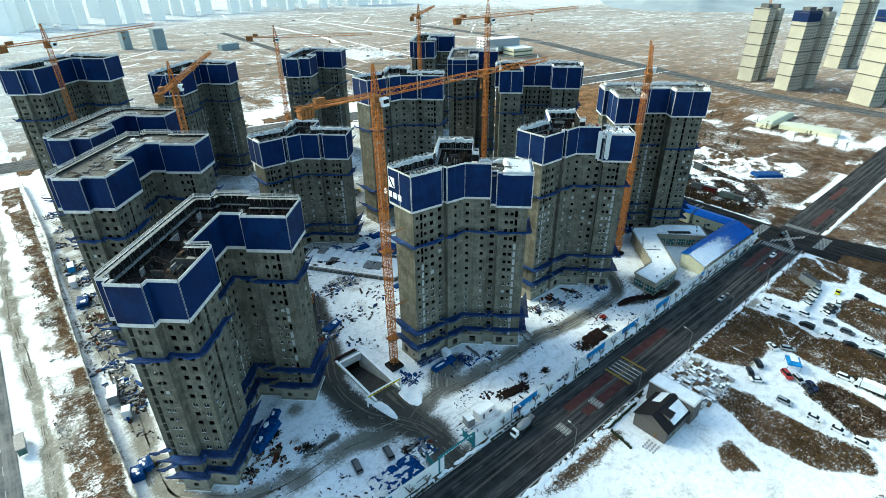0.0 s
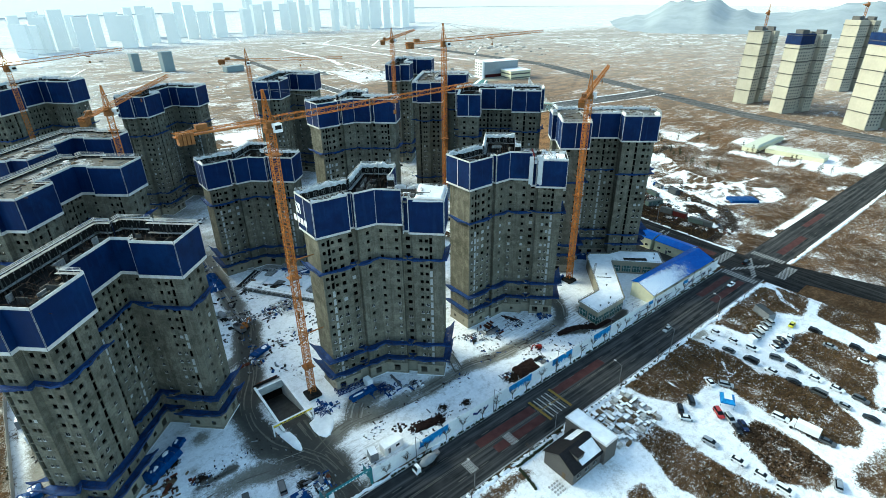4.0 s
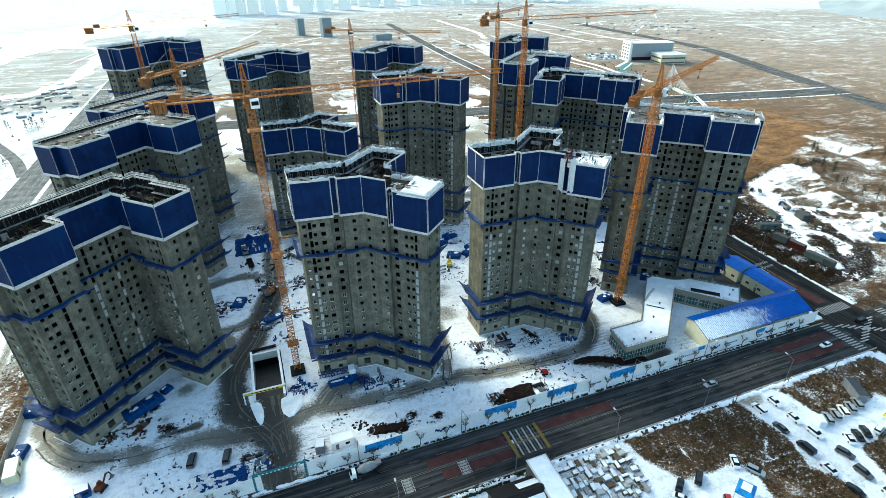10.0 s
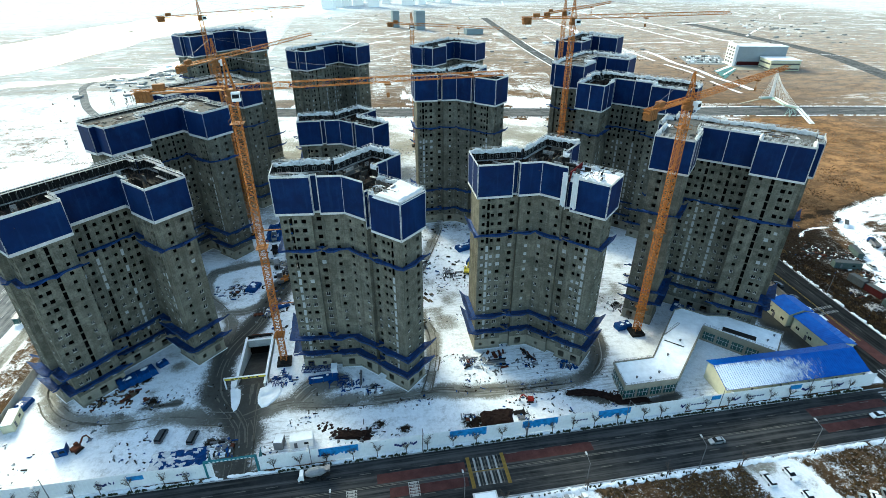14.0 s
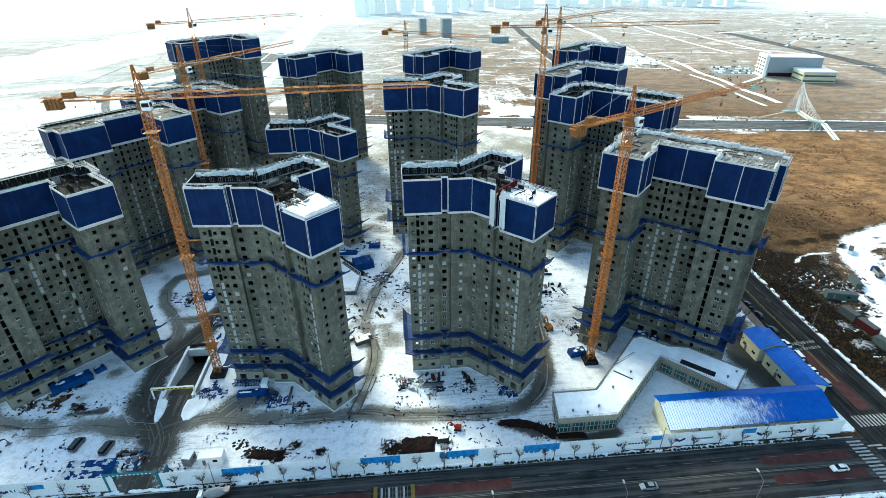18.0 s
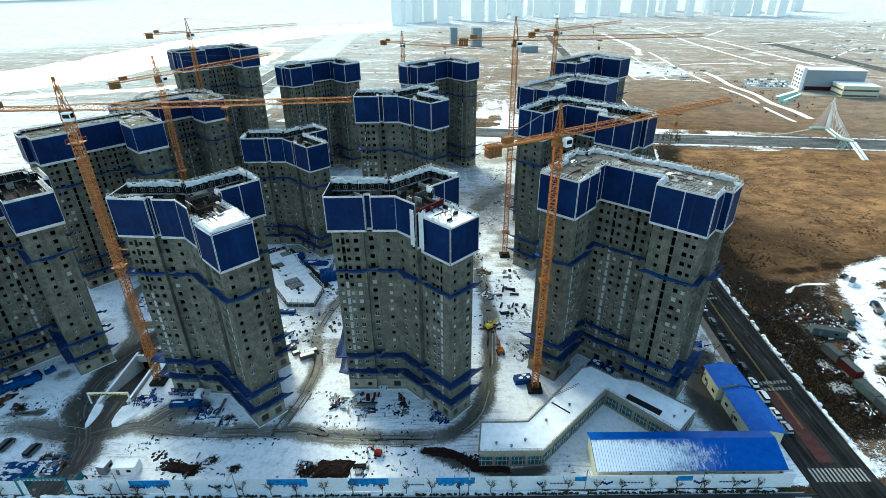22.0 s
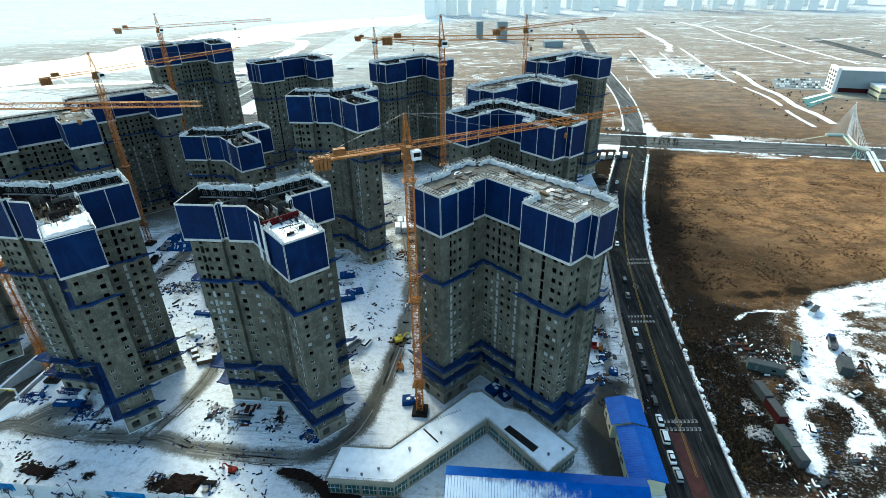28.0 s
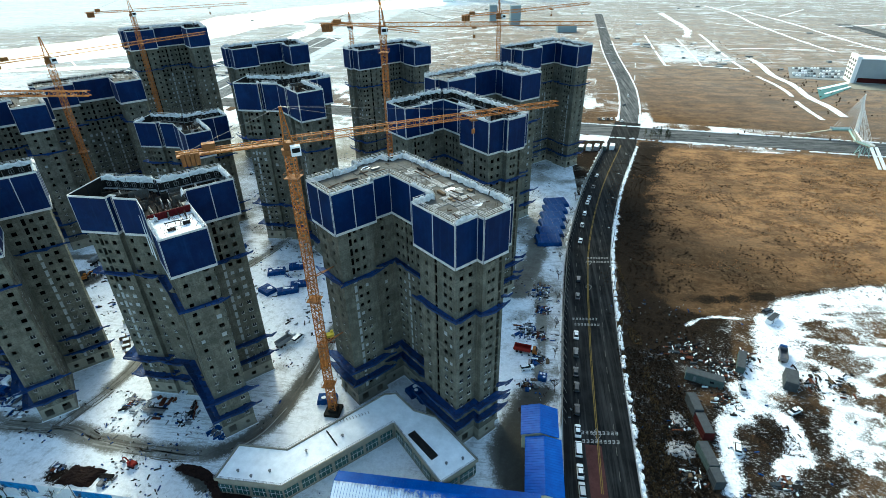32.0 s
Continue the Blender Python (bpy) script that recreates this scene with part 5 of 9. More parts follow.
        if i and emblem and nrm.x < -0.9 and L > 5 and not root.get("marked"):
            root["marked"] = 1
            logo = part("emblem", Geo().quad(*[(m.x - 0.17, m.y + y, lo + z) for y, z in ((2.6, 5.4), (-0.4, 5.4), (-0.4, 8.6), (2.6, 8.6))]), WHITE_PAINT, p, "white square emblem")
            part("emblem_stroke", Geo().beam((m.x - 0.2, m.y + 2.2, lo + 8.4), (m.x - 0.2, m.y + 0.1, lo + 5.6), 0.05, 0.5), PANEL, logo)
            for j in range(4):
                part("emblem_bar", Geo().box(m.x - 0.17, m.y + 4.2 - j * 2.3, lo + 2.2, 0.04, 1.7, 1.9), WHITE_PAINT, p)
        far_side = nrm.y > 0.15 or r.random() < 0.2
        if far_side or (roof != "open" and tarps):
            # scaffold rail with wind-blown sheeting on the far sides
            rail, bar = Geo(), 0.07 if tarps else 0.09
            for j in range(int(L / 1.8) + 1):
                q = a + d.normalized() * (j * 1.8 + 0.2) - nrm * 0.35
                rail.beam((q.x, q.y, hi - 1.2), (q.x, q.y, hi + 1.1), bar)
            for z in (hi + 0.35, hi + 0.75, hi + 1.1):
                u, v = a - nrm * 0.35, b - nrm * 0.35
                rail.beam((u.x, u.y, z), (v.x, v.y, z), bar)
            part("guard_rail", rail, RAIL, root)
            # inner face of the screen: ledgers and framed hatches above a plank walkway
            for j in range(int(L / 2.4) if tarps and far_side else 0):
                q, e = a + d.normalized() * (j * 2.4 + 1.3) - nrm * 0.22, d.normalized() * 0.55
                for z in (hi - 1.5, hi - 2.6):
                    grid.beam((q.x - e.x, q.y - e.y, z), (q.x + e.x, q.y + e.y, z), 0.09)
                for h in (-1, 0, 1):
                    grid.beam((q.x + e.x * h, q.y + e.y * h, hi - 2.6), (q.x + e.x * h, q.y + e.y * h, hi - 1.5), 0.09)
            for j in range(0 if tarps else int(L / 1.1)):
                q = a + d.normalized() * (j * 1.1 + r.uniform(0.1, 0.9)) - nrm * r.uniform(0.25, 0.9)
                grid.beam((q.x, q.y, slab_z), (q.x + r.uniform(-0.2, 0.2), q.y + r.uniform(-0.2, 0.2), hi - r.uniform(0.2, 2.2)), r.choice((0.07, 0.1, 0.3)))
            u, v = a - nrm * 0.75, b - nrm * 0.75
            for z in ((hi - 3.0, hi - 0.15) if not tarps else (hi - 3.0,)):
                plank.beam((u.x, u.y, z), (v.x, v.y, z), 1.0, 0.08)
            if tarps and far_side:
                cover, n = Geo(), max(2, int(L / 0.8))
                for j in range(n + 1):
                    q = a + d.normalized() * (0.1 + L * j / n) - nrm * 0.35
                    up = hi + 0.35 + 0.75 * noise.noise(Vector((q.x * 0.35, q.y * 0.35, seed))) + r.uniform(-0.3, 0.4)
                    wide = 0.4 + r.uniform(-0.1, 0.3)
                    for o, z in ((-wide, hi - 0.7 + r.uniform(-0.3, 0.2)), (-wide * 0.8, up - 0.25), (0.0, up + r.uniform(0, 0.2)), (wide * 0.7, up - 0.3), (wide * 0.9, hi - 0.1 + r.uniform(-0.2, 0.2))):
                        e = q + nrm * o
                        cover.v.append((e.x, e.y, z))
                    if j:
                        o = 5 * j
                        cover.f += [(o - 5 + i2, o + i2, o + i2 + 1, o - 4 + i2) for i2 in range(4)]
                part("tarpaulin", cover, TARP_WHITE, root, "snow-laden white sheeting")
    part("hatch_frame" if tarps else "prop", grid, HATCH if tarps else GREY_FORM, root, kind="stuff")
    part("walkway", plank, WALKWAY, root, "plank walkways dusted with snow", "stuff")
    for j, fz in enumerate(nets):
        net_ring(root, walls, z_bot * fz, (2.1, 3.4, 3.0)[min(j, 2)], (0.7, 1.2, 0.8)[min(j, 2)], "blue safety netting")
    return root


def angled(corner, turn, flip=False, which=(31, 29.5), **kw):
    """Places an angled block by the corner of its short arm."""
    t = 45 + turn if not flip else -45 + turn
    out = [(u, -v) for u, v in ANGLED]
    u, v = which[0] * (-1 if flip else 1), -which[1]
    c, s = math.cos(radians(t)), math.sin(radians(t))
    return tower(outline=out, origin=(corner[0] - (u * c - v * s), corner[1] - (u * s + v * c)), turn=t, flip=flip, **kw)


A_LABEL = "unfinished angled concrete tower with blue screens"
Y_LABEL = "unfinished three-winged concrete tower with blue screens"
east_wing_low = lambda x, y: 2.7 if (x > 18.9 and y < -0.2 + (x - 27) * 0.55) else 0.0
angled((46.8, 117.0), 1, label=A_LABEL + " beside the site gate", z_top=64.1, z_bot=53.6, z_win=5.4, seed=11, tarps=False, sheets=0.06)
angled((47.0, 186.8), 3, label=A_LABEL, z_top=66.6, z_bot=55.9, z_win=6.2, seed=12, tarps=False, singles=85, roof="slab")
angled((59.9, 249.9), 3, which=(43, 29.5), label=A_LABEL, z_top=65.0, z_bot=54.2, z_win=5.4, seed=13, tarps=False, singles=60, roof="slab")
angled((206.3, 111.9), 3, True, label=A_LABEL + " and a finished top slab", z_top=70.4, z_bot=59.2, z_win=6.6, seed=14, roof="slab", nets=(0.755, 0.25, 0.17))
angled((209.5, 183.1), 0, True, label=A_LABEL, z_top=71.5, z_bot=60.3, z_win=5.6, seed=15, singles=120)
angled((257.9, 248.6), 0, which=(43, 29.5), label=A_LABEL, z_top=71.3, z_bot=60.0, z_win=5.4, seed=16, singles=80, roof="slab")
angled((288.1, 324.3), 0, which=(43, 29.5), label=A_LABEL, z_top=71.4, z_bot=60.2, z_win=5.4, seed=17, singles=50)
angled((194.3, 332.0), 0, which=(43, 29.5), label=A_LABEL, z_top=69.0, z_bot=58.0, z_win=5.4, seed=18, singles=50)
angled((117.7, 331.0), 0, which=(43, 29.5), label=A_LABEL, z_top=69.2, z_bot=58.0, z_win=5.4, seed=19, singles=50)
angled((56.3, 325.5), 0, which=(43, 29.5), label=A_LABEL, z_top=79.6, z_bot=68.5, z_win=5.4, seed=20, singles=50)
SE_WING = [(25.4, -6.0), (33.4, -13.6), (40.0, -7), (32.0, 1.2)]
WEST_BENT = [(0, 1.7), (10.5, 0.7), (10.5, 2.2), (12.4, 2.1), (12.4, 0.6)] + THREE_WING[5:]
tower(Y_LABEL + ", tarpaulin over one wing", WEST_BENT, (81.1, 108.0), 0, False, 68.1, 56.8, 5.5, 31, east_wing_low, emblem=True, snow_wing=[(27.8, -8.2), (33.4, -13.6), (40.0, -7), (34.6, -1.6)], wing_floor=[(21.4, -1.4), (27.7, -8.1), (34.5, -1.7), (28.4, 4.2)], sheets=0.1, nets=(0.80, 0.24, 0.135))
tower(Y_LABEL + ", snow on one wing", THREE_WING, (138.4, 109.6), 0, False, 67.9, 57.6, 5.5, 32, east_wing_low, snow_wing=SE_WING, red_wall=((25.2, -5.8), (31.8, 1.4)), sheets=0.5, nets=(0.785, 0.26, 0.15))
tower(Y_LABEL + ", lower than its neighbours", THREE_WING, (78.8, 212.6), 0, False, 54.3, 43.0, 5.5, 33, singles=120)
tower(Y_LABEL, THREE_WING, (132.2, 209.3), 0, False, 73.1, 61.7, 5.5, 34, singles=120, nets=(0.80, 0.30, 0.135))


# ---------------------------------------------------------------- tower cranes
def lattice(g, p, q, w, h, bays, bar, brace, taper=1.0):
    """A square lattice girder from p to q; w across, h upright."""
    p, q = Vector(p), Vector(q)
    d = (q - p).normalized()
    a = d.cross(Vector((0, 0, 1)))
    a = a.normalized() if a.length > 1e-3 else Vector((1, 0, 0))
    b = a.cross(d).normalized()
    n = (q - p).length / bays

    def corner(i, sx, sy):
        k = 1 + (taper - 1) * i / bays
        return p + d * (n * i) + a * (sx * w / 2 * k) + b * (sy * h / 2 * k)

    sq = ((-1, -1), (1, -1), (1, 1), (-1, 1))
    for s in sq:
        g.beam(corner(0, *s), corner(bays, *s), bar)
    for i in range(bays):
        for j in range(4):
            u, v = sq[j], sq[(j + 1) % 4]
            if (i + j) % 2:
                u, v = v, u
            g.beam(corner(i, *u), corner(i + 1, *v), brace)
            g.beam(corner(i, *sq[j]), corner(i, *sq[(j + 1) % 4]), brace)


SECTION = Geo()
lattice(SECTION, (0, 0, 0), (0, 0, 6.0), 1.9, 1.9, 5, 0.19, 0.11)
SECTION = SECTION.mesh("mast_section", CRANE)
TIES = Geo().box(0, 0, 0, 3.4, 3.4, 0.12)
TIES.beam((-1.7, -1.7, 0.1), (-1.7, -1.7, 1.2), 0.07).beam((1.7, -1.7, 0.1), (1.7, -1.7, 1.2), 0.07).beam((-1.7, 1.7, 0.1), (-1.7, 1.7, 1.2), 0.07).beam((1.7, 1.7, 0.1), (1.7, 1.7, 1.2), 0.07)
for e in ((-1, -1, 1, -1), (1, -1, 1, 1), (1, 1, -1, 1), (-1, 1, -1, -1)):
    TIES.beam((1.7 * e[0], 1.7 * e[1], 1.2), (1.7 * e[2], 1.7 * e[3], 1.2), 0.06)
TIES = TIES.mesh("platform", CRANE_DARK)


def crane(x, y, jib_z, cat_z, az, jib, counter, ties=(), seed=0):
    root = thing("tower_crane", "orange lattice tower crane standing between the towers", "tower crane", pose(x, y, 0), "tower cranes")
    part("foot", Geo().box(0, 0, -0.3, 4.6, 4.6, 1.2).box(0, 0, 0.9, 2.6, 2.6, 0.6), DARK_FORM, root, "dark foot block")
    z, top = 1.4, jib_z - 3.0
    n = max(1, round((top - z) / 6.0))
    k = (top - z) / (n * 6.0)
    for i in range(n):
        part("mast_section", SECTION, None, root, at=Matrix.Translation((0, 0, z + i * 6 * k)) @ Matrix.Diagonal((1, 1, k, 1)))
    for f in (0.12, 0.5, 0.93):
        part("platform", TIES, None, root, at=pose(0, 0, z + (top - z) * f))
    a = radians(az)
    dx, dy = math.cos(a), math.sin(a)

    def at(u, zz, side=0.0):
        return (dx * u - dy * side, dy * u + dx * side, zz)

    slew = Geo().rod((0, 0, top), (0, 0, top + 1.2), 1.7, 1.7, 12).box(0, 0, top + 1.2, 2.3, 2.3, 1.6, az)
    part("slewing_ring", slew, CRANE_DARK, root)
    g = Geo()
    lattice(g, at(1.0, jib_z), at(jib, jib_z + 0.6), 1.5, 1.5, int(jib / 2.2), 0.15, 0.075, 0.75)
    part("jib", g, CRANE, root)
    g = Geo()
    lattice(g, at(-1.0, jib_z), at(-counter, jib_z), 1.6, 0.9, int(counter / 2.2), 0.17, 0.09)
    g.beam(at(-2, jib_z - 0.3), at(-counter, jib_z - 0.3), 1.4, 0.08)
    part("counter_jib", g, CRANE, root)
    w = Geo()
    for i in range(4):
        c = at(-counter + 1.2 + i * 0.9, jib_z - 2.4)
        w.box(c[0], c[1], c[2], 0.75, 2.2, 2.6, az)
    part("counterweight", w, CRANE_DARK, root, "stacked counterweight blocks")
    c = at(-counter + 6.5, jib_z + 0.2)
    part("winch", Geo().box(c[0], c[1], c[2], 2.6, 1.5, 1.5, az), CRANE_DARK, root)
    g = Geo()
    lattice(g, (0, 0, top + 2.6), at(-0.4, cat_z), 1.7, 1.7, 4, 0.19, 0.10, 0.2)
    part("cathead", g, CRANE, root)
    g = Geo()
    g.beam(at(-0.4, cat_z), at(jib * 0.36, jib_z + 0.8), 0.07).beam(at(-0.4, cat_z), at(jib * 0.74, jib_z + 0.8), 0.07).beam(at(-0.4, cat_z), at(-counter + 2, jib_z + 0.4), 0.07)
    part("pendant_line", g, STEEL, root)
    c = at(1.2, jib_z - 2.9, -1.9)
    cab = part("cab", Geo().box(c[0], c[1], c[2], 2.1, 1.5, 2.2, az), WHITE_PAINT, root, "white driver's cab")
    c = at(2.3, jib_z - 2.1, -1.9)
    part("cab_window", Geo().box(c[0], c[1], c[2], 0.08, 1.3, 1.1, az).box(*at(1.2, jib_z - 2.1, -2.67), 1.7, 0.06, 1.0, az), GLASS_DARK, cab)
    u = jib * (0.45 + 0.1 * (seed % 3))
    part("trolley", Geo().box(*at(u, jib_z - 1.1), 1.7, 1.5, 0.4, az), CRANE_DARK, root)
    c = at(u, jib_z - 4.4)
    part("hook_block", Geo().box(*c, 0.8, 0.35, 1.2, az).beam(at(u - 0.25, jib_z - 1.0), at(u - 0.25, jib_z - 3.4), 0.05).beam(at(u + 0.25, jib_z - 1.0), at(u + 0.25, jib_z - 3.4), 0.05), CRANE_DARK, root)
    for z, tx, ty in ties:
        g = Geo()
        for s in (-0.9, 0.9):
            g.beam((s, s * 0.4, z), (tx, ty, z), 0.18)
        g.beam((-1.2, -1.2, z), (1.2, -1.2, z), 0.2).beam((-1.2, 1.2, z), (1.2, 1.2, z), 0.2).beam((-1.2, -1.2, z), (-1.2, 1.2, z), 0.2).beam((1.2, -1.2, z), (1.2, 1.2, z), 0.2)
        part("wall_tie", g, CRANE_DARK, root)
    return root


crane(74.9, 114.8, 90.6, 98.2, 2.8, 72.0, 23.0, ((24, 7, 0), (50, 7, 0)), 1)
crane(199.2, 109.6, 84.1, 91.6, 30.0, 69.0, 22.5, ((26, 4, 6), (48, 4, 6)), 2)
crane(199.2, 199.6, 96.6, 104.6, 0.0, 73.0, 23.0, ((30, 6, 2), (52, 6, 2)), 3)
crane(236.0, 302.8, 89.8, 96.2, 41.0, 67.0, 24.0, ((40, 6, 4),), 4)
crane(26.1, 302.3, 91.0, 98.1, 33.0, 64.0, 23.0, ((40, 5, 4),), 5)
crane(50.8, 209.5, 82.8, 90.5, 61.0, 73.0, 21.5, ((40, -5, -3),), 6)
crane(145.6, 332.0, 80.6, 87.4, -36.0, 60.0, 18.5, ((40, 6, 2),), 7)


# ---------------------------------------------------------------- hoarding, gate and site buildings
def hoarding(name, points, height, label, width=4.0, material=None, back=False):
    """Site fence of upright sheet panels on posts."""
    root = thing(name, label, "site fence", kind="structure")
    m = Geo()
    for i in range(8):
        m.box(-width / 2 + (i + 0.5) * width / 8, 0.02 * (i % 2), 0, width / 8 - 0.02, 0.05, height)
    m.beam((-width / 2, 0.08, height * 0.33), (width / 2, 0.08, height * 0.33), 0.07).beam((-width / 2, 0.08, height * 0.8), (width / 2, 0.08, height * 0.8), 0.07)
    m.box(0, 0.16, -0.2, 0.14, 0.14, height + 0.1).beam((0, 0.2, height * 0.8), (0, 1.5, 0), 0.07)
    sheet = m.mesh("fence_panel", material or WHITE_PAINT)
    for a, b in zip(points, points[1:]):
        line = [Vector(a), Vector(b)]
        n = (line[1] - line[0]).length
        for p, h in along(line, width / 2, n, width):
            part("fence_panel", sheet, None, root, at=pose(p.x, p.y, 0, 0, 0, h))
    return root


FENCE_Y, FENCE_H = 72.4, 5.2
front_fence = hoarding("fence_front", [(-3, 73.0), (59, FENCE_Y)], FENCE_H, "tall white sheet hoarding with blue prints along road")
east_front = hoarding("fence_front_east", [(72.5, FENCE_Y), (259, FENCE_Y)], FENCE_H, "tall white sheet hoarding with blue prints along road")
hoarding("fence_west", [(-3.2, 77), (-4.4, 125), (-5.2, 165), (-4.4, 235), (-1.5, 300), (-3, 400)], 3.4, "grey-white sheet fence beside waste ground", material=simple("grey_white_sheet", (0.38, 0.365, 0.33), 0.6, 0, 0.25, 0.7))
hoarding("fence_side", [(266.4, 113), (267.6, 128), (269.4, 160), (275, 220), (288, 288), (309, 362)][::-1], 3.2, "brownish sheet fence along the side road", material=simple("weathered_sheet", (0.30, 0.27, 0.24), 0.7, 0, 0.3, 0.7))


def fence_print(x, w, z, h, material, parent, y=FENCE_Y - 0.045, ragged=0):
    """A printed field on the hoarding, with an uneven lower edge."""
    r, g = random.Random(int(x * 7)), Geo()
    n = max(1, int(w / 0.45)) if ragged else 1
    for i in range(n):
        drop = r.uniform(0, ragged) if ragged else 0
        g.box(x - w / 2 + (i + 0.5) * w / n, y, z - drop, w / n, 0.02, h + drop)
    return part("printed_field", g, material, parent, "blue printed picture")


for x, w in ((6, 9), (93.3, 10.5), (129, 10.5), (150, 10.5), (172.6, 10)):
    fence_print(x, w, 3.0, 2.0, HOARD_BLUE, front_fence if x < 60 else east_front, (73.0 if x < 60 else FENCE_Y) - 0.05, 1.2)
NAVY = simple("navy_print", (0.02, 0.03, 0.12), 0.5, 0, 0.3, 0.8)
for x, w in ((34, 3.2), (36.2, 1.5), (110, 3.4), (113.6, 2.0), (194.5, 1.6), (212, 3.0), (236, 3.2), (248, 2.4)):
    p = front_fence if x < 60 else east_front
    g = Geo()
    for i in range(5):
        g.box(x - w / 2 + (i + 0.5) * w / 5, (72.68 if x < 60 else FENCE_Y) - 0.06, 1.6 + abs(2 - i) * 0.35, w / 5, 0.02, 0.8)
    part("printed_emblem", g, NAVY, p, "dark emblem shape")
for x, n in ((197.5, 6), (215.8, 7), (241.5, 8), (88, 5), (52, 6), (160.5, 5)):
    for i in range(n):
        part("print_bar", Geo().box(x + i * 0.9, (72.5 if x < 60 else FENCE_Y) - 0.06, 2.2, 0.65, 0.02, 0.5), NAVY, front_fence if x < 60 else east_front)
fence_print(205, 3, 3.2, 1.6, HOARD_BLUE, east_front)
fence_print(232, 4, 3.0, 1.8, HOARD_BLUE, east_front)
fence_print(42, 4, 2.6, 1.6, HOARD_BLUE, front_fence, 72.5)


def site_gate():
    root = thing("site_gate", "open teal steel site gate with lettered beam", "gate", pose(65.6, 72.6, 0))
    for x in (-6.4, 6.4):
        part("gate_post", Geo().box(x, 0, -0.2, 0.5, 0.7, 5.9), TEAL, root)
    part("beam", Geo().box(0, 0, 5.25, 13.3, 0.45, 0.6), TEAL, root)
    for i in range(11):
        part("letter_bar", Geo().box(-5 + i, -0.25, 5.4, 0.5, 0.04, 0.3), WHITE_PAINT, root)
    for s in (-1, 1):
        g = Geo()
        for i in range(5):
            g.box(s * 6.6, 0.8 + i * 0.9, 0.15, 0.08, 0.85, 2.6)
        g.beam((s * 6.6, 0.5, 2.7), (s * 6.6, 5.2, 2.7), 0.14).beam((s * 6.6, 0.5, 0.3), (s * 6.6, 5.2, 0.3), 0.14)
        part("gate_leaf", g, TEAL, root, "folded-back sheet leaf")


site_gate()


def thin_snow_mat():
    m = Mat("thin_melting_snow", 0.8, 0.0, 0.2).world_co()
    m.color(m.mix(m.noise(0.6, 5), (0.66, 0.70, 0.74), (0.90, 0.92, 0.94)))
    m.alpha(m.ramp(m.math("ADD", m.attr("lie"), m.math("MULTIPLY", m.math("SUBTRACT", m.noise(0.9, 7, 0.75, (1.0, 0.35, 1)), 0.5), 0.9)), 0.36, 0.72))
    return m.m


THIN_SNOW = thin_snow_mat()


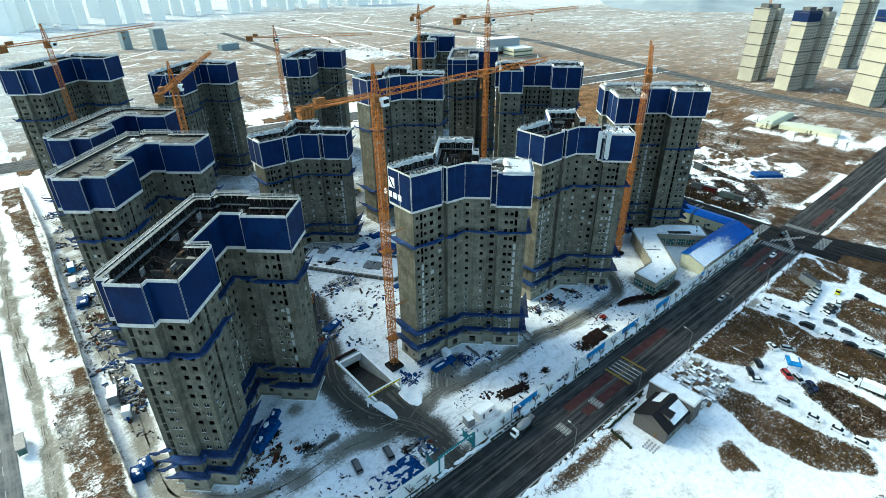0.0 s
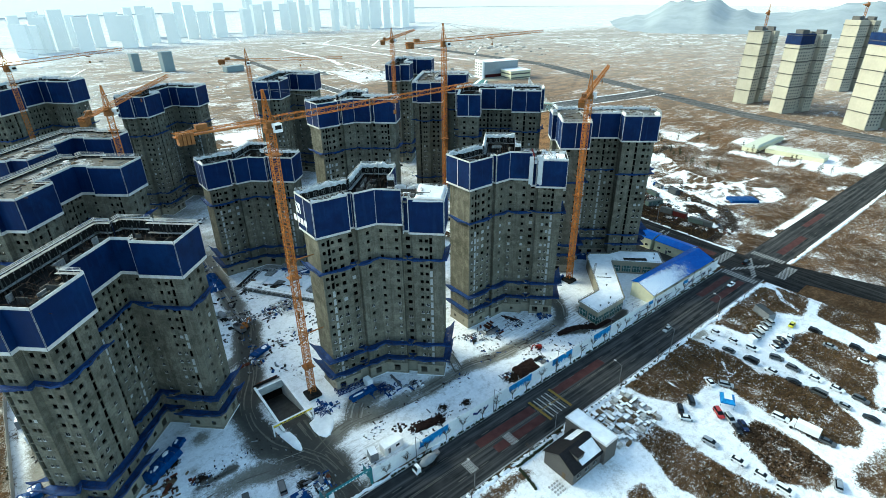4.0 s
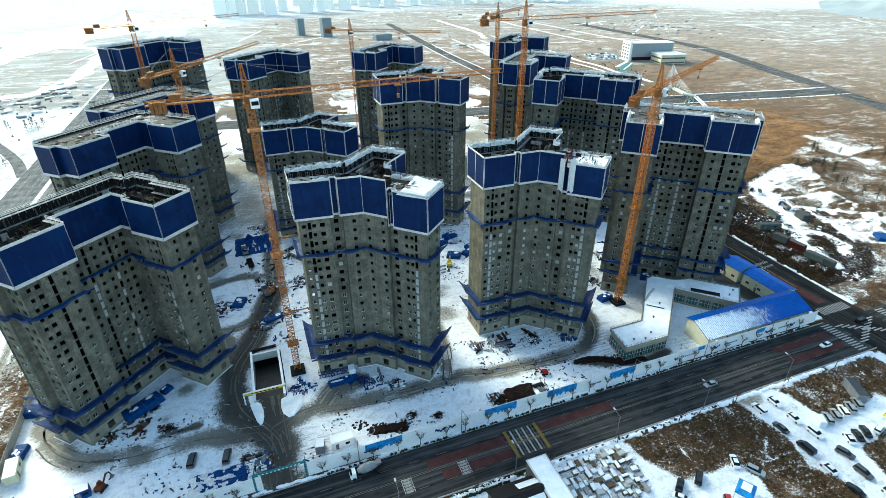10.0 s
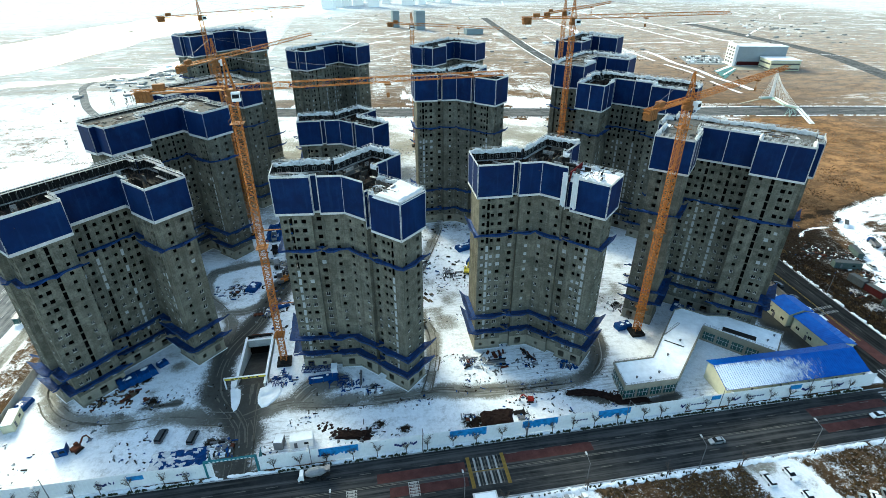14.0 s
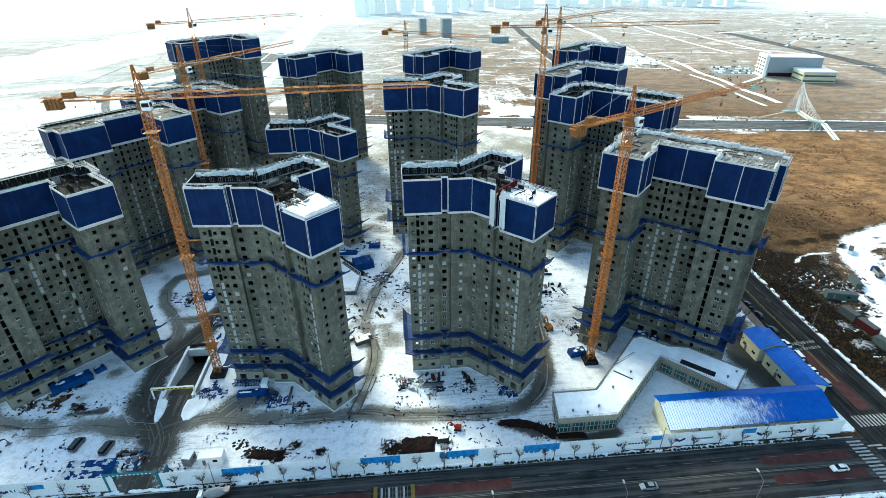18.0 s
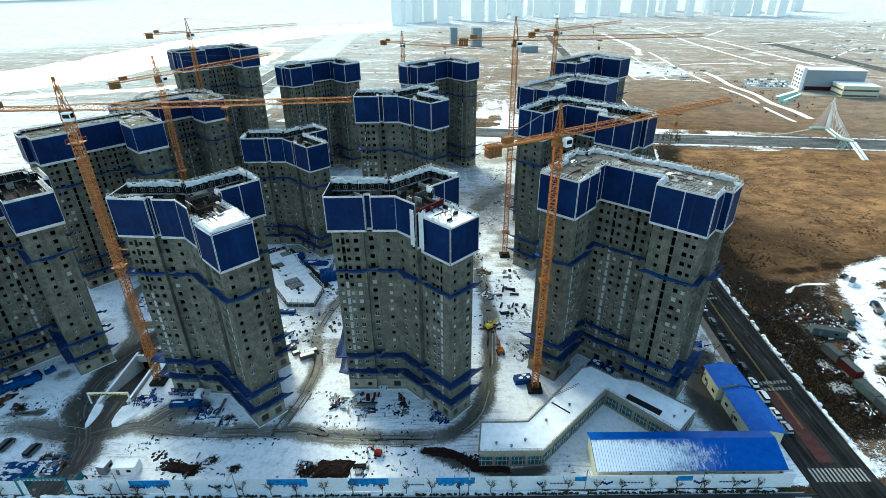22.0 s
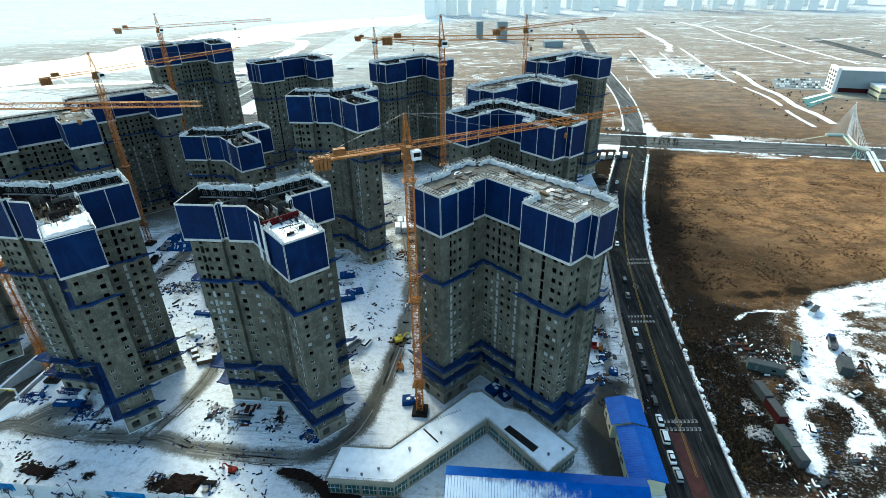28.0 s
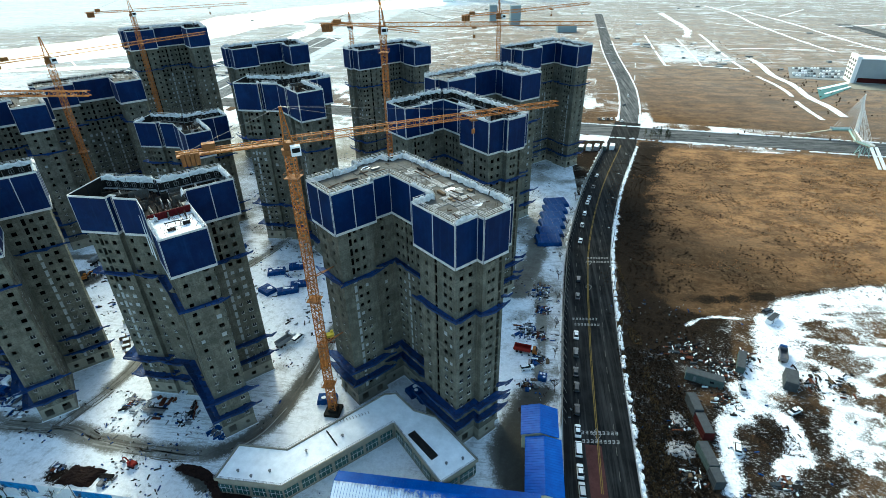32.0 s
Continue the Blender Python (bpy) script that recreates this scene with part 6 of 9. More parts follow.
def gable_shed(x0, y0, x1, y1, eave, ridge, label, along_x=True, wall=None, ridge_at=0.5, back=None, snow=None):
    """A sheet-roofed site building with seams, windows and a door."""
    root = thing("site_office", label, "site office", pose(x0, y0, 0))
    w, d, back = x1 - x0, y1 - y0, eave if back is None else back

    def at(u, v, z):
        return (u, v, z) if along_x else (v, u, z)

    L, S = (w, d) if along_x else (d, w)
    g = Geo()
    prof = [(0, 0), (S, 0), (S, back - 0.1), (S * ridge_at, ridge - 0.12), (0, eave - 0.1)]
    for u in (0.15, L - 0.15):
        n = len(g.v)
        g.v += [at(u, min(max(v, 0.15), S - 0.15), z) for v, z in prof]
        g.f.append((n, n + 1, n + 2, n + 3, n + 4))
    g.quad(at(0.15, 0.15, 0), at(L - 0.15, 0.15, 0), at(L - 0.15, 0.15, eave), at(0.15, 0.15, eave))
    g.quad(at(0.15, S - 0.15, 0), at(L - 0.15, S - 0.15, 0), at(L - 0.15, S - 0.15, back), at(0.15, S - 0.15, back))
    part("wall", g, wall or CREAM, root, "cream sheet walls")
    for v0, z0, v1, z1 in ((-0.35, eave - 0.15, S * ridge_at, ridge), (S + 0.35, back - 0.15, S * ridge_at, ridge)):
        g = Geo()
        for o in (0.0, 0.12):
            q = [at(-0.4, v0, z0 + o), at(L + 0.4, v0, z0 + o), at(L + 0.4, v1, z1 + o), at(-0.4, v1, z1 + o)]
            g.quad(*q)
        g.quad(at(-0.4, v0, z0), at(L + 0.4, v0, z0), at(L + 0.4, v0, z0 + 0.12), at(-0.4, v0, z0 + 0.12))
        slope = part("roof_sheet", g, BLUE_ROOF, root, "bright blue sheet roof")
        n = int(L / 0.75)
        seam = Geo()
        for i in range(n + 1):
            u = -0.3 + i * (L + 0.6) / n
            seam.beam(at(u, v0, z0 + 0.14), at(u, v1, z1 + 0.14), 0.07, 0.09)
        part("roof_seams", seam, BLUE_ROOF, slope, kind="stuff")
        if snow and v0 < 0:
            s, lie, cols = Geo(), [], 60
            for i in range(cols + 1):
                for j in range(5):
                    u, b = -0.35 + (L + 0.7) * i / cols, j / 4
                    s.v.append(tuple(Vector(at(u, v0, z0 + 0.165)).lerp(Vector(at(u, v1, z1 + 0.165)), 0.97 * b)))
                    lie.append(max(0.0, min(1.0, 1.15 - 0.65 * (i / cols) / snow)) * (0.85 + 0.15 * math.sin(b * 3.14)) * (1.0 if b < 0.9 else 0.7))
                    if i and j:
                        s.f.append(((i - 1) * 5 + j - 1, i * 5 + j - 1, i * 5 + j, (i - 1) * 5 + j))
            me = s.mesh("roof_snow", THIN_SNOW)
            me.attributes.new("lie", "FLOAT", "POINT").data.foreach_set("value", lie)
            part("roof_snow", me, None, slope, "thin snow melting off the roof", kind="stuff")
    n = int(L / 4.5)
    for i in range(n):
        u = (i + 0.5) * L / n
        win = part("window", Geo().box(*at(u, 0.12, 1.6), *((1.5, 0.06) if along_x else (0.06, 1.5)), 1.0), GLASS_DARK, root)
        part("frame_bar", Geo().box(*at(u, 0.08, 1.6), *((0.06, 0.06) if along_x else (0.06, 0.06)), 1.0).box(*at(u, 0.06, 1.52), *((1.7, 0.1) if along_x else (0.1, 1.7)), 0.08), FRAME_WHITE, win)
        if i % 2:
            part("vent", Geo().box(*at(u + 1.4, 0.0, 3.2), 0.6, 0.3, 0.4), STEEL, root)
    part("door", Geo().box(*at(L * 0.5 + 1.6, 0.1, 0), *((1.0, 0.08) if along_x else (0.08, 1.0)), 2.1), STEEL, root)
    return root


gable_shed(209.8, 74.3, 259.2, 84.9, 4.7, 7.7, "long cream site office with snowy blue sheet roof", ridge_at=0.72, back=6.8, snow=0.56)
gable_shed(256.2, 85.6, 265.2, 102.6, 5.4, 6.5, "two-storey cream site office with blue sheet roof", along_x=False)
gable_shed(255.0, 103.6, 264.6, 113.2, 5.8, 7.1, "small cream site office with blue sheet roof", along_x=False)


def shops():
    """Angled low commercial building under snow, with a glazed ground floor."""
    poly = [(180.1, 89.9), (178.8, 79.2), (196.6, 79.3), (219.7, 102.0), (235.3, 85.1), (244.0, 93.4), (231.2, 106.0), (224.5, 107.6), (218.0, 113.4), (214.4, 112.5), (193.7, 90.1)]
    if area(poly) < 0:
        poly = poly[::-1]
    root = thing("shop_building", "low angled concrete shop building under snow", "shop building")
    part("wall", Geo().prism(inset(poly, 0.5), -0.2, 5.5), PALE_CONC, root, "pale concrete walls")
    part("roof", Geo().prism(poly, 5.5, 6.0), PALE_CONC, root)
    part("roof_snow", Geo().prism(inset(poly, 0.45), 6.0, 6.16), SNOW, root, "smooth snow on the flat roof")
    k = len(poly)
    for i in range(k):
        a, b = Vector(poly[i]), Vector(poly[(i + 1) % k])
        d = (b - a)
        t, n = math.degrees(math.atan2(d.y, d.x)), Vector((d.y, -d.x)).normalized()
        m = (a + b) / 2 - n * 0.15
        part("parapet", Geo().box(m.x, m.y, 6.0, d.length, 0.28, 0.42, t), PALE_CONC, root)
        g = Geo()
        for j in range(int(d.length / 2) + 1):
            p = a + d.normalized() * min(d.length, j * 2.0) - n * 0.2
            g.beam((p.x, p.y, 6.4), (p.x, p.y, 7.2), 0.05)
        u, v = a - n * 0.2, b - n * 0.2
        g.beam((u.x, u.y, 7.2), (v.x, v.y, 7.2), 0.05).beam((u.x, u.y, 6.8), (v.x, v.y, 6.8), 0.04)
        part("roof_rail", g, STEEL, root)
        if n.y < 0.3 and d.length > 5:
            c = int(d.length / 4.4)
            for j in range(c):
                p = a + d * ((j + 0.5) / c) - n * 0.42
                bay = part("shop_window", Geo().box(p.x, p.y, 0.9, d.length / c - 0.9, 0.16, 2.9, t), GREEN_GLASS, root, "greenish shop glazing")
                f = Geo()
                q = p + n * 0.1
                for s in (-0.33, 0, 0.33):
                    w = q + d.normalized() * (s * (d.length / c - 0.9))
                    f.box(w.x, w.y, 0.9, 0.08, 0.1, 2.9, t)
                f.box(q.x, q.y, 2.6, d.length / c - 0.9, 0.1, 0.08, t)
                part("mullion", f, FRAME_WHITE, bay)
    for x, y in ((184, 82), (188, 81), (192, 83), (199, 90), (207, 96), (240, 93), (236, 91)):
        part("roof_vent", Geo().rod((x, y, 6.1), (x, y, 6.7), 0.25).rod((x, y, 6.7), (x, y, 6.85), 0.4), STEEL, root)
    g = Geo()
    for i in range(12):
        x, y = 203.0 + i * 0.77, 100.4 + i * 0.45
        g.beam((x, y, 6.2), (x + 0.6, y - 0.9, 6.5), 0.16)
    part("louvre", g, STEEL, root, "row of dark roof louvres")
    part("roof_slot", Geo().box(204.2, 95.1, 6.15, 6.2, 0.35, 0.2, -44), DARK_FORM, root)
    part("roof_slot", Geo().box(229.0, 96.0, 6.15, 10.4, 2.2, 0.25, -43), DARK_FORM, root, "long dark roof light")


shops()


RAMP_WHITE = simple("pale_ramp_wall", (0.46, 0.46, 0.44), 0.85, 0, 0.25, 0.5, 0.2, 0.2)


def ramp():
    root = thing("basement_ramp", "open concrete car ramp into the basement", "ramp", kind="structure")
    g = Geo()
    g.quad((60.9, 104.5, -0.06), (69.5, 104.5, -0.06), (69.5, 129, -6.5), (60.9, 129, -6.5))
    part("ramp_floor", g, simple("dark_ramp_concrete", (0.045, 0.044, 0.041), 0.5, 0, 0.5, 0.5), root)
    for x in (60.7, 69.7):
        part("ramp_wall", Geo().box(x, 116.8, -6.6, 0.45, 24.6, 7.6), RAMP_WHITE, root, "pale retaining wall")
        part("wall_snow", Geo().box(x, 116.8, 1.0, 0.75, 24.4, 0.14), SNOW, root)
    part("end_wall", Geo().box(65.2, 127.4, -2.0, 8.5, 0.4, 2.9), RAMP_WHITE, root, "pale lintel over the basement entrance")
    part("wall_snow", Geo().box(65.2, 127.4, 0.92, 9.4, 0.7, 0.14), SNOW, root)
    # space beyond the lintel coloured dark to paint its shade
    part("entrance_roof", Geo().box(65.2, 131.0, -2.4, 9.0, 7.0, 0.3), DARK_FORM, root)
    part("entrance_floor", Geo().box(65.2, 131.9, -6.9, 9.0, 6.0, 0.3), DARK_FORM, root)
    part("entrance_wall", Geo().box(65.2, 134.6, -6.6, 9.0, 0.3, 4.2), VOID, root, "back of the basement entrance painted black for shade")
    sign = part("height_beam", Geo().box(64.2, 105.0, 3.6, 12.6, 0.35, 0.75), YELLOW, root, "yellow height-limit beam")
    part("beam_frame", Geo().box(64.2, 105.02, 4.37, 12.8, 0.5, 0.12).box(57.9, 105.0, 0, 0.35, 0.35, 4.4).box(70.5, 105.0, 0, 0.35, 0.35, 4.4), WHITE_PAINT, sign)
    for i in range(7):
        part("sign_bar", Geo().box(60.4 + i * 1.25, 104.8, 3.8, 0.8, 0.04, 0.35), DARK_FORM, sign)
    r = random.Random(9)
    for tip in (((58.6, 108.5), (59.0, 104.5), (59.8, 100.4), (60.6, 97.0), (61.6, 95.0), (62.5, 95.6), (62.9, 98.0), (62.8, 101.0), (62.4, 104.0), (60.4, 106.0), (60.3, 108.5)),
                ((68.2, 103.8), (67.9, 100.0), (68.4, 97.2), (69.8, 95.0), (71.4, 95.2), (73.4, 97.6), (75.0, 100.2), (75.2, 103.2), (74.2, 105.6), (70.1, 106.2), (70.1, 104.4))):
        tip = list(tip) if area(list(tip)) > 0 else list(tip)[::-1]
        g, k = Geo(), len(tip)
        for d, z in ((0.0, -0.14), (0.25, 0.16), (0.9, 0.34)):
            ring = inset(tip, d) if d else tip
            g.v += [(px + r.uniform(-0.12, 0.12), py + r.uniform(-0.12, 0.12), z + r.uniform(-0.05, 0.05)) for px, py in ring]
        g.f += [(q * k + e, q * k + (e + 1) % k, (q + 1) * k + (e + 1) % k, (q + 1) * k + e) for q in range(2) for e in range(k)]
        g.f.append(tuple(2 * k + e for e in range(k)))
        solo("snow_island", g, SNOW, "snow heaped beside the ramp mouth", "snow", kind="stuff")


ramp()


def deck():
    """Low basement deck under snow, ringed by scaffolding, between the towers."""
    poly = [(80.5, 196), (93, 206), (119, 170), (117.5, 158), (106, 158.5)]
    if area(poly) < 0:
        poly = poly[::-1]
    root = thing("basement_deck", "snow-covered low concrete deck ringed by scaffolding", "building deck")
    part("slab", Geo().prism(poly, -0.2, 1.5), SLAB, root)
    part("snow_cover", Geo().prism(inset(poly, 0.6), 1.5, 1.62), SNOW, root)
    r = random.Random(2)
    u, v = Vector((26, -36)).normalized(), Vector((36, 26)).normalized()
    for i in range(8):
        for j in range(2):
            p = Vector((87.5, 196.5)) + u * (i * 4.3 + 1.5) + v * (j * 7.0 + 1.0)
            if i < 6 or j == 0:
                part("snowy_form", Geo().box(p.x, p.y, 1.6, 3.6, r.uniform(4.2, 6.2), r.uniform(0.25, 0.8), -54.2, 0.96), SNOW if r.random() < 0.7 else BAY_MIX, root)
    for k, (x0, y0, x1, y1) in enumerate(((80, 200, 92, 210), (94, 208, 120, 173))):
        d = Vector((x1 - x0, y1 - y0))
        part("trench", Geo().beam((x0, y0, 0.0), (x1, y1, 0.0), 3.0, 0.3), DARK_FORM, root, "dark open trench")
    for i in range(22):
        t = r.random()
        x, y = 84 + t * 28 + r.uniform(-3, 3), 197 - t * 32 + r.uniform(-3, 3)
        part("upstand", Geo().box(x, y, 1.6, r.uniform(0.8, 3), 0.8, 0.5, -52), r.choice((STEEL, WOOD, DARK_FORM)), root)
    for i in range(len(poly)):
        a, b = Vector(poly[i]), Vector(poly[(i + 1) % len(poly)])
        d = b - a
        for j in range(max(1, int(d.length / 2.4))):
            p, q = a + d.normalized() * (j * 2.4), a + d.normalized() * min(d.length, j * 2.4 + 2.4)
            g = Geo()
            for z in (1.5, 3.2):
                g.beam((p.x, p.y, z), (q.x, q.y, z), 0.1)
            g.beam((p.x, p.y, 0), (p.x, p.y, 3.6), 0.1).beam((p.x, p.y, 0.2), (q.x, q.y, 3.2), 0.08)
            part("scaffold_bay", g, WHITE_TRIM, root)


deck()


# ---------------------------------------------------------------- site clutter
def cabin(x, y, turn, sx, sy, sz, material, label, name="site_cabin", snowy=True):
    root = thing(name, label, "site cabin", pose(x, y, 0, 0, 0, turn))
    n = int(sx / 0.3)
    edge = [(-sx / 2 + sx * i / n, -sy / 2 - (0.04 if i % 2 else 0)) for i in range(n + 1)]
    body = Geo().prism(edge + [(-u, -v) for u, v in edge], -0.15, sz + 0.12)
    part("body", body, material, root)
    part("roof_snow" if snowy else "roof_sheet", Geo().box(0, 0, sz + 0.12, sx - 0.1, sy - 0.1, 0.12, 0, 0.98), SNOW if snowy else ROOF_GREY, root)
    part("door", Geo().box(-sx * 0.25, -sy / 2 - 0.05, 0.15, 0.85, 0.06, 1.95), STEEL, root)
    part("window", Geo().box(sx * 0.2, -sy / 2 - 0.05, 1.1, 1.2, 0.06, 0.8), GLASS_DARK, root)
    return root


ROOF_GREY = simple("dull_grey_roof", (0.055, 0.060, 0.064), 0.7, 0, 0.3, 0.8)
GREY_BOX = simple("grey_container_paint", (0.20, 0.21, 0.22), 0.6, 0, 0.25, 0.8)
GREEN_BOX = simple("green_grey_container", (0.065, 0.090, 0.086), 0.6, 0, 0.3, 0.8)
for x, y, t, sx, sy, sz, m, lab in (
    (76.8, 79.8, 80, 3.0, 2.4, 2.6, GREY_BOX, "small grey container cabin behind the hoarding"),
    (82.9, 79.6, 2, 6.4, 3.0, 2.6, WHITE_PAINT, "white container cabin behind the hoarding"),
    (17.6, 87.2, 12, 3.2, 2.4, 2.5, TARP_BLUE, "small blue cabin with a snowy roof"),
    (-1.2, 101, 98, 7, 3.0, 2.6, CREAM, "cream container cabin by the west fence"),
    (-1.0, 160.9, 80, 6.2, 3.0, 2.7, GREY_BOX, "grey container cabin by the west fence"),
    (0.6, 150.2, 75, 3.0, 2.4, 2.5, WHITE_PAINT, "small white cabin by the west fence"),
    (91.6, 107.0, 90, 3.0, 2.0, 2.6, WHITE_PAINT, "small white cabin at the tower foot"),
    (1.0, 247, 85, 6.0, 2.6, 2.6, WHITE_PAINT, "white container cabin by the west fence"),
    (2.5, 262, 85, 6.0, 2.6, 2.6, HOARD_BLUE, "blue container cabin by the west fence"),
):
    cabin(x, y, t, sx, sy, sz, m, lab)
for i in range(10):
    cabin(172 + (i % 5) * 3.4, 233 + (i // 5) * 7.2, 100, 6.4, 2.6, 2.6, WHITE_PAINT if i != 2 else GREY_BOX, "white container cabin in the back yard")
for i in range(5):
    cabin(292 + i * 5.2, 352 + i * 1.0, 75, 6.4, 3.0, 2.6, (GREEN_BOX, WHITE_PAINT, GREY_BOX)[i % 3], "container cabin behind the side road fence")


def bus_shelter(x, y, turn):
    root = thing("bus_shelter", "glazed bus shelter with grey roof on snowy pavement", "bus shelter", pose(x, y, 0, 0, 0, turn))
    part("roof", Geo().box(0, 0, 2.55, 7.4, 2.6, 0.18, 0, 0.97), GREY_BOX, root)
    part("roof_rib", Geo().comb(0, 0, 2.73, 2.4, 12, 0.6, 0.06, 90), STEEL, root)
    for u in (-3.3, 0, 3.3):
        for v in (-0.95, 0.95):
            part("post", Geo().beam((u, v, -0.2), (u, v, 2.6), 0.1), STEEL, root)
    part("back_pane", Geo().box(0, -1.0, 0.3, 6.6, 0.04, 2.1), GREEN_GLASS, root)
    for u in (-3.35, 3.35):
        part("side_pane", Geo().box(u, 0, 0.3, 0.04, 1.8, 2.1), GREEN_GLASS, root)
    part("bench", Geo().box(0, -0.6, 0.42, 4.0, 0.4, 0.07).box(-1.7, -0.6, 0, 0.08, 0.35, 0.42).box(1.7, -0.6, 0, 0.08, 0.35, 0.42), WOOD, root)


bus_shelter(-25.2, 156, 90)


def tarped_stack(x, y, sx, sy, sz, turn, seed, material=None, snow=True):
    """A stack of material under a tied-down tarpaulin."""
    r = random.Random(seed)
    root = thing("covered_stack", "stack of building material under blue tarpaulin", "material stack", pose(x, y, 0, 0, 0, turn), "covered stacks")
    g, nx, ny = Geo(), max(3, int(sx / 0.9)), 4
    for i in range(nx + 1):
        for j in range(ny + 1):
            e = j in (0, ny) or i in (0, nx)
            g.v.append((-sx / 2 + sx * i / nx, -sy / 2 + sy * j / ny, sz * r.uniform(0.86, 1.05) if not e else sz * 0.85))
    ring = [i * (ny + 1) for i in range(nx + 1)] + [nx * (ny + 1) + j for j in range(1, ny + 1)] + [i * (ny + 1) + ny for i in range(nx - 1, -1, -1)] + list(range(ny - 1, 0, -1))
    for i in range(nx):
        for j in range(ny):
            a = i * (ny + 1) + j
            g.f.append((a, a + ny + 1, a + ny + 2, a + 1))
    base = len(g.v)
    for q in ring:
        vx, vy, vz = g.v[q]
        g.v.append((vx * r.uniform(1.02, 1.12), vy * r.uniform(1.03, 1.2), -0.05))
    for i in range(len(ring)):
        j = (i + 1) % len(ring)
        g.f.append((ring[i], base + i, base + j, ring[j]))
    part("tarpaulin", g, material or TARP_BLUE, root, "creased blue tarpaulin")
    for k in range(max(1, int(sx / 3))):
        u = -sx / 2 + (k + 0.5) * sx / max(1, int(sx / 3))
        part("strap", Geo().beam((u, -sy * 0.55, 0.1), (u, -sy * 0.45, sz * 0.98), 0.06).beam((u, -sy * 0.45, sz * 1.02), (u, sy * 0.45, sz * 1.02), 0.06), STEEL, root)
    if snow:
        for k in range(3):
            part("snow_patch", Geo().lump(r.uniform(-sx, sx) * 0.32, r.uniform(-sy, sy) * 0.25, sz * 0.95, r.uniform(0.8, sx * 0.4), sy * 0.4, 0.14, r), SNOW, root)
    return root


STACKS = [(58, 163, 6, 4, 1.4, 70), (107, 154.2, 7, 2.2, 1.0, 0), (150, 181, 7, 4, 1.8, 20), (157, 186, 6, 4, 1.8, 20), (160.5, 168, 8, 3.4, 1.9, 25), (152, 167.5, 6, 4.5, 1.7, -30), (163.5, 173, 7, 3.2, 1.7, 22),
          (28.6, 114.4, 11, 3.8, 2.4, 36), (34.6, 120.4, 3, 2.2, 1.6, 45), (99, 199, 9, 5, 1.6, 20), (-2.5, 124.4, 4, 3, 2.4, 80), (-1.6, 108, 4.5, 2.8, 1.8, 80), (0, 126.2, 3, 4, 2, 0),
          (196, 113.5, 5.5, 3, 2.0, 10), (222.4, 121, 6, 4, 1.5, 45), (226, 118.4, 5, 3, 1.2, 45), (88, 104.4, 9, 2.2, 1.3, 4), (70, 148, 7, 3, 1.0, 20), (124, 199, 5, 4, 2.0, 0), (261.5, 131.5, 3, 2.6, 1.4, 80), (1.5, 228, 7, 4, 2.2, 80)]
for i, (x, y, sx, sy, sz, t) in enumerate(STACKS):
    tarped_stack(x, y, sx, sy, sz, t, 100 + i)
for i in range(6):
    k = i / 8
    tarped_stack(266.2 + k * 8.6, 222 + i * 8.4, 11.0, 8.3, 2.0, 8 + k * 10, 140 + i, snow=False)


def crumpled_sheet(x0, y0, x1, y1, seed, high=0.9, bare=-0.06, label="crumpled blue tarpaulin half buried in snow"):
    """A blue sheet spread over low stock, half buried in snow."""
    g, nx, ny = Geo(), 34, 16
    for i in range(nx + 1):
        for j in range(ny + 1):
            x, y = x0 + (x1 - x0) * i / nx, y0 + (y1 - y0) * j / ny
            e = min(i, nx - i, 2 * j, 2 * (ny - j)) / 5
            h = high * min(1, e) * (0.55 + 0.9 * noise.noise(Vector((x * 0.35, y * 0.5, seed)))) + 0.22 * noise.noise(Vector((x * 1.3, y * 1.3, seed)))
            g.v.append((x + 0.5 * noise.noise(Vector((y, 0, x * 0.2))), y + 0.7 * noise.noise(Vector((x * 0.5, 3, 0))), max(h, -0.02) - 0.05))
    for i in range(nx):
        for j in range(ny):
            a = i * (ny + 1) + j
            g.f.append((a, a + ny + 1, a + ny + 2, a + 1))
    me = g.mesh("covered_stack", TARP_BLUE, TARP_WHITE)
    for p in me.polygons:
        q = p.center
        p.material_index = int(noise.noise(Vector((q.x * 0.55, q.y * 0.8, seed + 5))) > (bare if high > 2 else 0.34 - 0.55 * (x1 - q.x) / (x1 - x0)))
    solo("covered_stack", me, None, label, "material stack", group="covered stacks")


crumpled_sheet(42.5, 75.6, 57.4, 83.0, 3, 1.3)
crumpled_sheet(57.5, 203, 75.5, 221, 8, 3.6, 0.42, "large blue tarpaulin draped over a tall stack")


def pallet_stack(x, y, turn, sx, sy, layers, material, label):
    """Boards or blocks stacked on bearers, under a little snow."""
    root = thing("pallet_stack", label, "material stack", pose(x, y, 0, 0, 0, turn), "pallet stacks")
    for i in range(layers):
        part("board_layer", Geo().box(0.05 * (i % 2), 0.04 * (i % 3), i * 0.4 - 0.05, sx * (1 - 0.02 * (i % 2)), sy, 0.36), material, root)
    part("snow_cap", Geo().box(0, 0, layers * 0.4 - 0.08, sx * 0.9, sy * 0.9, 0.12, 0, 0.85), SNOW, root)


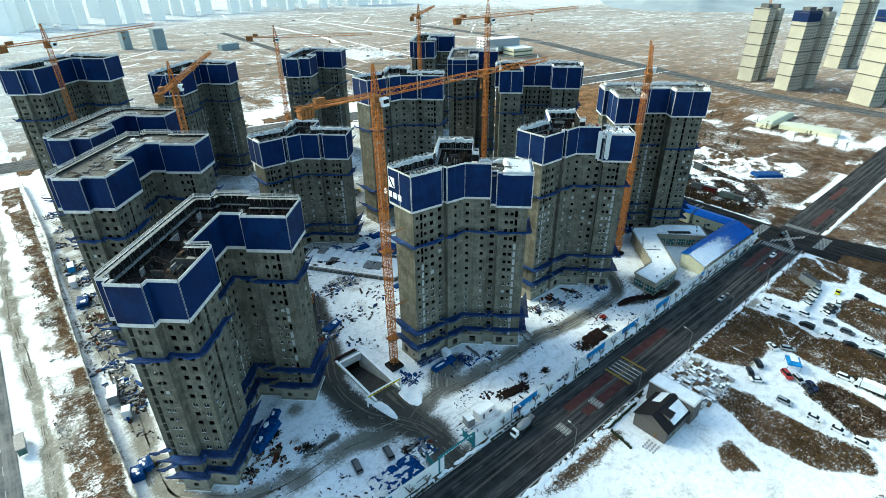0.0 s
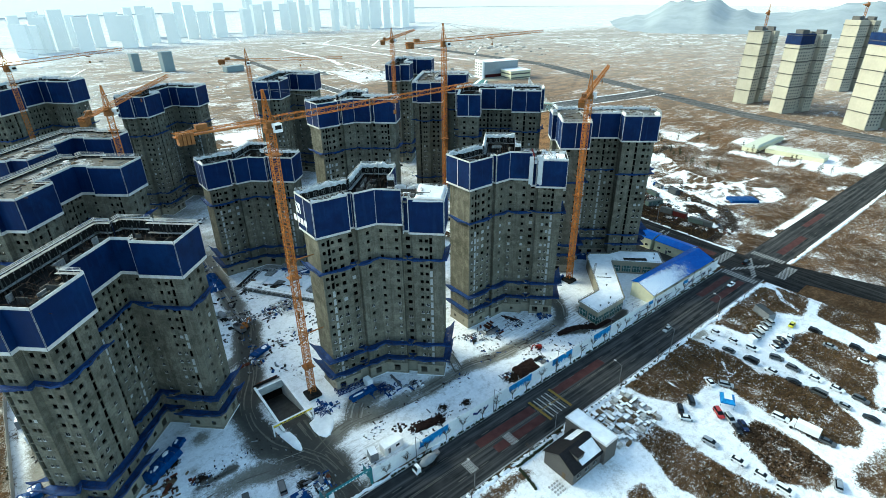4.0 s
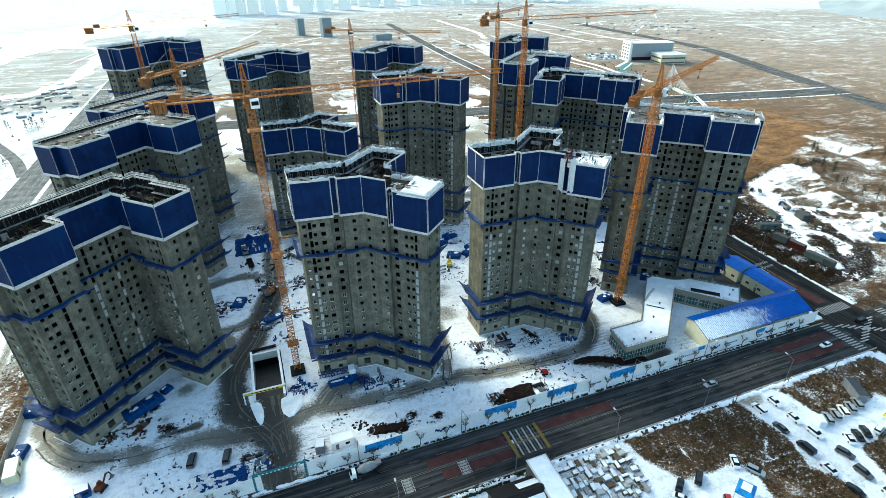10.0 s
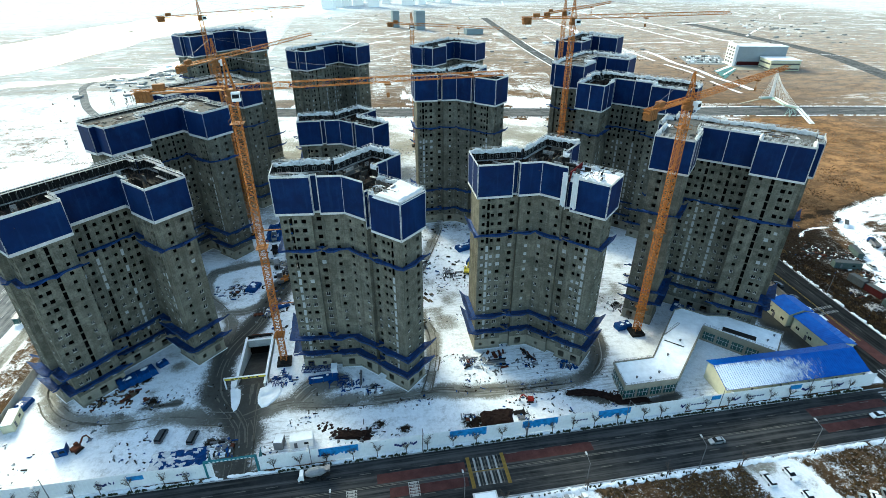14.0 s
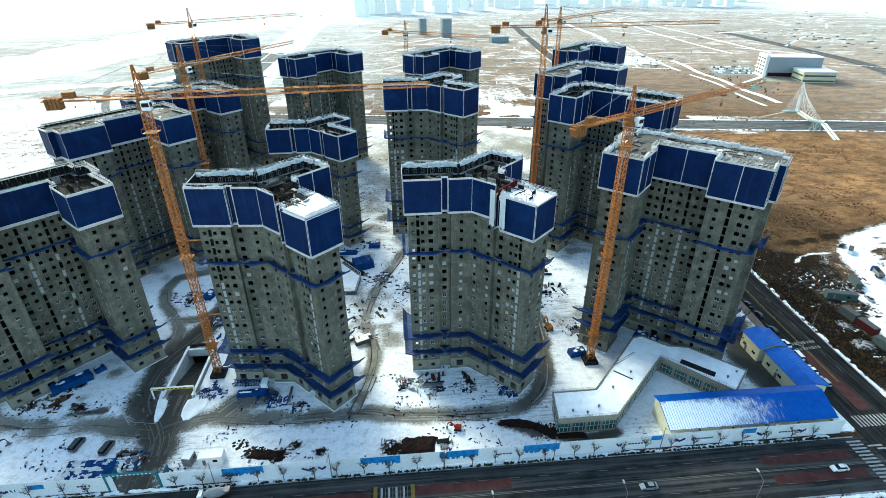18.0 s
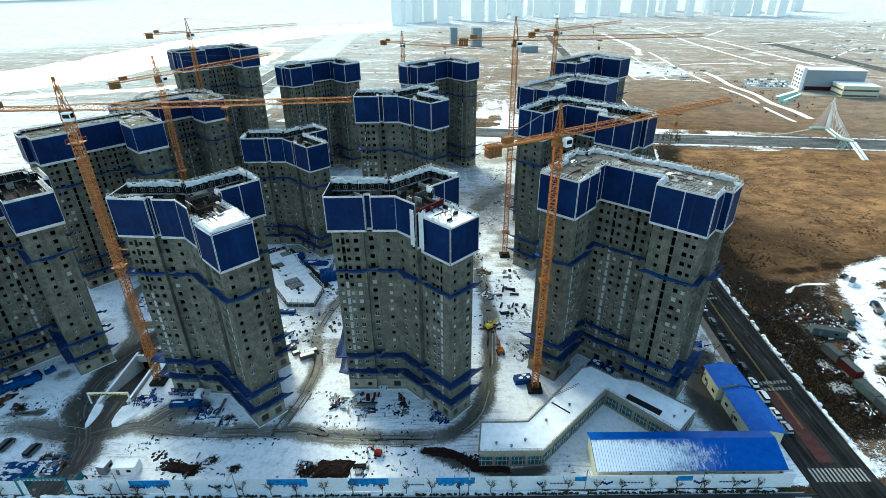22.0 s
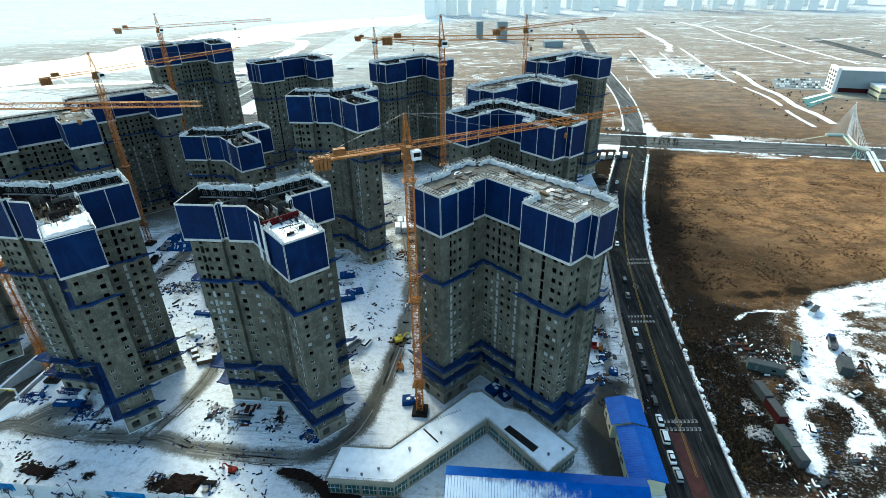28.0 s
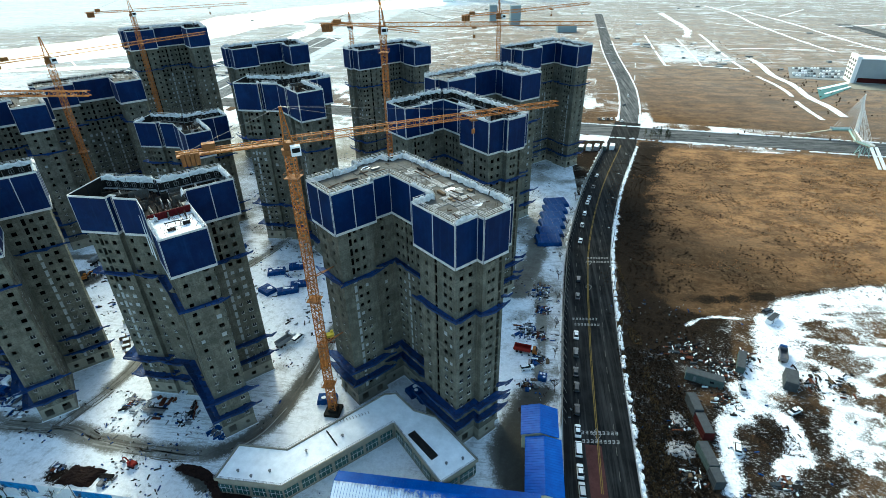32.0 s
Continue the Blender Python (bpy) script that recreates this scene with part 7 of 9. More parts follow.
for x, y, t, sx, sy, n, m, lab in ((113.0, 132.4, 35, 2.2, 1.8, 4, WOOD, "brown pallet stack beside the tower"), (115.6, 130.8, 35, 2.2, 1.8, 4, WOOD, "brown pallet stack beside the tower"), (117.2, 128.4, 35, 2.6, 1.6, 3, WOOD, "brown pallet stack beside the tower"), (121.6, 126.6, 25, 5.4, 2.0, 4, WOOD, "long brown board stack beside the track"), (122.4, 129.2, 25, 4.6, 1.6, 3, WOOD, "long brown board stack beside the track"),
                                   (107.6, 141.6, 30, 2.0, 1.7, 4, CREAM, "pale insulation blocks stacked on snow"), (109.9, 140.6, 30, 2.0, 1.7, 4, CREAM, "pale insulation blocks stacked on snow"), (108.7, 143.4, 30, 1.8, 1.6, 3, CREAM, "pale insulation blocks stacked on snow"), (112.0, 139.8, 30, 2.0, 1.7, 4, WHITE_PAINT, "white wrapped blocks stacked on snow"), (45.5, 123.6, 20, 4.6, 2.4, 4, TARP_BLUE, "blue wrapped stack at the tower foot")):
    pallet_stack(x, y, t, sx, sy, n, m, lab)


def pile(x, y, spread, n, seed, label, mats, long=(1.0, 5.0), group="loose building material"):
    """Loose timber, pipes, forms and crates lying about."""
    r = random.Random(seed)
    root = thing("material_pile", label, "building material", pose(x, y, 0), group)
    scrap, ids = Geo(), []
    for i in range(n * 4):
        u, v = r.gauss(0, spread * 0.5), r.gauss(0, spread * 0.45)
        scrap.box(u, v, -0.1, r.uniform(0.3, 2.2), r.uniform(0.08, 0.5), r.uniform(0.15, 0.5), r.choice((0, 90, 0, 90, 45)) + r.uniform(-7, 7))
        ids += [r.randrange(5)] * 6
    me = scrap.mesh("scrap", *(mats * 3)[:4], SNOW)
    me.polygons.foreach_set("material_index", ids)
    part("scrap", me, None, root, kind="stuff")
    for i in range(int(n * 0.72)):
        u, v = r.gauss(0, spread * 0.45), r.gauss(0, spread * 0.4)
        t, L, m = r.choice((0, 90, 0, 90, 45)) + r.uniform(-6, 6), r.uniform(*long) * 0.72, r.choice(mats)
        k = r.random()
        if k < 0.5:
            g, name = Geo().comb(u, v, -0.05, L, r.randint(2, 6), 0.22, r.uniform(0.2, 0.55), t), "form_panel"
        elif k < 0.8:
            g, name = Geo().box(u, v, -0.05, r.uniform(0.6, 1.5), r.uniform(0.5, 1.1), r.uniform(0.3, 1.0), t), "crate"
        else:
            g, name = Geo().lump(u, v, -0.1, L * 0.5, L * 0.35, r.uniform(0.2, 0.6), r, t), "mound"
        part(name, g, m, root)
    for i in range(max(2, n // 7)):
        part("snow_patch", Geo().lump(r.gauss(0, spread * 0.4), r.gauss(0, spread * 0.35), -0.05, r.uniform(0.8, 2), r.uniform(0.5, 1.4), r.uniform(0.3, 0.7), r), SNOW, root)


MIX = (STEEL, GREY_BOX, DARK_FORM, TARP_BLUE, RUST, WHITE_PAINT, GREY_BOX)
for i, (x, y, s, n, lab) in enumerate((
    (135.8, 104.5, 3.2, 20, "jumbled crates, forms and steel on snow"), (144.0, 102.5, 5, 16, "jumbled crates, forms and steel on snow"), (156, 101.6, 4, 12, "steel bars and forms heaped on snow"), (169, 97.6, 3, 12, "steel bars and blue forms heaped on snow"),
    (95.4, 100.6, 4, 14, "blue steel forms stacked on snow"), (104, 97.2, 3, 7, "steel rails lying on snow"), (75, 107.5, 3.5, 14, "blue drums and forms beside the ramp"), (51.6, 162, 6, 26, "forms and crates heaped on a snow island"), (199, 126, 4, 12, "dark steel forms beside the crane"), (93, 174, 5, 10, "steel skips and forms on snow"),
    (187, 143, 3.5, 10, "timber and forms around an excavator"), (190, 164, 4, 10, "reinforcing bars laid out on snow"), (188, 184, 4, 12, "stacked timber in the yard"),
    (139.5, 160, 5, 16, "dark steel props stacked on snow"), (128, 169, 5, 16, "dark steel props stacked on snow"), (72, 173, 6, 26, "parked plant and dark formwork on snow"), (84, 170, 5, 16, "formwork and props on snow"), (66, 144, 4, 10, "pipes and pallets beside the track"),
    (28, 108, 5, 12, "pallets and timber under the tower"), (20.3, 104.8, 3, 6, "timber offcuts on snow"), (2, 178, 6, 22, "paving blocks and pallets by the fence"), (2.5, 196, 6, 24, "paving blocks and pallets by the fence"), (3, 212, 6, 20, "timber and steel by the fence"), (1.8, 168, 4, 12, "white insulation blocks on snow"),
    (100, 81, 5, 6, "dark brushwood and soil on snow"), (131, 80.6, 2, 6, "wooden pallets beside a soil pit"), (147.4, 78.6, 2.2, 6, "scrap steel under snow"), (60.5, 81.5, 4, 18, "rusty steel frames by the gate"), (256.8, 154, 5, 20, "bundled pipes on snow"), (262, 178, 5, 16, "steel forms by the fence"),
    (150, 225, 9, 7, "forms and steel in the back yard"), (165, 250, 10, 8, "forms and steel in the back yard"), (205, 262, 8, 6, "forms and steel in the back yard"), (110, 260, 10, 7, "forms and steel in the back yard"), (90, 290, 10, 6, "forms and steel in the back yard"), (70, 228, 7, 18, "forms and steel beside the track"), (216, 142, 5, 14, "forms and props behind the tower"), (180, 206, 6, 14, "timber stacks in the back yard"))):
    pile(x, y, s, n, 300 + i, lab, (WOOD, WOOD, RUST, DARK_FORM) if "brown" in lab or "timber" in lab else ((DARK_FORM, STEEL, GREY_BOX) if "black" in lab or "dark" in lab else ((TARP_BLUE, TARP_BLUE, STEEL) if "blue" in lab else MIX)))
def laid_rows(x, y, turn, rows, cols, seed, label, mats):
    """Form panels and bundles set down in rows."""
    r = random.Random(seed)
    root = thing("form_panel_stack", label, "building material", pose(x, y, 0, 0, 0, turn), "loose building material")
    for i in range(rows):
        for j in range(cols):
            if r.random() < 0.78:
                L = r.uniform(1.0, 3.6)
                part("form_panel", Geo().comb(j * 1.7 - cols * 0.85 + r.uniform(-0.6, 0.6), i * 4.2 - rows * 2.1 + r.uniform(-1.3, 1.3), -0.1, L, r.randint(2, 5), 0.24, r.uniform(0.35, 0.9), r.choice((90, 90, 90, 0, 60)) + r.uniform(-10, 10)), r.choice(mats), root)


def frame_rows(x, y, turn, rows, cols, label):
    """Steel wall forms standing on edge in close rows."""
    root = thing("form_frame_row", label, "building material", pose(x, y, 0, 0, 0, turn), "loose building material")
    r = random.Random(int(x * 3 + y))
    for i in range(rows):
        for j in range(cols):
            u, v, h, lean = (j - cols / 2 + 0.5) * 1.0 + r.uniform(-0.12, 0.12), i * 1.5, r.uniform(0.9, 1.5), r.uniform(-0.1, 0.25)
            g = Geo()
            for z in (0.05, h):
                g.beam((u - 0.45, v + lean * z, z), (u + 0.45, v + lean * z, z), 0.14)
            for k in (-0.42, 0.0, 0.42):
                g.beam((u + k, v, 0), (u + k, v + lean * h, h), 0.14)
            part("form_frame", g, FORM_BLUE, root)


def beam_stack(x, y, turn, n, L, label, mats):
    """Long steel beams and boards laid side by side on bearers."""
    root = thing("beam_stack", label, "building material", pose(x, y, 0, 0, 0, turn), "loose building material")
    r = random.Random(int(x + y * 3))
    for i in range(2):
        part("bearer", Geo().box((i - 0.5) * L * 0.6, 0, -0.1, 0.2, n * 0.4, 0.25), WOOD, root)
    for i in range(n):
        part("beam", Geo().box(r.uniform(-0.5, 0.5), (i - n / 2) * 0.42, 0.15, L * r.uniform(0.8, 1.0), 0.28, r.uniform(0.2, 0.55)), r.choice(mats), root)


FORM_BLUE = simple("navy_form_steel", (0.008, 0.026, 0.110), 0.6, 0, 0.5, 1.5)
frame_rows(86, 108.2, -3, 3, 10, "navy steel wall forms standing in rows on snow")
frame_rows(73.6, 103.4, 12, 3, 3, "sky-blue steel crates stacked beside the ramp")
frame_rows(94.4, 100.6, 0, 3, 4, "navy steel wall forms set down in a cross")
beam_stack(145.2, 103.0, 2, 5, 6.5, "grey steel beams laid on snow", (STEEL, GREY_BOX, DARK_FORM))
beam_stack(156.6, 104.6, 112, 3, 8.0, "long dark-blue steel girder and beams on snow", (FORM_BLUE, DARK_FORM, RUST))
beam_stack(99.8, 102.6, 88, 2, 8.0, "dark steel rails laid out on snow", (DARK_FORM, STEEL))
beam_stack(65.2, 130.6, 0, 3, 8.6, "rusty reinforcing steel behind the ramp", (RUST, RUST, DARK_FORM))
laid_rows(147.0, 109.4, 0, 1, 4, 31, "dark red steel forms stacked at the tower foot", (RUST, DARK_FORM, FORM_BLUE))
laid_rows(198.5, 157, 4, 2, 6, 1, "black formwork panels laid in rows on snow", (DARK_FORM, DARK_FORM, STEEL))
laid_rows(199, 169, -6, 2, 5, 2, "black formwork panels laid in rows on snow", (DARK_FORM, DARK_FORM, GREY_BOX))
laid_rows(200.5, 184, 8, 2, 4, 3, "steel forms stacked in rows on snow", (STEEL, DARK_FORM, GREY_BOX))
laid_rows(72, 184, 2, 3, 3, 4, "grey steel forms stacked in rows beside the track", (STEEL, GREY_BOX, DARK_FORM))
laid_rows(128, 146, 25, 2, 3, 5, "timber bundles stacked in rows on snow", (WOOD, WOOD, DARK_FORM))
def soil_bed(pts, high, seed, label):
    """A low flat-topped bank of tipped earth with a crumbled edge."""
    ring = [Vector(q) for q in pts]
    mid, g, n = sum(ring, Vector((0, 0))) / len(ring), Geo(), 12
    edge = [a.lerp(b, j / 9) for a, b in zip(ring, ring[1:] + ring[:1]) for j in range(9)]
    k = len(edge)
    for i in range(n + 1):
        for p in edge:
            q = mid.lerp(p, i / n)
            q = q + Vector((noise.noise(Vector((q.x * 0.9, q.y * 0.9, seed))), noise.noise(Vector((q.x * 0.9, q.y * 0.9, seed + 4))))) * 0.7 * i / n
            g.v.append((q.x, q.y, high * min(1.0, (n - i) / 3) * (0.75 + 0.5 * noise.noise(Vector((q.x * 0.5, q.y * 0.5, seed)))) + 0.3 * noise.noise(Vector((q.x * 1.7, q.y * 1.7, seed + 1))) * (i < n) - 0.1 * (i == n)))
            if i:
                o = len(g.v) - 1
                a = (o // k) * k + (o + 1) % k
                g.f.append((o - k, o, a, a - k))
    solo("soil_bank", g, EARTH, label, "soil", group="soil heaps")


EARTH = simple("red_brown_earth", (0.017, 0.0095, 0.0075), 0.95, 0, 0.6, 0.9, 0.1, 0.8)
soil_bed([(134, 76.4), (143.6, 76.6), (145, 82.2), (135, 82.4)], 1.0, 2, "low bank of dark red-brown earth on snow")
soil_bed([(92, 79.6), (101.6, 77.6), (102.4, 80.6), (93.4, 82.6)], 0.8, 5, "low bank of dark earth and brushwood on snow")
soil_bed([(163, 84.4), (172, 82.6), (178, 78.2), (188, 77.4), (187.6, 79.6), (179, 81.6), (171, 86.4), (164, 86.6)], 0.35, 7, "spread dark earth beside the shops")
SOIL = simple("turned_soil", (0.022, 0.013, 0.010), 0.95, 0, 0.5, 1.5, 0.2, 0.6)
for i, (x, y, sx, sy, h) in enumerate(((89, 84.6, 4.2, 2.6, 1.4), (94, 81.4, 5.5, 3.4, 0.8), (100, 79.6, 5, 2.6, 0.7), (178, 82, 7, 3, 0.5), (21, 106.4, 2.6, 2.2, 1.3), (258.5, 117, 7, 5, 1.0))):
    r = random.Random(i)
    g = Geo()
    for j in range(int(sx * sy * 2.2)):
        k = math.sqrt(r.random()) * 0.6
        a = r.uniform(0, 6.28)
        w = r.uniform(0.5, 1.5)
        g.lump(x + sx * k * math.cos(a), y + sy * k * math.sin(a), -0.2, w, w * r.uniform(0.6, 1), (0.20 + 0.16 * h * (0.7 - k) * r.uniform(0.2, 1)), r, r.uniform(0, 90))
    solo("soil_heap", g, SOIL, "heap of dark turned soil on snow", "soil", group="soil heaps")


def debris(x0, y0, x1, y1, n, seed, label, big=1.0):
    """Small scraps, offcuts and clods strewn over the snow."""
    r, g = random.Random(seed), Geo()
    for i in range(n):
        x, y = r.uniform(x0, x1), r.uniform(y0, y1)
        if noise.noise(Vector((x * 0.09, y * 0.09, seed))) > 0.06:
            L = big * r.uniform(0.2, 0.9) * (2.2 if r.random() < 0.12 else 1)
            g.box(x, y, -0.1, L, big * r.uniform(0.1, 0.4), 0.1 + big * r.uniform(0.04, 0.2), r.uniform(0, 180))
    me = g.mesh("debris", DARK_FORM, GREY_BOX, SOIL, STEEL, TARP_BLUE)
    me.polygons.foreach_set("material_index", [(i // 6) * 7 % 13 % 5 for i in range(len(me.polygons))])
    solo("debris", me, None, label, "debris", kind="stuff")


debris(0, 75, 60, 108, 450, 1, "scraps and clods strewn over site snow")
debris(72, 75, 205, 92, 750, 2, "scraps and clods strewn over site snow")
debris(60, 126, 205, 215, 2200, 3, "scraps and clods strewn over site snow")
debris(0, 120, 8, 330, 450, 4, "scraps and clods strewn along the fence")
debris(0, 118, 8, 340, 1500, 14, "pallets, blocks and offcuts stored along the fence", 2.2)
debris(58, 132, 122, 205, 700, 15, "forms and pallets set down between towers", 2.0)
debris(128, 140, 200, 205, 260, 16, "forms and pallets set down between towers", 2.0)
debris(100, 215, 270, 330, 3200, 5, "scraps and clods strewn over site snow")
debris(252, 112, 270, 260, 350, 6, "scraps and clods strewn by the side fence")
debris(286, 90, 345, 180, 700, 7, "scraps and clods strewn over the dark lot")
debris(84, 90, 182, 112, 450, 8, "scraps and clods strewn over site snow")


# ---------------------------------------------------------------- vehicles
WHEEL = Geo().rod((0, -0.11, 0), (0, 0.11, 0), 0.33, 0.33, 12).rod((0, -0.125, 0), (0, 0.125, 0), 0.19, 0.19, 10).mesh("wheel", RUBBER, STEEL)
for p in WHEEL.polygons[14:]:
    p.material_index = 1
LAMP = simple("clear_lamp_glass", (0.55, 0.56, 0.55), 0.2, 0, 0.1, 3, 0.5)
TAIL = simple("red_lamp_glass", (0.30, 0.01, 0.01), 0.25, 0, 0.1, 3, 0.5)
PAINTS = {
    "white": simple("white_car_paint", (0.70, 0.71, 0.72), 0.3, 0, 0.04, 0.6, 0.5),
    "silver": simple("silver_car_paint", (0.34, 0.36, 0.37), 0.3, 0.5, 0.06, 0.6, 0.5),
    "black": simple("black_car_paint", (0.012, 0.013, 0.015), 0.2, 0, 0.1, 0.6, 0.5),
    "grey": simple("grey_car_paint", (0.075, 0.08, 0.085), 0.3, 0.3, 0.08, 0.6, 0.5),
    "navy": simple("navy_car_paint", (0.012, 0.022, 0.07), 0.25, 0.2, 0.08, 0.6, 0.5),
    "red": simple("red_car_paint", (0.30, 0.018, 0.015), 0.3, 0, 0.08, 0.6, 0.5),
    "yellow": simple("yellow_car_paint", (0.62, 0.56, 0.03), 0.35, 0, 0.08, 0.6, 0.5),
}


def skin(sections):
    """A closed body through cross-sections (x, half-width, z low, z high, top half-width)."""
    g = Geo()
    for x, w, z0, z1, t in sections:
        g.v += [(x, -w, z0), (x, -w, (z0 + z1) / 2), (x, -t, z1), (x, t, z1), (x, w, (z0 + z1) / 2), (x, w, z0)]
    n = len(sections)
    for i in range(n - 1):
        for j in range(6):
            a, b = i * 6 + j, i * 6 + (j + 1) % 6
            g.f.append((a, b, b + 6, a + 6))
    g.f += [tuple(range(5, -1, -1)), tuple(range((n - 1) * 6, n * 6))]
    return g


SHAPES = {
    "saloon": (4.6, [(-2.3, .78, .35, .80, .70), (-2.1, .88, .28, .95, .80), (-1.2, .90, .25, .98, .84), (0.9, .90, .25, .96, .84), (2.0, .86, .27, .82, .74), (2.3, .72, .38, .68, .62)], [(-1.75, .78, .92, .97, .76), (-1.0, .78, .9, 1.40, .60), (0.2, .78, .9, 1.44, .60), (1.1, .80, .9, .98, .78)]),
    "wagon": (4.7, [(-2.35, .80, .40, .95, .74), (-2.2, .90, .32, 1.08, .84), (0.9, .92, .28, 1.05, .86), (2.05, .88, .30, .95, .78), (2.35, .76, .42, .78, .66)], [(-2.2, .82, 1.02, 1.10, .80), (-1.95, .82, 1.0, 1.64, .66), (0.3, .82, 1.0, 1.68, .66), (1.25, .82, 1.0, 1.06, .80)]),
    "van": (5.1, [(-2.5, .86, .40, 1.15, .84), (-2.4, .95, .32, 1.20, .92), (1.4, .95, .30, 1.20, .92), (2.3, .92, .32, 1.05, .84), (2.55, .80, .42, .85, .74)], [(-2.42, .90, 1.14, 1.22, .88), (-2.3, .90, 1.1, 1.92, .76), (1.0, .90, 1.1, 1.95, .76), (2.0, .88, 1.1, 1.14, .86)]),
}


def make_car(shape, paint):
    length, body, glass = SHAPES[shape]
    root = thing("car", f"{paint} {({'saloon': 'saloon car', 'wagon': 'estate car', 'van': 'people carrier'})[shape]} parked on snowy ground", "car", pose(0, 0, -60))
    part("body", skin(body), PAINTS[paint], root)
    part("glasshouse", skin(glass), GLASS_DARK, root, "dark glass all round")
    x0, w0, z0, h0, t0 = glass[1]
    x1, _, _, h1, _ = glass[2]
    part("roof", Geo().box((x0 + x1) / 2, 0, h1 - 0.02, x1 - x0 + 0.25, 2 * t0 - 0.02, 0.05, 0, 0.94), PAINTS[paint], root)
    for s in (-1, 1):
        for f in (-0.30, 0.31):
            part("wheel", WHEEL, None, root, at=pose(length * f, s * 0.80, 0.33))
        part("headlight", Geo().box(length / 2 - 0.16, s * 0.58, 0.60, 0.16, 0.32, 0.14), LAMP, root)
        part("tail_light", Geo().box(-length / 2 + 0.12, s * 0.62, 0.68, 0.16, 0.26, 0.16), TAIL, root)
    return root


CARS = {}


def car(shape, paint, x, y, turn, on="", z=0.0):
    m = pose(x, y, z, 0, 0, turn)
    if (shape, paint) not in CARS:
        CARS[shape, paint] = make_car(shape, paint)
        ob = CARS[shape, paint]
        ob.matrix_basis = m
    else:
        ob = copy_thing(CARS[shape, paint], m)
    kind = {"saloon": "saloon car", "wagon": "estate car", "van": "people carrier"}[shape]
    return tagged(ob, f"{paint} {kind} {on or 'parked on snowy ground'}", group="parked cars")


LANE = "parked along the snowy lane"
for shape, paint, x, y, t in (
    ("wagon", "white", 203.7, 47, 90), ("saloon", "grey", 203.4, 39.3, 92), ("van", "black", 203.6, 31.5, 90), ("saloon", "white", 203.2, 24.6, 89), ("saloon", "black", 203.3, 17.6, 91), ("van", "grey", 203.5, 10.3, 90), ("saloon", "silver", 203.2, 3.2, 90), ("saloon", "black", 203.3, -4.2, 90), ("wagon", "silver", 203.5, -11.5, 90),
    ("saloon", "white", 210.6, 47.5, -90), ("saloon", "white", 210.3, 40.6, -92), ("wagon", "white", 211.0, 34.4, -88), ("wagon", "grey", 212.0, 26.4, -70), ("wagon", "grey", 210.5, 20.4, -88), ("saloon", "white", 210.6, 13.6, -91), ("saloon", "white", 210.3, 7.2, -90), ("wagon", "grey", 210.4, 0.6, -90), ("saloon", "silver", 210.5, -7, -90),
    ("saloon", "white", 218.2, 29.6, 62), ("saloon", "black", 221.5, 29.4, 64), ("saloon", "black", 225, 29.6, 60), ("wagon", "white", 229.5, 28.8, 15), ("wagon", "silver", 219.5, 37.0, 62), ("wagon", "silver", 223, 37.2, 62), ("wagon", "white", 226.6, 37.4, 62), ("wagon", "silver", 230, 37.6, 62), ("wagon", "silver", 233.6, 38.0, 62),
    ("saloon", "yellow", 238.5, 31.4, 5), ("wagon", "black", 240.6, 24.0, -80), ("saloon", "silver", 234.2, 17.0, -84), ("wagon", "black", 240.4, 10.5, -86), ("wagon", "black", 240.2, 2.0, -88), ("saloon", "white", 233.8, 6.0, -88)):
    car(shape, paint, x, y, t, LANE)
for shape, paint, x, y, t in (
    ("wagon", "black", 168.4, 34.6, 40), ("saloon", "black", 162.2, 34.7, 38), ("wagon", "red", 169.6, 26.2, -128), ("wagon", "silver", 169.8, 22.8, -122), ("saloon", "black", 167.6, 19.6, -130), ("saloon", "navy", 170.2, 19.0, -130), ("saloon", "white", 181.4, 35.2, 60), ("wagon", "silver", 184.2, 31.0, -60), ("wagon", "silver", 156.2, 22.0, -84), ("saloon", "white", 155.8, 13.8, -86), ("saloon", "white", 155.9, 7.6, -88), ("wagon", "white", 155.7, 1.6, -88), ("wagon", "silver", 168.4, -6.5, 20), ("saloon", "grey", 182.6, 0.8, -84), ("wagon", "white", 182.4, 13.4, -84), ("saloon", "white", 160.0, 31.5, -50)):
    car(shape, paint, x, y, t, "parked on the snowy lot")
for shape, paint, x, y, t in (
    ("saloon", "white", 271.0, 111.0, 88), ("van", "white", 270.7, 104.6, 88), ("saloon", "white", 270.6, 97.6, 89), ("wagon", "silver", 270.6, 92.0, 90), ("wagon", "black", 271.4, 118.8, 87), ("saloon", "black", 272.2, 135.0, 86), ("wagon", "black", 272.0, 128.2, 86), ("saloon", "white", 273.8, 154.0, 86), ("wagon", "grey", 273.0, 144.5, 86), ("saloon", "grey", 276.2, 178, 84), ("wagon", "black", 277.4, 190, 83), ("saloon", "white", 281.0, 223.6, 80), ("saloon", "silver", 283.2, 239.6, 79), ("wagon", "white", 285.6, 252.8, 78), ("saloon", "white", 288.2, 266.4, 77), ("saloon", "white", 289.8, 272.8, 77), ("saloon", "grey", 293.5, 288, 76), ("saloon", "white", 297.3, 305.3, 75)):
    car(shape, paint, x, y, t, "parked on the asphalt side road", 0.02)
car("saloon", "silver", 198.0, 60.4, 180, "standing on the dark main road", 0.02)
car("saloon", "white", 251.0, 61.0, 180, "standing on the dark main road", 0.02)
car("van", "black", 276.5, 66.0, 0, "standing at the road junction", 0.05)
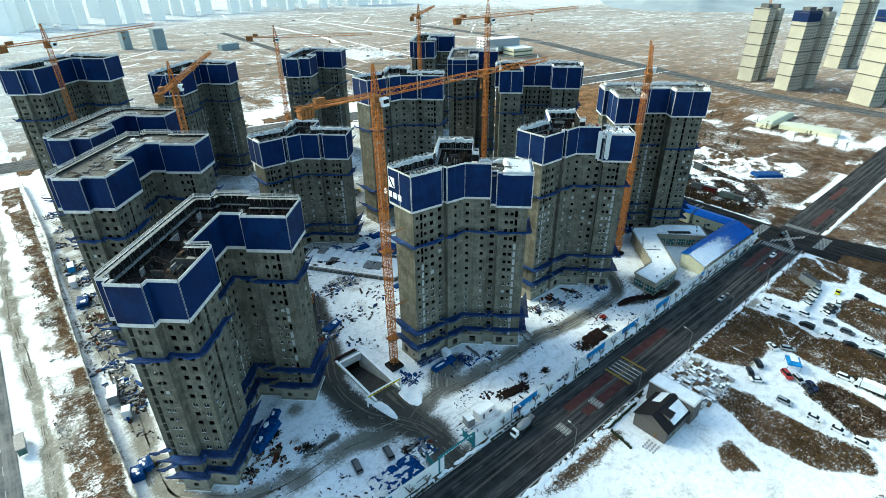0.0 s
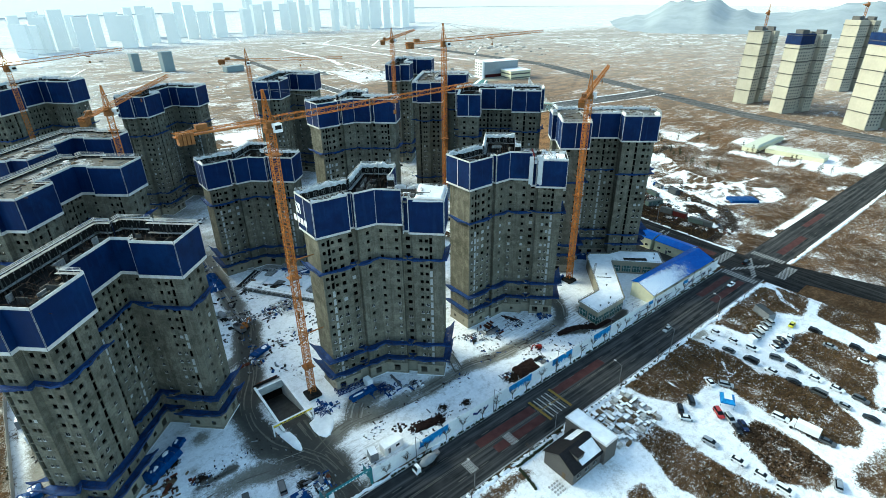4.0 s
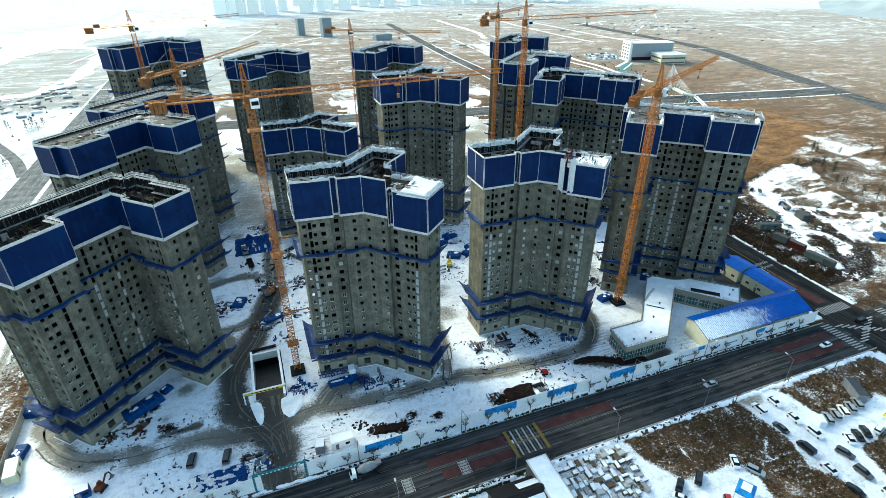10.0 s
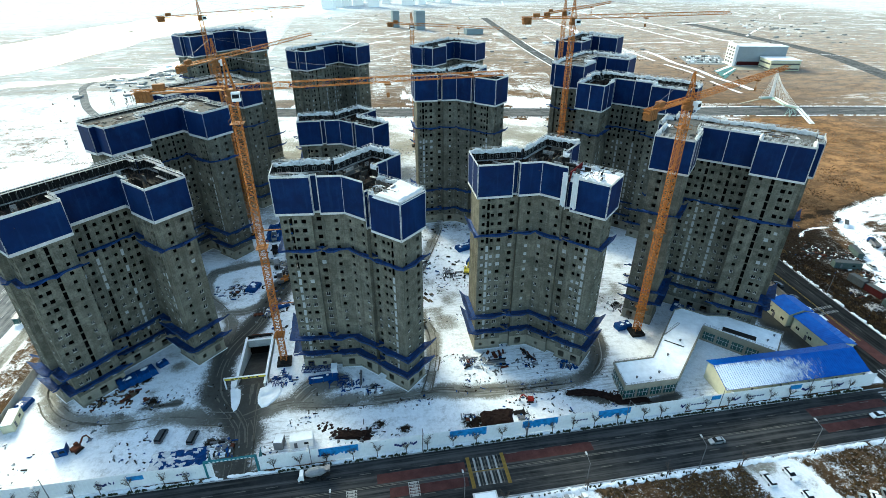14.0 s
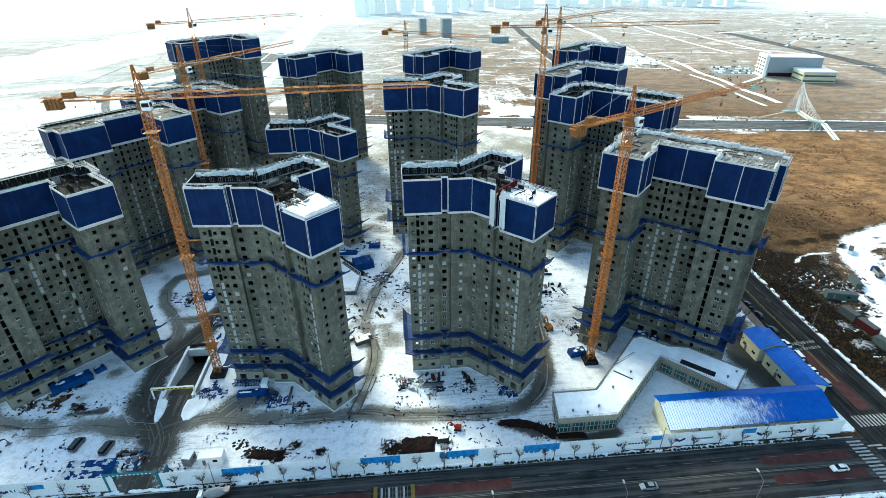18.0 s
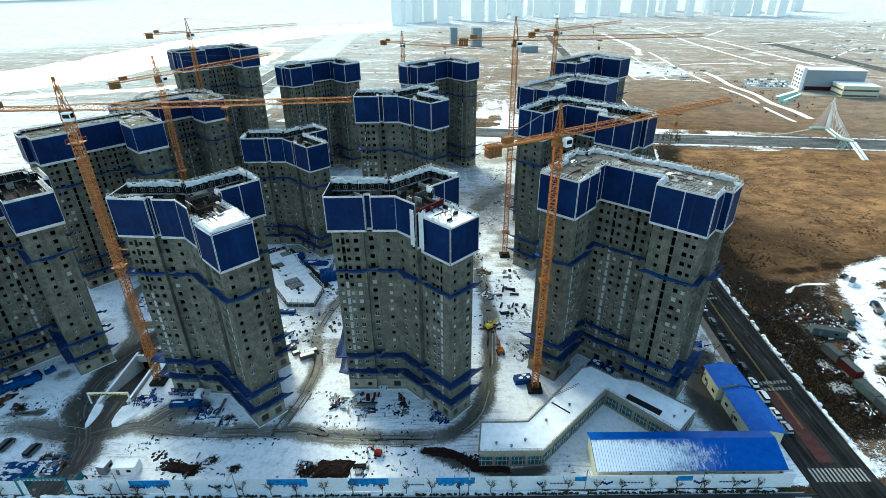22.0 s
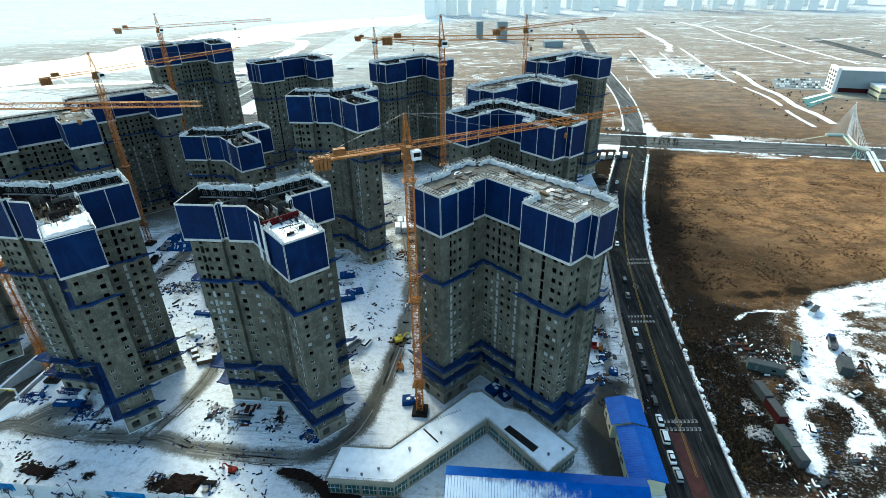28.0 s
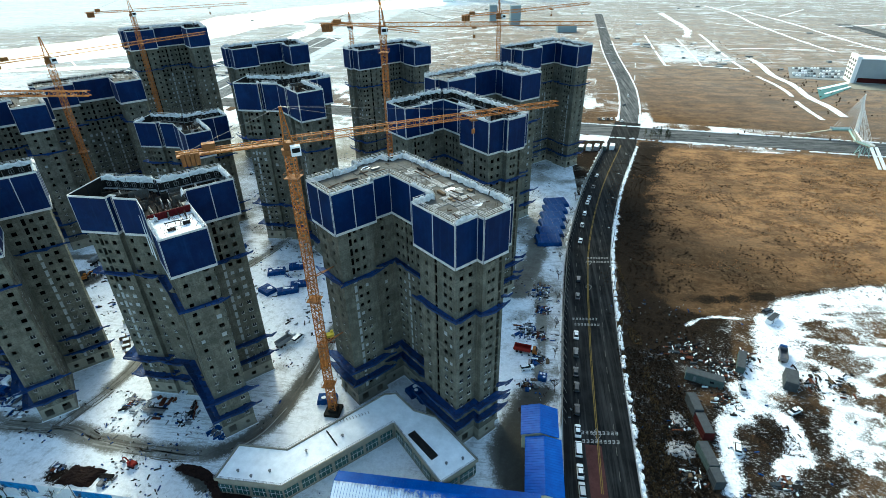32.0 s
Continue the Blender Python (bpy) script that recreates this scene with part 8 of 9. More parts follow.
for shape, paint, x, y, t in (("van", "grey", 43.3, 88.2, 80), ("van", "grey", 52.3, 86.2, 80), ("wagon", "white", 313.8, 110.9, 75), ("saloon", "silver", 322.8, 134.4, 80), ("saloon", "white", 334.9, 126.7, 30), ("wagon", "black", 345.5, 176.6, 30), ("saloon", "black", 261.4, 92.0, 80), ("wagon", "white", 256.6, 135.2, 20), ("wagon", "grey", 181.5, 220, 40), ("wagon", "black", 187, 222, 20), ("saloon", "white", 185, 212, 80), ("van", "white", 176, 140, 70), ("saloon", "white", 329, 421, 75), ("saloon", "grey", 338, 470, 80), ("saloon", "white", 346, 500, 80)):
    car(shape, paint, x, y, t, "parked on trodden snow")
for i in range(4):
    car("saloon", "white" if i % 2 else "grey", 312 + i * 3.2, 424 + i * 0.4, 95, "parked beside the far road")


def lorry(x, y, turn, cab, load, label, kind="box", z=0.0):
    root = thing("lorry", label, "lorry", pose(x, y, z, 0, 0, turn), "lorries")
    part("chassis", Geo().box(-0.5, 0, 0.6, 7.6, 0.9, 0.35), DARK_FORM, root)
    c = part("cab", skin([(2.3, 1.05, .55, 2.55, .98), (3.2, 1.08, .55, 2.60, 1.0), (3.75, 1.05, .55, 1.6, 1.0), (3.85, .98, .6, 1.3, .95)]), cab, root)
    part("windscreen", Geo().quad((3.30, -0.9, 2.5), (3.30, 0.9, 2.5), (3.80, 0.95, 1.68), (3.80, -0.95, 1.68)), GLASS_DARK, c)
    if kind == "drum":
        part("mixing_drum", Geo().rod((-3.6, 0, 2.7), (-1.8, 0, 2.5), 0.7, 1.25, 12).rod((-1.8, 0, 2.5), (0.5, 0, 2.2), 1.25, 1.2, 12).rod((0.5, 0, 2.2), (1.8, 0, 2.0), 1.2, 0.6, 12), load, root, "mud-spattered drum")
        part("hopper", Geo().box(-4.0, 0, 2.6, 1.0, 1.3, 0.9, 0, 1.3), STEEL, root)
    elif kind == "tipper":
        g = Geo().box(-1.2, 0, 1.0, 5.6, 2.3, 0.1)
        for s in (-1, 1):
            g.box(-1.2, s * 1.15, 1.0, 5.6, 0.1, 1.4)
        g.box(-4.0, 0, 1.0, 0.1, 2.3, 1.4).box(1.6, 0, 1.0, 0.1, 2.3, 1.7)
        part("tipper_body", g, load, root)
    else:
        part("load_box", Geo().box(-1.0, 0, 1.0, 6.2, 2.3, 2.2), load, root)
        part("box_snow", Geo().box(-1.0, 0, 3.2, 6.0, 2.1, 0.1), SNOW, root)
    big = bpy.data.meshes.get("truck_wheel") or Geo().rod((0, -0.16, 0), (0, 0.16, 0), 0.5, 0.5, 12).mesh("truck_wheel", RUBBER)
    for f in (2.9, -1.6, -2.9):
        for s in (-1, 1):
            part("wheel", big, None, root, at=pose(f, s * 1.0, 0.5))


lorry(86.5, 67.6, 180, WHITE_PAINT, GREY_BOX, "white concrete mixer lorry at the roadside", "drum", 0.0)
lorry(256.2, 143.4, -10, CRANE, RED, "red tipper lorry with orange cab on snow", "tipper")
lorry(182.0, 7.0, 96, WHITE_PAINT, WHITE_PAINT, "small white box lorry on the snowy lane")
lorry(172.5, 138, 60, WHITE_PAINT, GREY_BOX, "white tipper lorry between two towers", "tipper")
lorry(341.1, 151.8, 70, TARP_BLUE, STEEL, "dark blue tipper lorry standing on snow", "tipper")
for x, y, t, load, kind in ((61.8, 206, 96, GREY_BOX, "tipper"), (63.6, 193, 98, DARK_FORM, "tipper"), (65.8, 179.5, 97, GREY_BOX, "drum"), (68.4, 167, 102, STEEL, "tipper")):
    lorry(x, y, t, WHITE_PAINT, load, "white-cabbed lorry parked in line beside the track", kind)
lorry(146, 252, 30, YELLOW, GREY_BOX, "yellow tipper lorry in the back yard", "tipper")


def digger(x, y, turn, paint, label, size=1.0):
    root = thing("excavator", label, "excavator", pose(x, y, 0, 0, 0, turn) @ Matrix.Scale(size, 4), "excavators")
    for s in (-1, 1):
        part("track", Geo().box(0, s * 0.95, 0, 3.0, 0.55, 0.75, 0, 0.9), RUBBER, root)
    part("body", Geo().box(-0.3, 0, 0.85, 2.6, 2.2, 1.0, 0, 0.92), paint, root)
    c = part("cab", Geo().box(0.5, 0.6, 1.0, 1.2, 0.95, 1.6, 0, 0.9), paint, root)
    part("cab_window", Geo().box(1.08, 0.6, 1.6, 0.06, 0.8, 0.8), GLASS_DARK, c)
    part("boom", Geo().beam((0.9, -0.2, 1.4), (2.8, -0.2, 3.4), 0.4).beam((2.8, -0.2, 3.4), (3.9, -0.2, 2.9), 0.35), paint, root)
    part("stick", Geo().beam((3.9, -0.2, 2.9), (4.4, -0.2, 1.0), 0.28), paint, root)
    part("bucket", Geo().box(4.3, -0.2, 0.1, 0.9, 0.9, 0.8, 0, 0.8), STEEL, root)


digger(151, 84.2, 170, RED, "small red excavator on snow", 0.72)
digger(21.5, 87.6, 60, RUST, "small rust-red excavator beside a blue cabin", 0.85)
digger(187.4, 142.5, 30, YELLOW, "yellow excavator on trodden snow")
digger(147, 160, 70, YELLOW, "yellow excavator on trodden snow")
digger(70.5, 166, 40, CRANE, "orange excavator beside the track")
digger(190, 128, 100, CRANE, "orange excavator near the crane")


# ---------------------------------------------------------------- street trees, hedges, lamps
def bare_tree(seed, height):
    r = random.Random(seed)
    root = thing("street_tree", "small bare street tree in pavement snow", "tree", pose(0, 0, -50), "street trees")
    trunk, twigs = Geo(), Geo()
    trunk.rod((0, 0, -0.2), (0.05, 0, height * 0.45), 0.13, 0.08)
    tips = []
    for i in range(7):
        a, z = r.uniform(0, 6.28), height * r.uniform(0.28, 0.46)
        e = Vector((math.cos(a) * height * 0.22, math.sin(a) * height * 0.22, z + height * r.uniform(0.25, 0.5)))
        trunk.rod((0.03, 0, z), e, 0.06, 0.03, 5)
        tips.append(((0.03, 0, z), e))
    for a, e in tips:
        for j in range(9):
            p = Vector(a).lerp(e, r.uniform(0.3, 1))
            twigs.beam(p, p + Vector((r.uniform(-.7, .7), r.uniform(-.7, .7), r.uniform(0.1, 0.9))), 0.035)
    part("trunk", trunk, BARK, root)
    part("crown", twigs, BARK, root, "bare twigs")
    return root


TREES = [bare_tree(i, h) for i, h in enumerate((5.2, 4.6, 5.8))]
r = random.Random(8)
first = [True] * 3
spots = [(x + r.uniform(-0.8, 0.8), 71.55) for x in range(6, 258, 7) if not 56 < x < 76]
spots += [(p.x - 12.0, p.y) for p, a in along(side_line, 70, 250, 16)] + [(x, 52.2) for x in range(90, 250, 22)]
for i, (x, y) in enumerate(spots):
    k = i % 3
    if first[k]:
        TREES[k].matrix_basis, first[k] = pose(x, y, 0, 0, 0, r.uniform(0, 360)), False
    else:
        copy_thing(TREES[k], pose(x, y, 0, 0, 0, r.uniform(0, 360)))


def shrubs(x0, x1, y, n, seed, h=0.7, z=-0.05):
    r, g = random.Random(seed), Geo()
    for i in range(n):
        x = x0 + (x1 - x0) * (i + r.random()) / n
        if r.random() < 0.8:
            for j in range(5):
                u, v = x + r.uniform(-.4, .4), y + r.uniform(-.25, .25)
                g.lump(u, v, z, r.uniform(0.3, 0.8), r.uniform(0.3, 0.7), h * r.uniform(0.5, 1.2), r)
    solo("hedge", g, HEDGE, "low dark clipped hedge along the pavement", "hedge", kind="stuff")


for i, (a, b) in enumerate(((8, 28), (30, 56), (77, 92), (95, 112), (116, 128), (130, 160), (162, 205), (207, 256))):
    shrubs(a, b, 71.0, int((b - a) / 0.8), 40 + i)
shrubs(84, 128, 53.0, 50, 60, 0.5)
shrubs(134, 196, 52.8, 60, 61, 0.5)


def street_lamp(x, y, turn):
    root = thing("street_lamp", "tall grey steel street lamp", "street lamp", pose(x, y, 0, 0, 0, turn), "street lamps")
    part("pole", Geo().rod((0, 0, -0.2), (0, 0, 9.0), 0.13, 0.08, 8), STEEL, root)
    part("arm", Geo().rod((0, 0, 9.0), (0, 2.4, 9.6), 0.06, 0.05, 6), STEEL, root)
    part("lantern", Geo().box(0, 2.7, 9.5, 0.4, 0.9, 0.18), WHITE_TRIM, root)


for x in (22, 86, 116, 146, 176, 206, 236):
    street_lamp(x, 71.3, 180)
for x in (92, 124, 156, 188, 222):
    street_lamp(x, 53.2, 0)
for p, a in along(side_line, 80, 320, 34):
    n = Vector((-math.sin(radians(a)), math.cos(radians(a))))
    q = p - n * 10.2
    street_lamp(q.x, q.y, a)

# ---------------------------------------------------------------- south side: house, stone yard, booths
BRICK_DARK = simple("grey_brown_brick", (0.105, 0.097, 0.09), 0.85, 0, 0.3, 3.0)
ROOF_DARK = simple("black_roof_shingle", (0.018, 0.017, 0.018), 0.7, 0, 0.4, 2.0)


def house():
    root = thing("house", "grey brick house with dark snowy gabled roof", "house", pose(113.5, 38, 0))
    part("wall", Geo().prism([(0, 0), (12, 0), (12, 10), (0, 10)], -0.2, 4.6), BRICK_DARK, root)
    for s, y0, y1 in ((0, -0.5, 5.0), (1, 10.5, 5.0)):
        g = Geo().quad((-0.5, y0, 4.4), (12.4, y0, 4.4), (12.4, y1, 7.6), (-0.5, y1, 7.6)).quad((-0.5, y0, 4.6), (12.4, y0, 4.6), (12.4, y1, 7.8), (-0.5, y1, 7.8))
        part("roof", g, ROOF_DARK, root)
    part("gable", Geo().prism([(0.05, 0.4), (11.9, 0.4), (11.9, 9.6), (0.05, 9.6)], 4.6, 4.7), BRICK_DARK, root)
    g = Geo()
    for x in (0.1, 11.9):
        n = len(g.v)
        g.v += [(x, 0.1, 4.5), (x, 9.9, 4.5), (x, 5.0, 7.55)]
        g.f.append((n, n + 1, n + 2))
    part("gable_wall", g, BRICK_DARK, root)
    part("roof_snow", Geo().quad((3.5, 0.0, 5.02), (11.8, 0.0, 5.02), (11.8, 3.6, 7.1), (3.5, 3.6, 7.1)), SNOW, root)
    part("roof_snow", Geo().quad((6.5, 6.4, 7.12), (12.2, 6.4, 7.12), (12.2, 8.8, 5.75), (6.5, 8.8, 5.75)), SNOW, root)
    d = part("dormer", Geo().prism([(3.0, 1.4), (5.6, 1.4), (5.6, 4.6), (3.0, 4.6)], 5.0, 7.2), BRICK_DARK, root)
    part("dormer_roof", Geo().box(4.3, 3.0, 7.2, 3.0, 3.6, 0.2), ROOF_DARK, d)
    part("rear_block", Geo().prism([(12.2, -1), (17.6, -1), (17.6, 13), (12.2, 13)], -0.2, 7.0), BRICK_DARK, root, "flat-roofed rear block")
    part("rear_roof", Geo().prism([(12.0, -1.2), (17.8, -1.2), (17.8, 13.2), (12.0, 13.2)], 7.0, 7.25), WHITE_TRIM, root)
    part("rear_snow", Geo().prism([(12.4, -0.8), (17.4, -0.8), (17.4, 12.8), (12.4, 12.8)], 7.25, 7.35), SNOW, root)
    for x, z in ((2.5, 1.4), (6, 1.4), (9.5, 1.4)):
        w = part("window", Geo().box(x, -0.02, z, 1.4, 0.08, 1.3), GLASS_DARK, root)
        part("window_frame", Geo().box(x, -0.05, z - 0.08, 1.6, 0.1, 0.08).box(x, -0.05, z, 0.07, 0.1, 1.3), FRAME_WHITE, w)
    part("door", Geo().box(-0.02, 3, 0, 0.08, 1.1, 2.1), WOOD, root)
    r = random.Random(3)
    g = Geo()
    for a, b in zip([(-8.2, 5.5), (-6.8, 13.6)], [(-6.8, 13.6), (9.0, 13.8)]):
        a, b = Vector(a), Vector(b)
        for i in range(int((b - a).length / 0.7)):
            p = a + (b - a).normalized() * (i * 0.7)
            g.lump(p.x + r.uniform(-.15, .15), p.y + r.uniform(-.15, .15), -0.2, 1.0, 0.9, r.uniform(0.6, 1.2), r)
    solo("garden_hedge", g, HEDGE, "dark hedge round the snowy garden", "hedge", pose(113.5, 38, 0), kind="stuff")
    for i in range(16):
        solo("stepping_stone", Geo().box(108.5 + (i % 4) * 1.0 + r.uniform(-.2, .2), 38.5 + (i // 4) * 1.0, -0.1, 0.6, 0.5, 0.2, r.uniform(0, 40)), KERB, "dark stepping stone in garden snow", "stone", group="stepping stones")


house()
r = random.Random(21)
STONE = simple("pale_cut_stone", (0.42, 0.41, 0.38), 0.8, 0, 0.25, 1.0)
for i in range(84):
    x, y = 135 + (i % 12) * 1.75 + r.uniform(-.5, .5), 37.5 + (i // 12) * 2.1 + r.uniform(-.8, .8)
    x += r.uniform(-.6, .6)
    w, d, h, t = r.uniform(1.2, 2.6), r.uniform(0.8, 1.5), r.uniform(0.4, 1.0), r.choice((0, 90)) + r.uniform(-8, 8)
    root = thing("stone_stack", "stack of cut stone under snow", "stone stack", pose(x, y, 0, 0, 0, t), "stone stacks")
    part("block", Geo().box(0, 0, -0.1, w, d, h + 0.1), r.choice((STONE, WOOD, KERB)), root)
    if i % 5 > 1:
        part("snow_cap", Geo().box(0, 0, h, w * 0.96, d * 0.94, 0.16, 0, 0.9), SNOW, root)


def tent(x, y, turn):
    root = thing("sales_tent", "blue and white roofed open tent on snow", "tent", pose(x, y, 0, 0, 0, turn))
    for i, j in ((-1, -1), (1, -1), (1, 1), (-1, 1)):
        part("leg", Geo().beam((i * 2.3, j * 1.9, 0), (i * 2.3, j * 1.9, 2.3), 0.08), STEEL, root)
    g = Geo()
    g.box(0, 0, 2.3, 5.0, 4.2, 0.35).box(0, 0, 2.65, 5.0, 4.2, 0.8, 0, 0.55)
    part("canopy", g, HOARD_BLUE, root)
    part("canopy_top", Geo().box(0, 0, 3.44, 2.7, 2.3, 0.05), WHITE_PAINT, root)


tent(175.5, 26.8, 30)
cabin(237.5, 41.5, 62, 8, 3.0, 2.8, GREY_BOX, "grey-green container on the grass plot", snowy=False)
cabin(216.0, 36.8, 62, 3.4, 1.8, 1.9, WHITE_PAINT, "small white box trailer by the lane")

# ---------------------------------------------------------------- east side: trailers and sheds on the lot
DARK_RED = simple("dark_red_paint", (0.045, 0.010, 0.010), 0.6, 0, 0.3, 0.8)
LOT_BOX = simple("dull_slate_paint", (0.050, 0.057, 0.062), 0.7, 0, 0.3, 0.8)
for x, y, t, sx, sy, sz, m, lab in (
    (305.8, 124.5, 95, 7, 2.6, 2.8, LOT_BOX, "grey trailer on the dark lot"), (306.4, 116.6, 95, 7.5, 2.8, 2.6, DARK_RED, "dark red trailer on the dark lot"), (304.4, 106.0, 97, 8.0, 2.8, 2.6, GREEN_BOX, "dull green trailer on the dark lot"), (304.8, 99.5, 97, 4.5, 2.6, 2.6, LOT_BOX, "small grey trailer on the dark lot"),
    (312, 136.6, -18, 11, 3.0, 2.6, GREEN_BOX, "long green container on the dark lot"), (338.2, 138.8, 70, 7, 3.6, 3.0, LOT_BOX, "grey shed beside the snowy loop"), (326.1, 146, 68, 9, 2.4, 2.2, GREEN_BOX, "narrow green container beside the snowy way"), (345.2, 171.5, 45, 6.5, 2.0, 1.8, WHITE_PAINT, "white barrier trailer on the snow")):
    cabin(x, y, t, sx, sy, sz, m, lab, "trailer", False)
for i, (x, y, s, n) in enumerate(((315, 140, 6, 22), (321, 144, 5, 18), (300, 118, 4, 10), (310, 150, 7, 20), (330, 150, 4, 8), (316, 128, 4, 12), (300, 100, 4, 10), (323, 101, 3, 8), (350, 140, 10, 16), (306, 90, 5, 14))):
    pile(x, y, s, n, 500 + i, "scrap, timber and crates on the dark lot", (DARK_FORM, LOT_BOX, DARK_FORM, RUST, WOOD), group="lot scrap")
tarped_stack(119.5, 181, 8, 6.5, 3.8, 20, 190, snow=False)
tarped_stack(108, 193.6, 15, 3.0, 1.2, -4, 191)
tarped_stack(358.5, 105, 16, 7.5, 1.7, -40, 171, snow=False)
NETTED = simple("snow_flecked_netting", (0.26, 0.255, 0.25), 0.9, 0, 0.75, 1.6, 0.1, 0.5)
for x, y, w, d in ((300.4, 119, 3.2, 6.0), (298.4, 108.5, 6.4, 5.0)):
    root = thing("covered_heap", "low heap under snowy netting held by tyres", "covered heap", pose(x, y, 0, 0, 0, 8))
    part("netting", Geo().lump(0, 0, -0.1, w * 1.3, d * 1.3, 0.7, random.Random(5)), NETTED, root)
    rr = random.Random(3)
    for i in range(26):
        u, v = rr.uniform(-w / 2, w / 2), rr.uniform(-d / 2, d / 2)
        part("tyre", bpy.data.meshes["wheel"], None, root, at=pose(u, v, 0.55, 90, 0, 0))


# ---------------------------------------------------------------- brush and reeds
def brush(x0, y0, x1, y1, n, seed, h, label, material, inside=None):
    """Many thin stems with uneven heads."""
    r, g = random.Random(seed), Geo()
    for i in range(n):
        x, y = r.uniform(x0, x1), r.uniform(y0, y1)
        if inside and not inside(x, y):
            continue
        k, s = r.uniform(0.3, 1.0) * h, r.uniform(0.25, 0.7)
        for j in range(3):
            a = r.uniform(0, 6.28)
            u, v = x + r.uniform(-s, s) * 0.6, y + r.uniform(-s, s) * 0.6
            m = len(g.v)
            g.v += [(u - 0.5 * s * math.cos(a), v - 0.5 * s * math.sin(a), -0.15), (u + 0.5 * s * math.cos(a), v + 0.5 * s * math.sin(a), -0.15), (u + r.uniform(-.3, .3), v + r.uniform(-.3, .3), k * r.uniform(0.6, 1.2))]
            g.f.append((m, m + 1, m + 2))
    return solo("dry_brush", g, material, label, "brush", kind="stuff")


REED = simple("dry_reed", (0.135, 0.085, 0.042), 0.9, 0, 0.5, 0.15)
BRUSH = simple("dark_brush", (0.050, 0.033, 0.021), 0.9, 0, 0.5, 0.3)
for i, plot in enumerate(PLOTS):
    px, py = [q[0] for q in plot], [q[1] for q in plot]
    brush(min(px), min(py), max(px), max(py), int((max(px) - min(px)) * (max(py) - min(py)) * 2.2), 72 + i, 0.6, "dry grass tufts on the plot", BRUSH if i == 6 else REED,
          lambda x, y, q=plot: in_poly(np.array([x]), np.array([y]), q, 0.5)[0] > 0.5 and noise.noise(Vector((x * 0.12, y * 0.12, 1))) > -0.15)
brush(287, 150, 345, 330, 2600, 91, 0.8, "dark dry brush beside the side road", BRUSH, lambda x, y: noise.noise(Vector((x * 0.07, y * 0.07, 2))) > -0.1 and 300 + (y - 208) * 0.18 - 12 < x < 318 + (y - 150) * 0.14)
brush(287, 92, 304, 150, 2600, 92, 0.8, "dark dry brush beside the side road", BRUSH)
BANK_GRASS = simple("flattened_bank_grass", (0.105, 0.080, 0.043), 0.9, 0, 0.5, 0.3)
OLIVE = simple("dull_olive_shrub", (0.046, 0.048, 0.024), 0.9, 0, 0.5, 0.3)
for i, q in enumerate(BANKS):
    for h, density, m in ((0.4, 2.4, BANK_GRASS), (0.7, 2.6, OLIVE)):
        brush(-18, 100, -5, 184, int(13 * 84 * density), 130 + i + int(h * 10), h, "dry grass tufts on the bank" if m is BANK_GRASS else "dull olive shrubs on the bank", m, lambda x, y, o=i, m=m: -17 + 3 * o < x < -5.5 and noise.noise(Vector((x * 0.16, y * 0.09, 4 + o * 9 + (m is OLIVE)))) > (0.22 if m is OLIVE else 0.0)).location = (0, (0, 94)[i], 0.4)
brush(288, 92, 296, 205, 2600, 96, 0.7, "dry brown grass along the side road", REED, lambda x, y: noise.noise(Vector((x * 0.2, y * 0.05, 6))) > -0.05 and x > 288 + max(0, y - 150) * 0.12)
FIELD_REED = simple("orange_dry_reed", (0.30, 0.165, 0.078), 0.9, 0, 0.5, 0.3)
brush(318, 206, 470, 345, 9000, 97, 0.55, "orange dry reeds in clumps over the field", FIELD_REED, lambda x, y: noise.noise(Vector((x * 0.05, y * 0.07, 8))) + 0.6 * noise.noise(Vector((x * 0.2, y * 0.2, 3))) > 0.12 - 0.004 * (x - 380))
brush(300, 190, 460, 345, 7000, 98, 0.5, "dark dry brush over the field", BRUSH, lambda x, y: noise.noise(Vector((x * 0.06, y * 0.06, 18))) + 0.6 * noise.noise(Vector((x * 0.2, y * 0.2, 23))) > 0.1 + 0.003 * (x - 360))
for i, (x, y, spread, n) in enumerate(((257, 128, 3, 10), (260, 140, 3, 10), (261.5, 152, 2.5, 8), (262, 168, 3, 10), (262, 184, 2.5, 8))):
    pile(x, y, spread, n, 620 + i, "dark forms and scrap along the tower foot", (DARK_FORM, LOT_BOX, TARP_BLUE, RUST, WOOD))
brush(320, 110, 331, 121, 350, 78, 0.4, "brush inside the snowy loop", BRUSH)


# ---------------------------------------------------------------- the distance
FAR_CREAM = simple("cream_far_concrete", (0.34, 0.325, 0.275), 0.85, 0, 0.12, 0.05)
FAR_BAND = simple("grey_net_band", (0.07, 0.07, 0.07), 0.9, 0, 0.2, 0.1)
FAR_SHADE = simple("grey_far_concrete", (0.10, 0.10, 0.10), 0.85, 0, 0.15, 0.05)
# haze over the city painted as pale blue plus a faint glow
HAZE_BLUE = simple("hazed_far_facade", (0.40, 0.44, 0.475), 0.9, 0, 0.05, 0.01)
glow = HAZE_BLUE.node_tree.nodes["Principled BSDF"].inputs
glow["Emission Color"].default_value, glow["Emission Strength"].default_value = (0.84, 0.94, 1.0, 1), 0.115


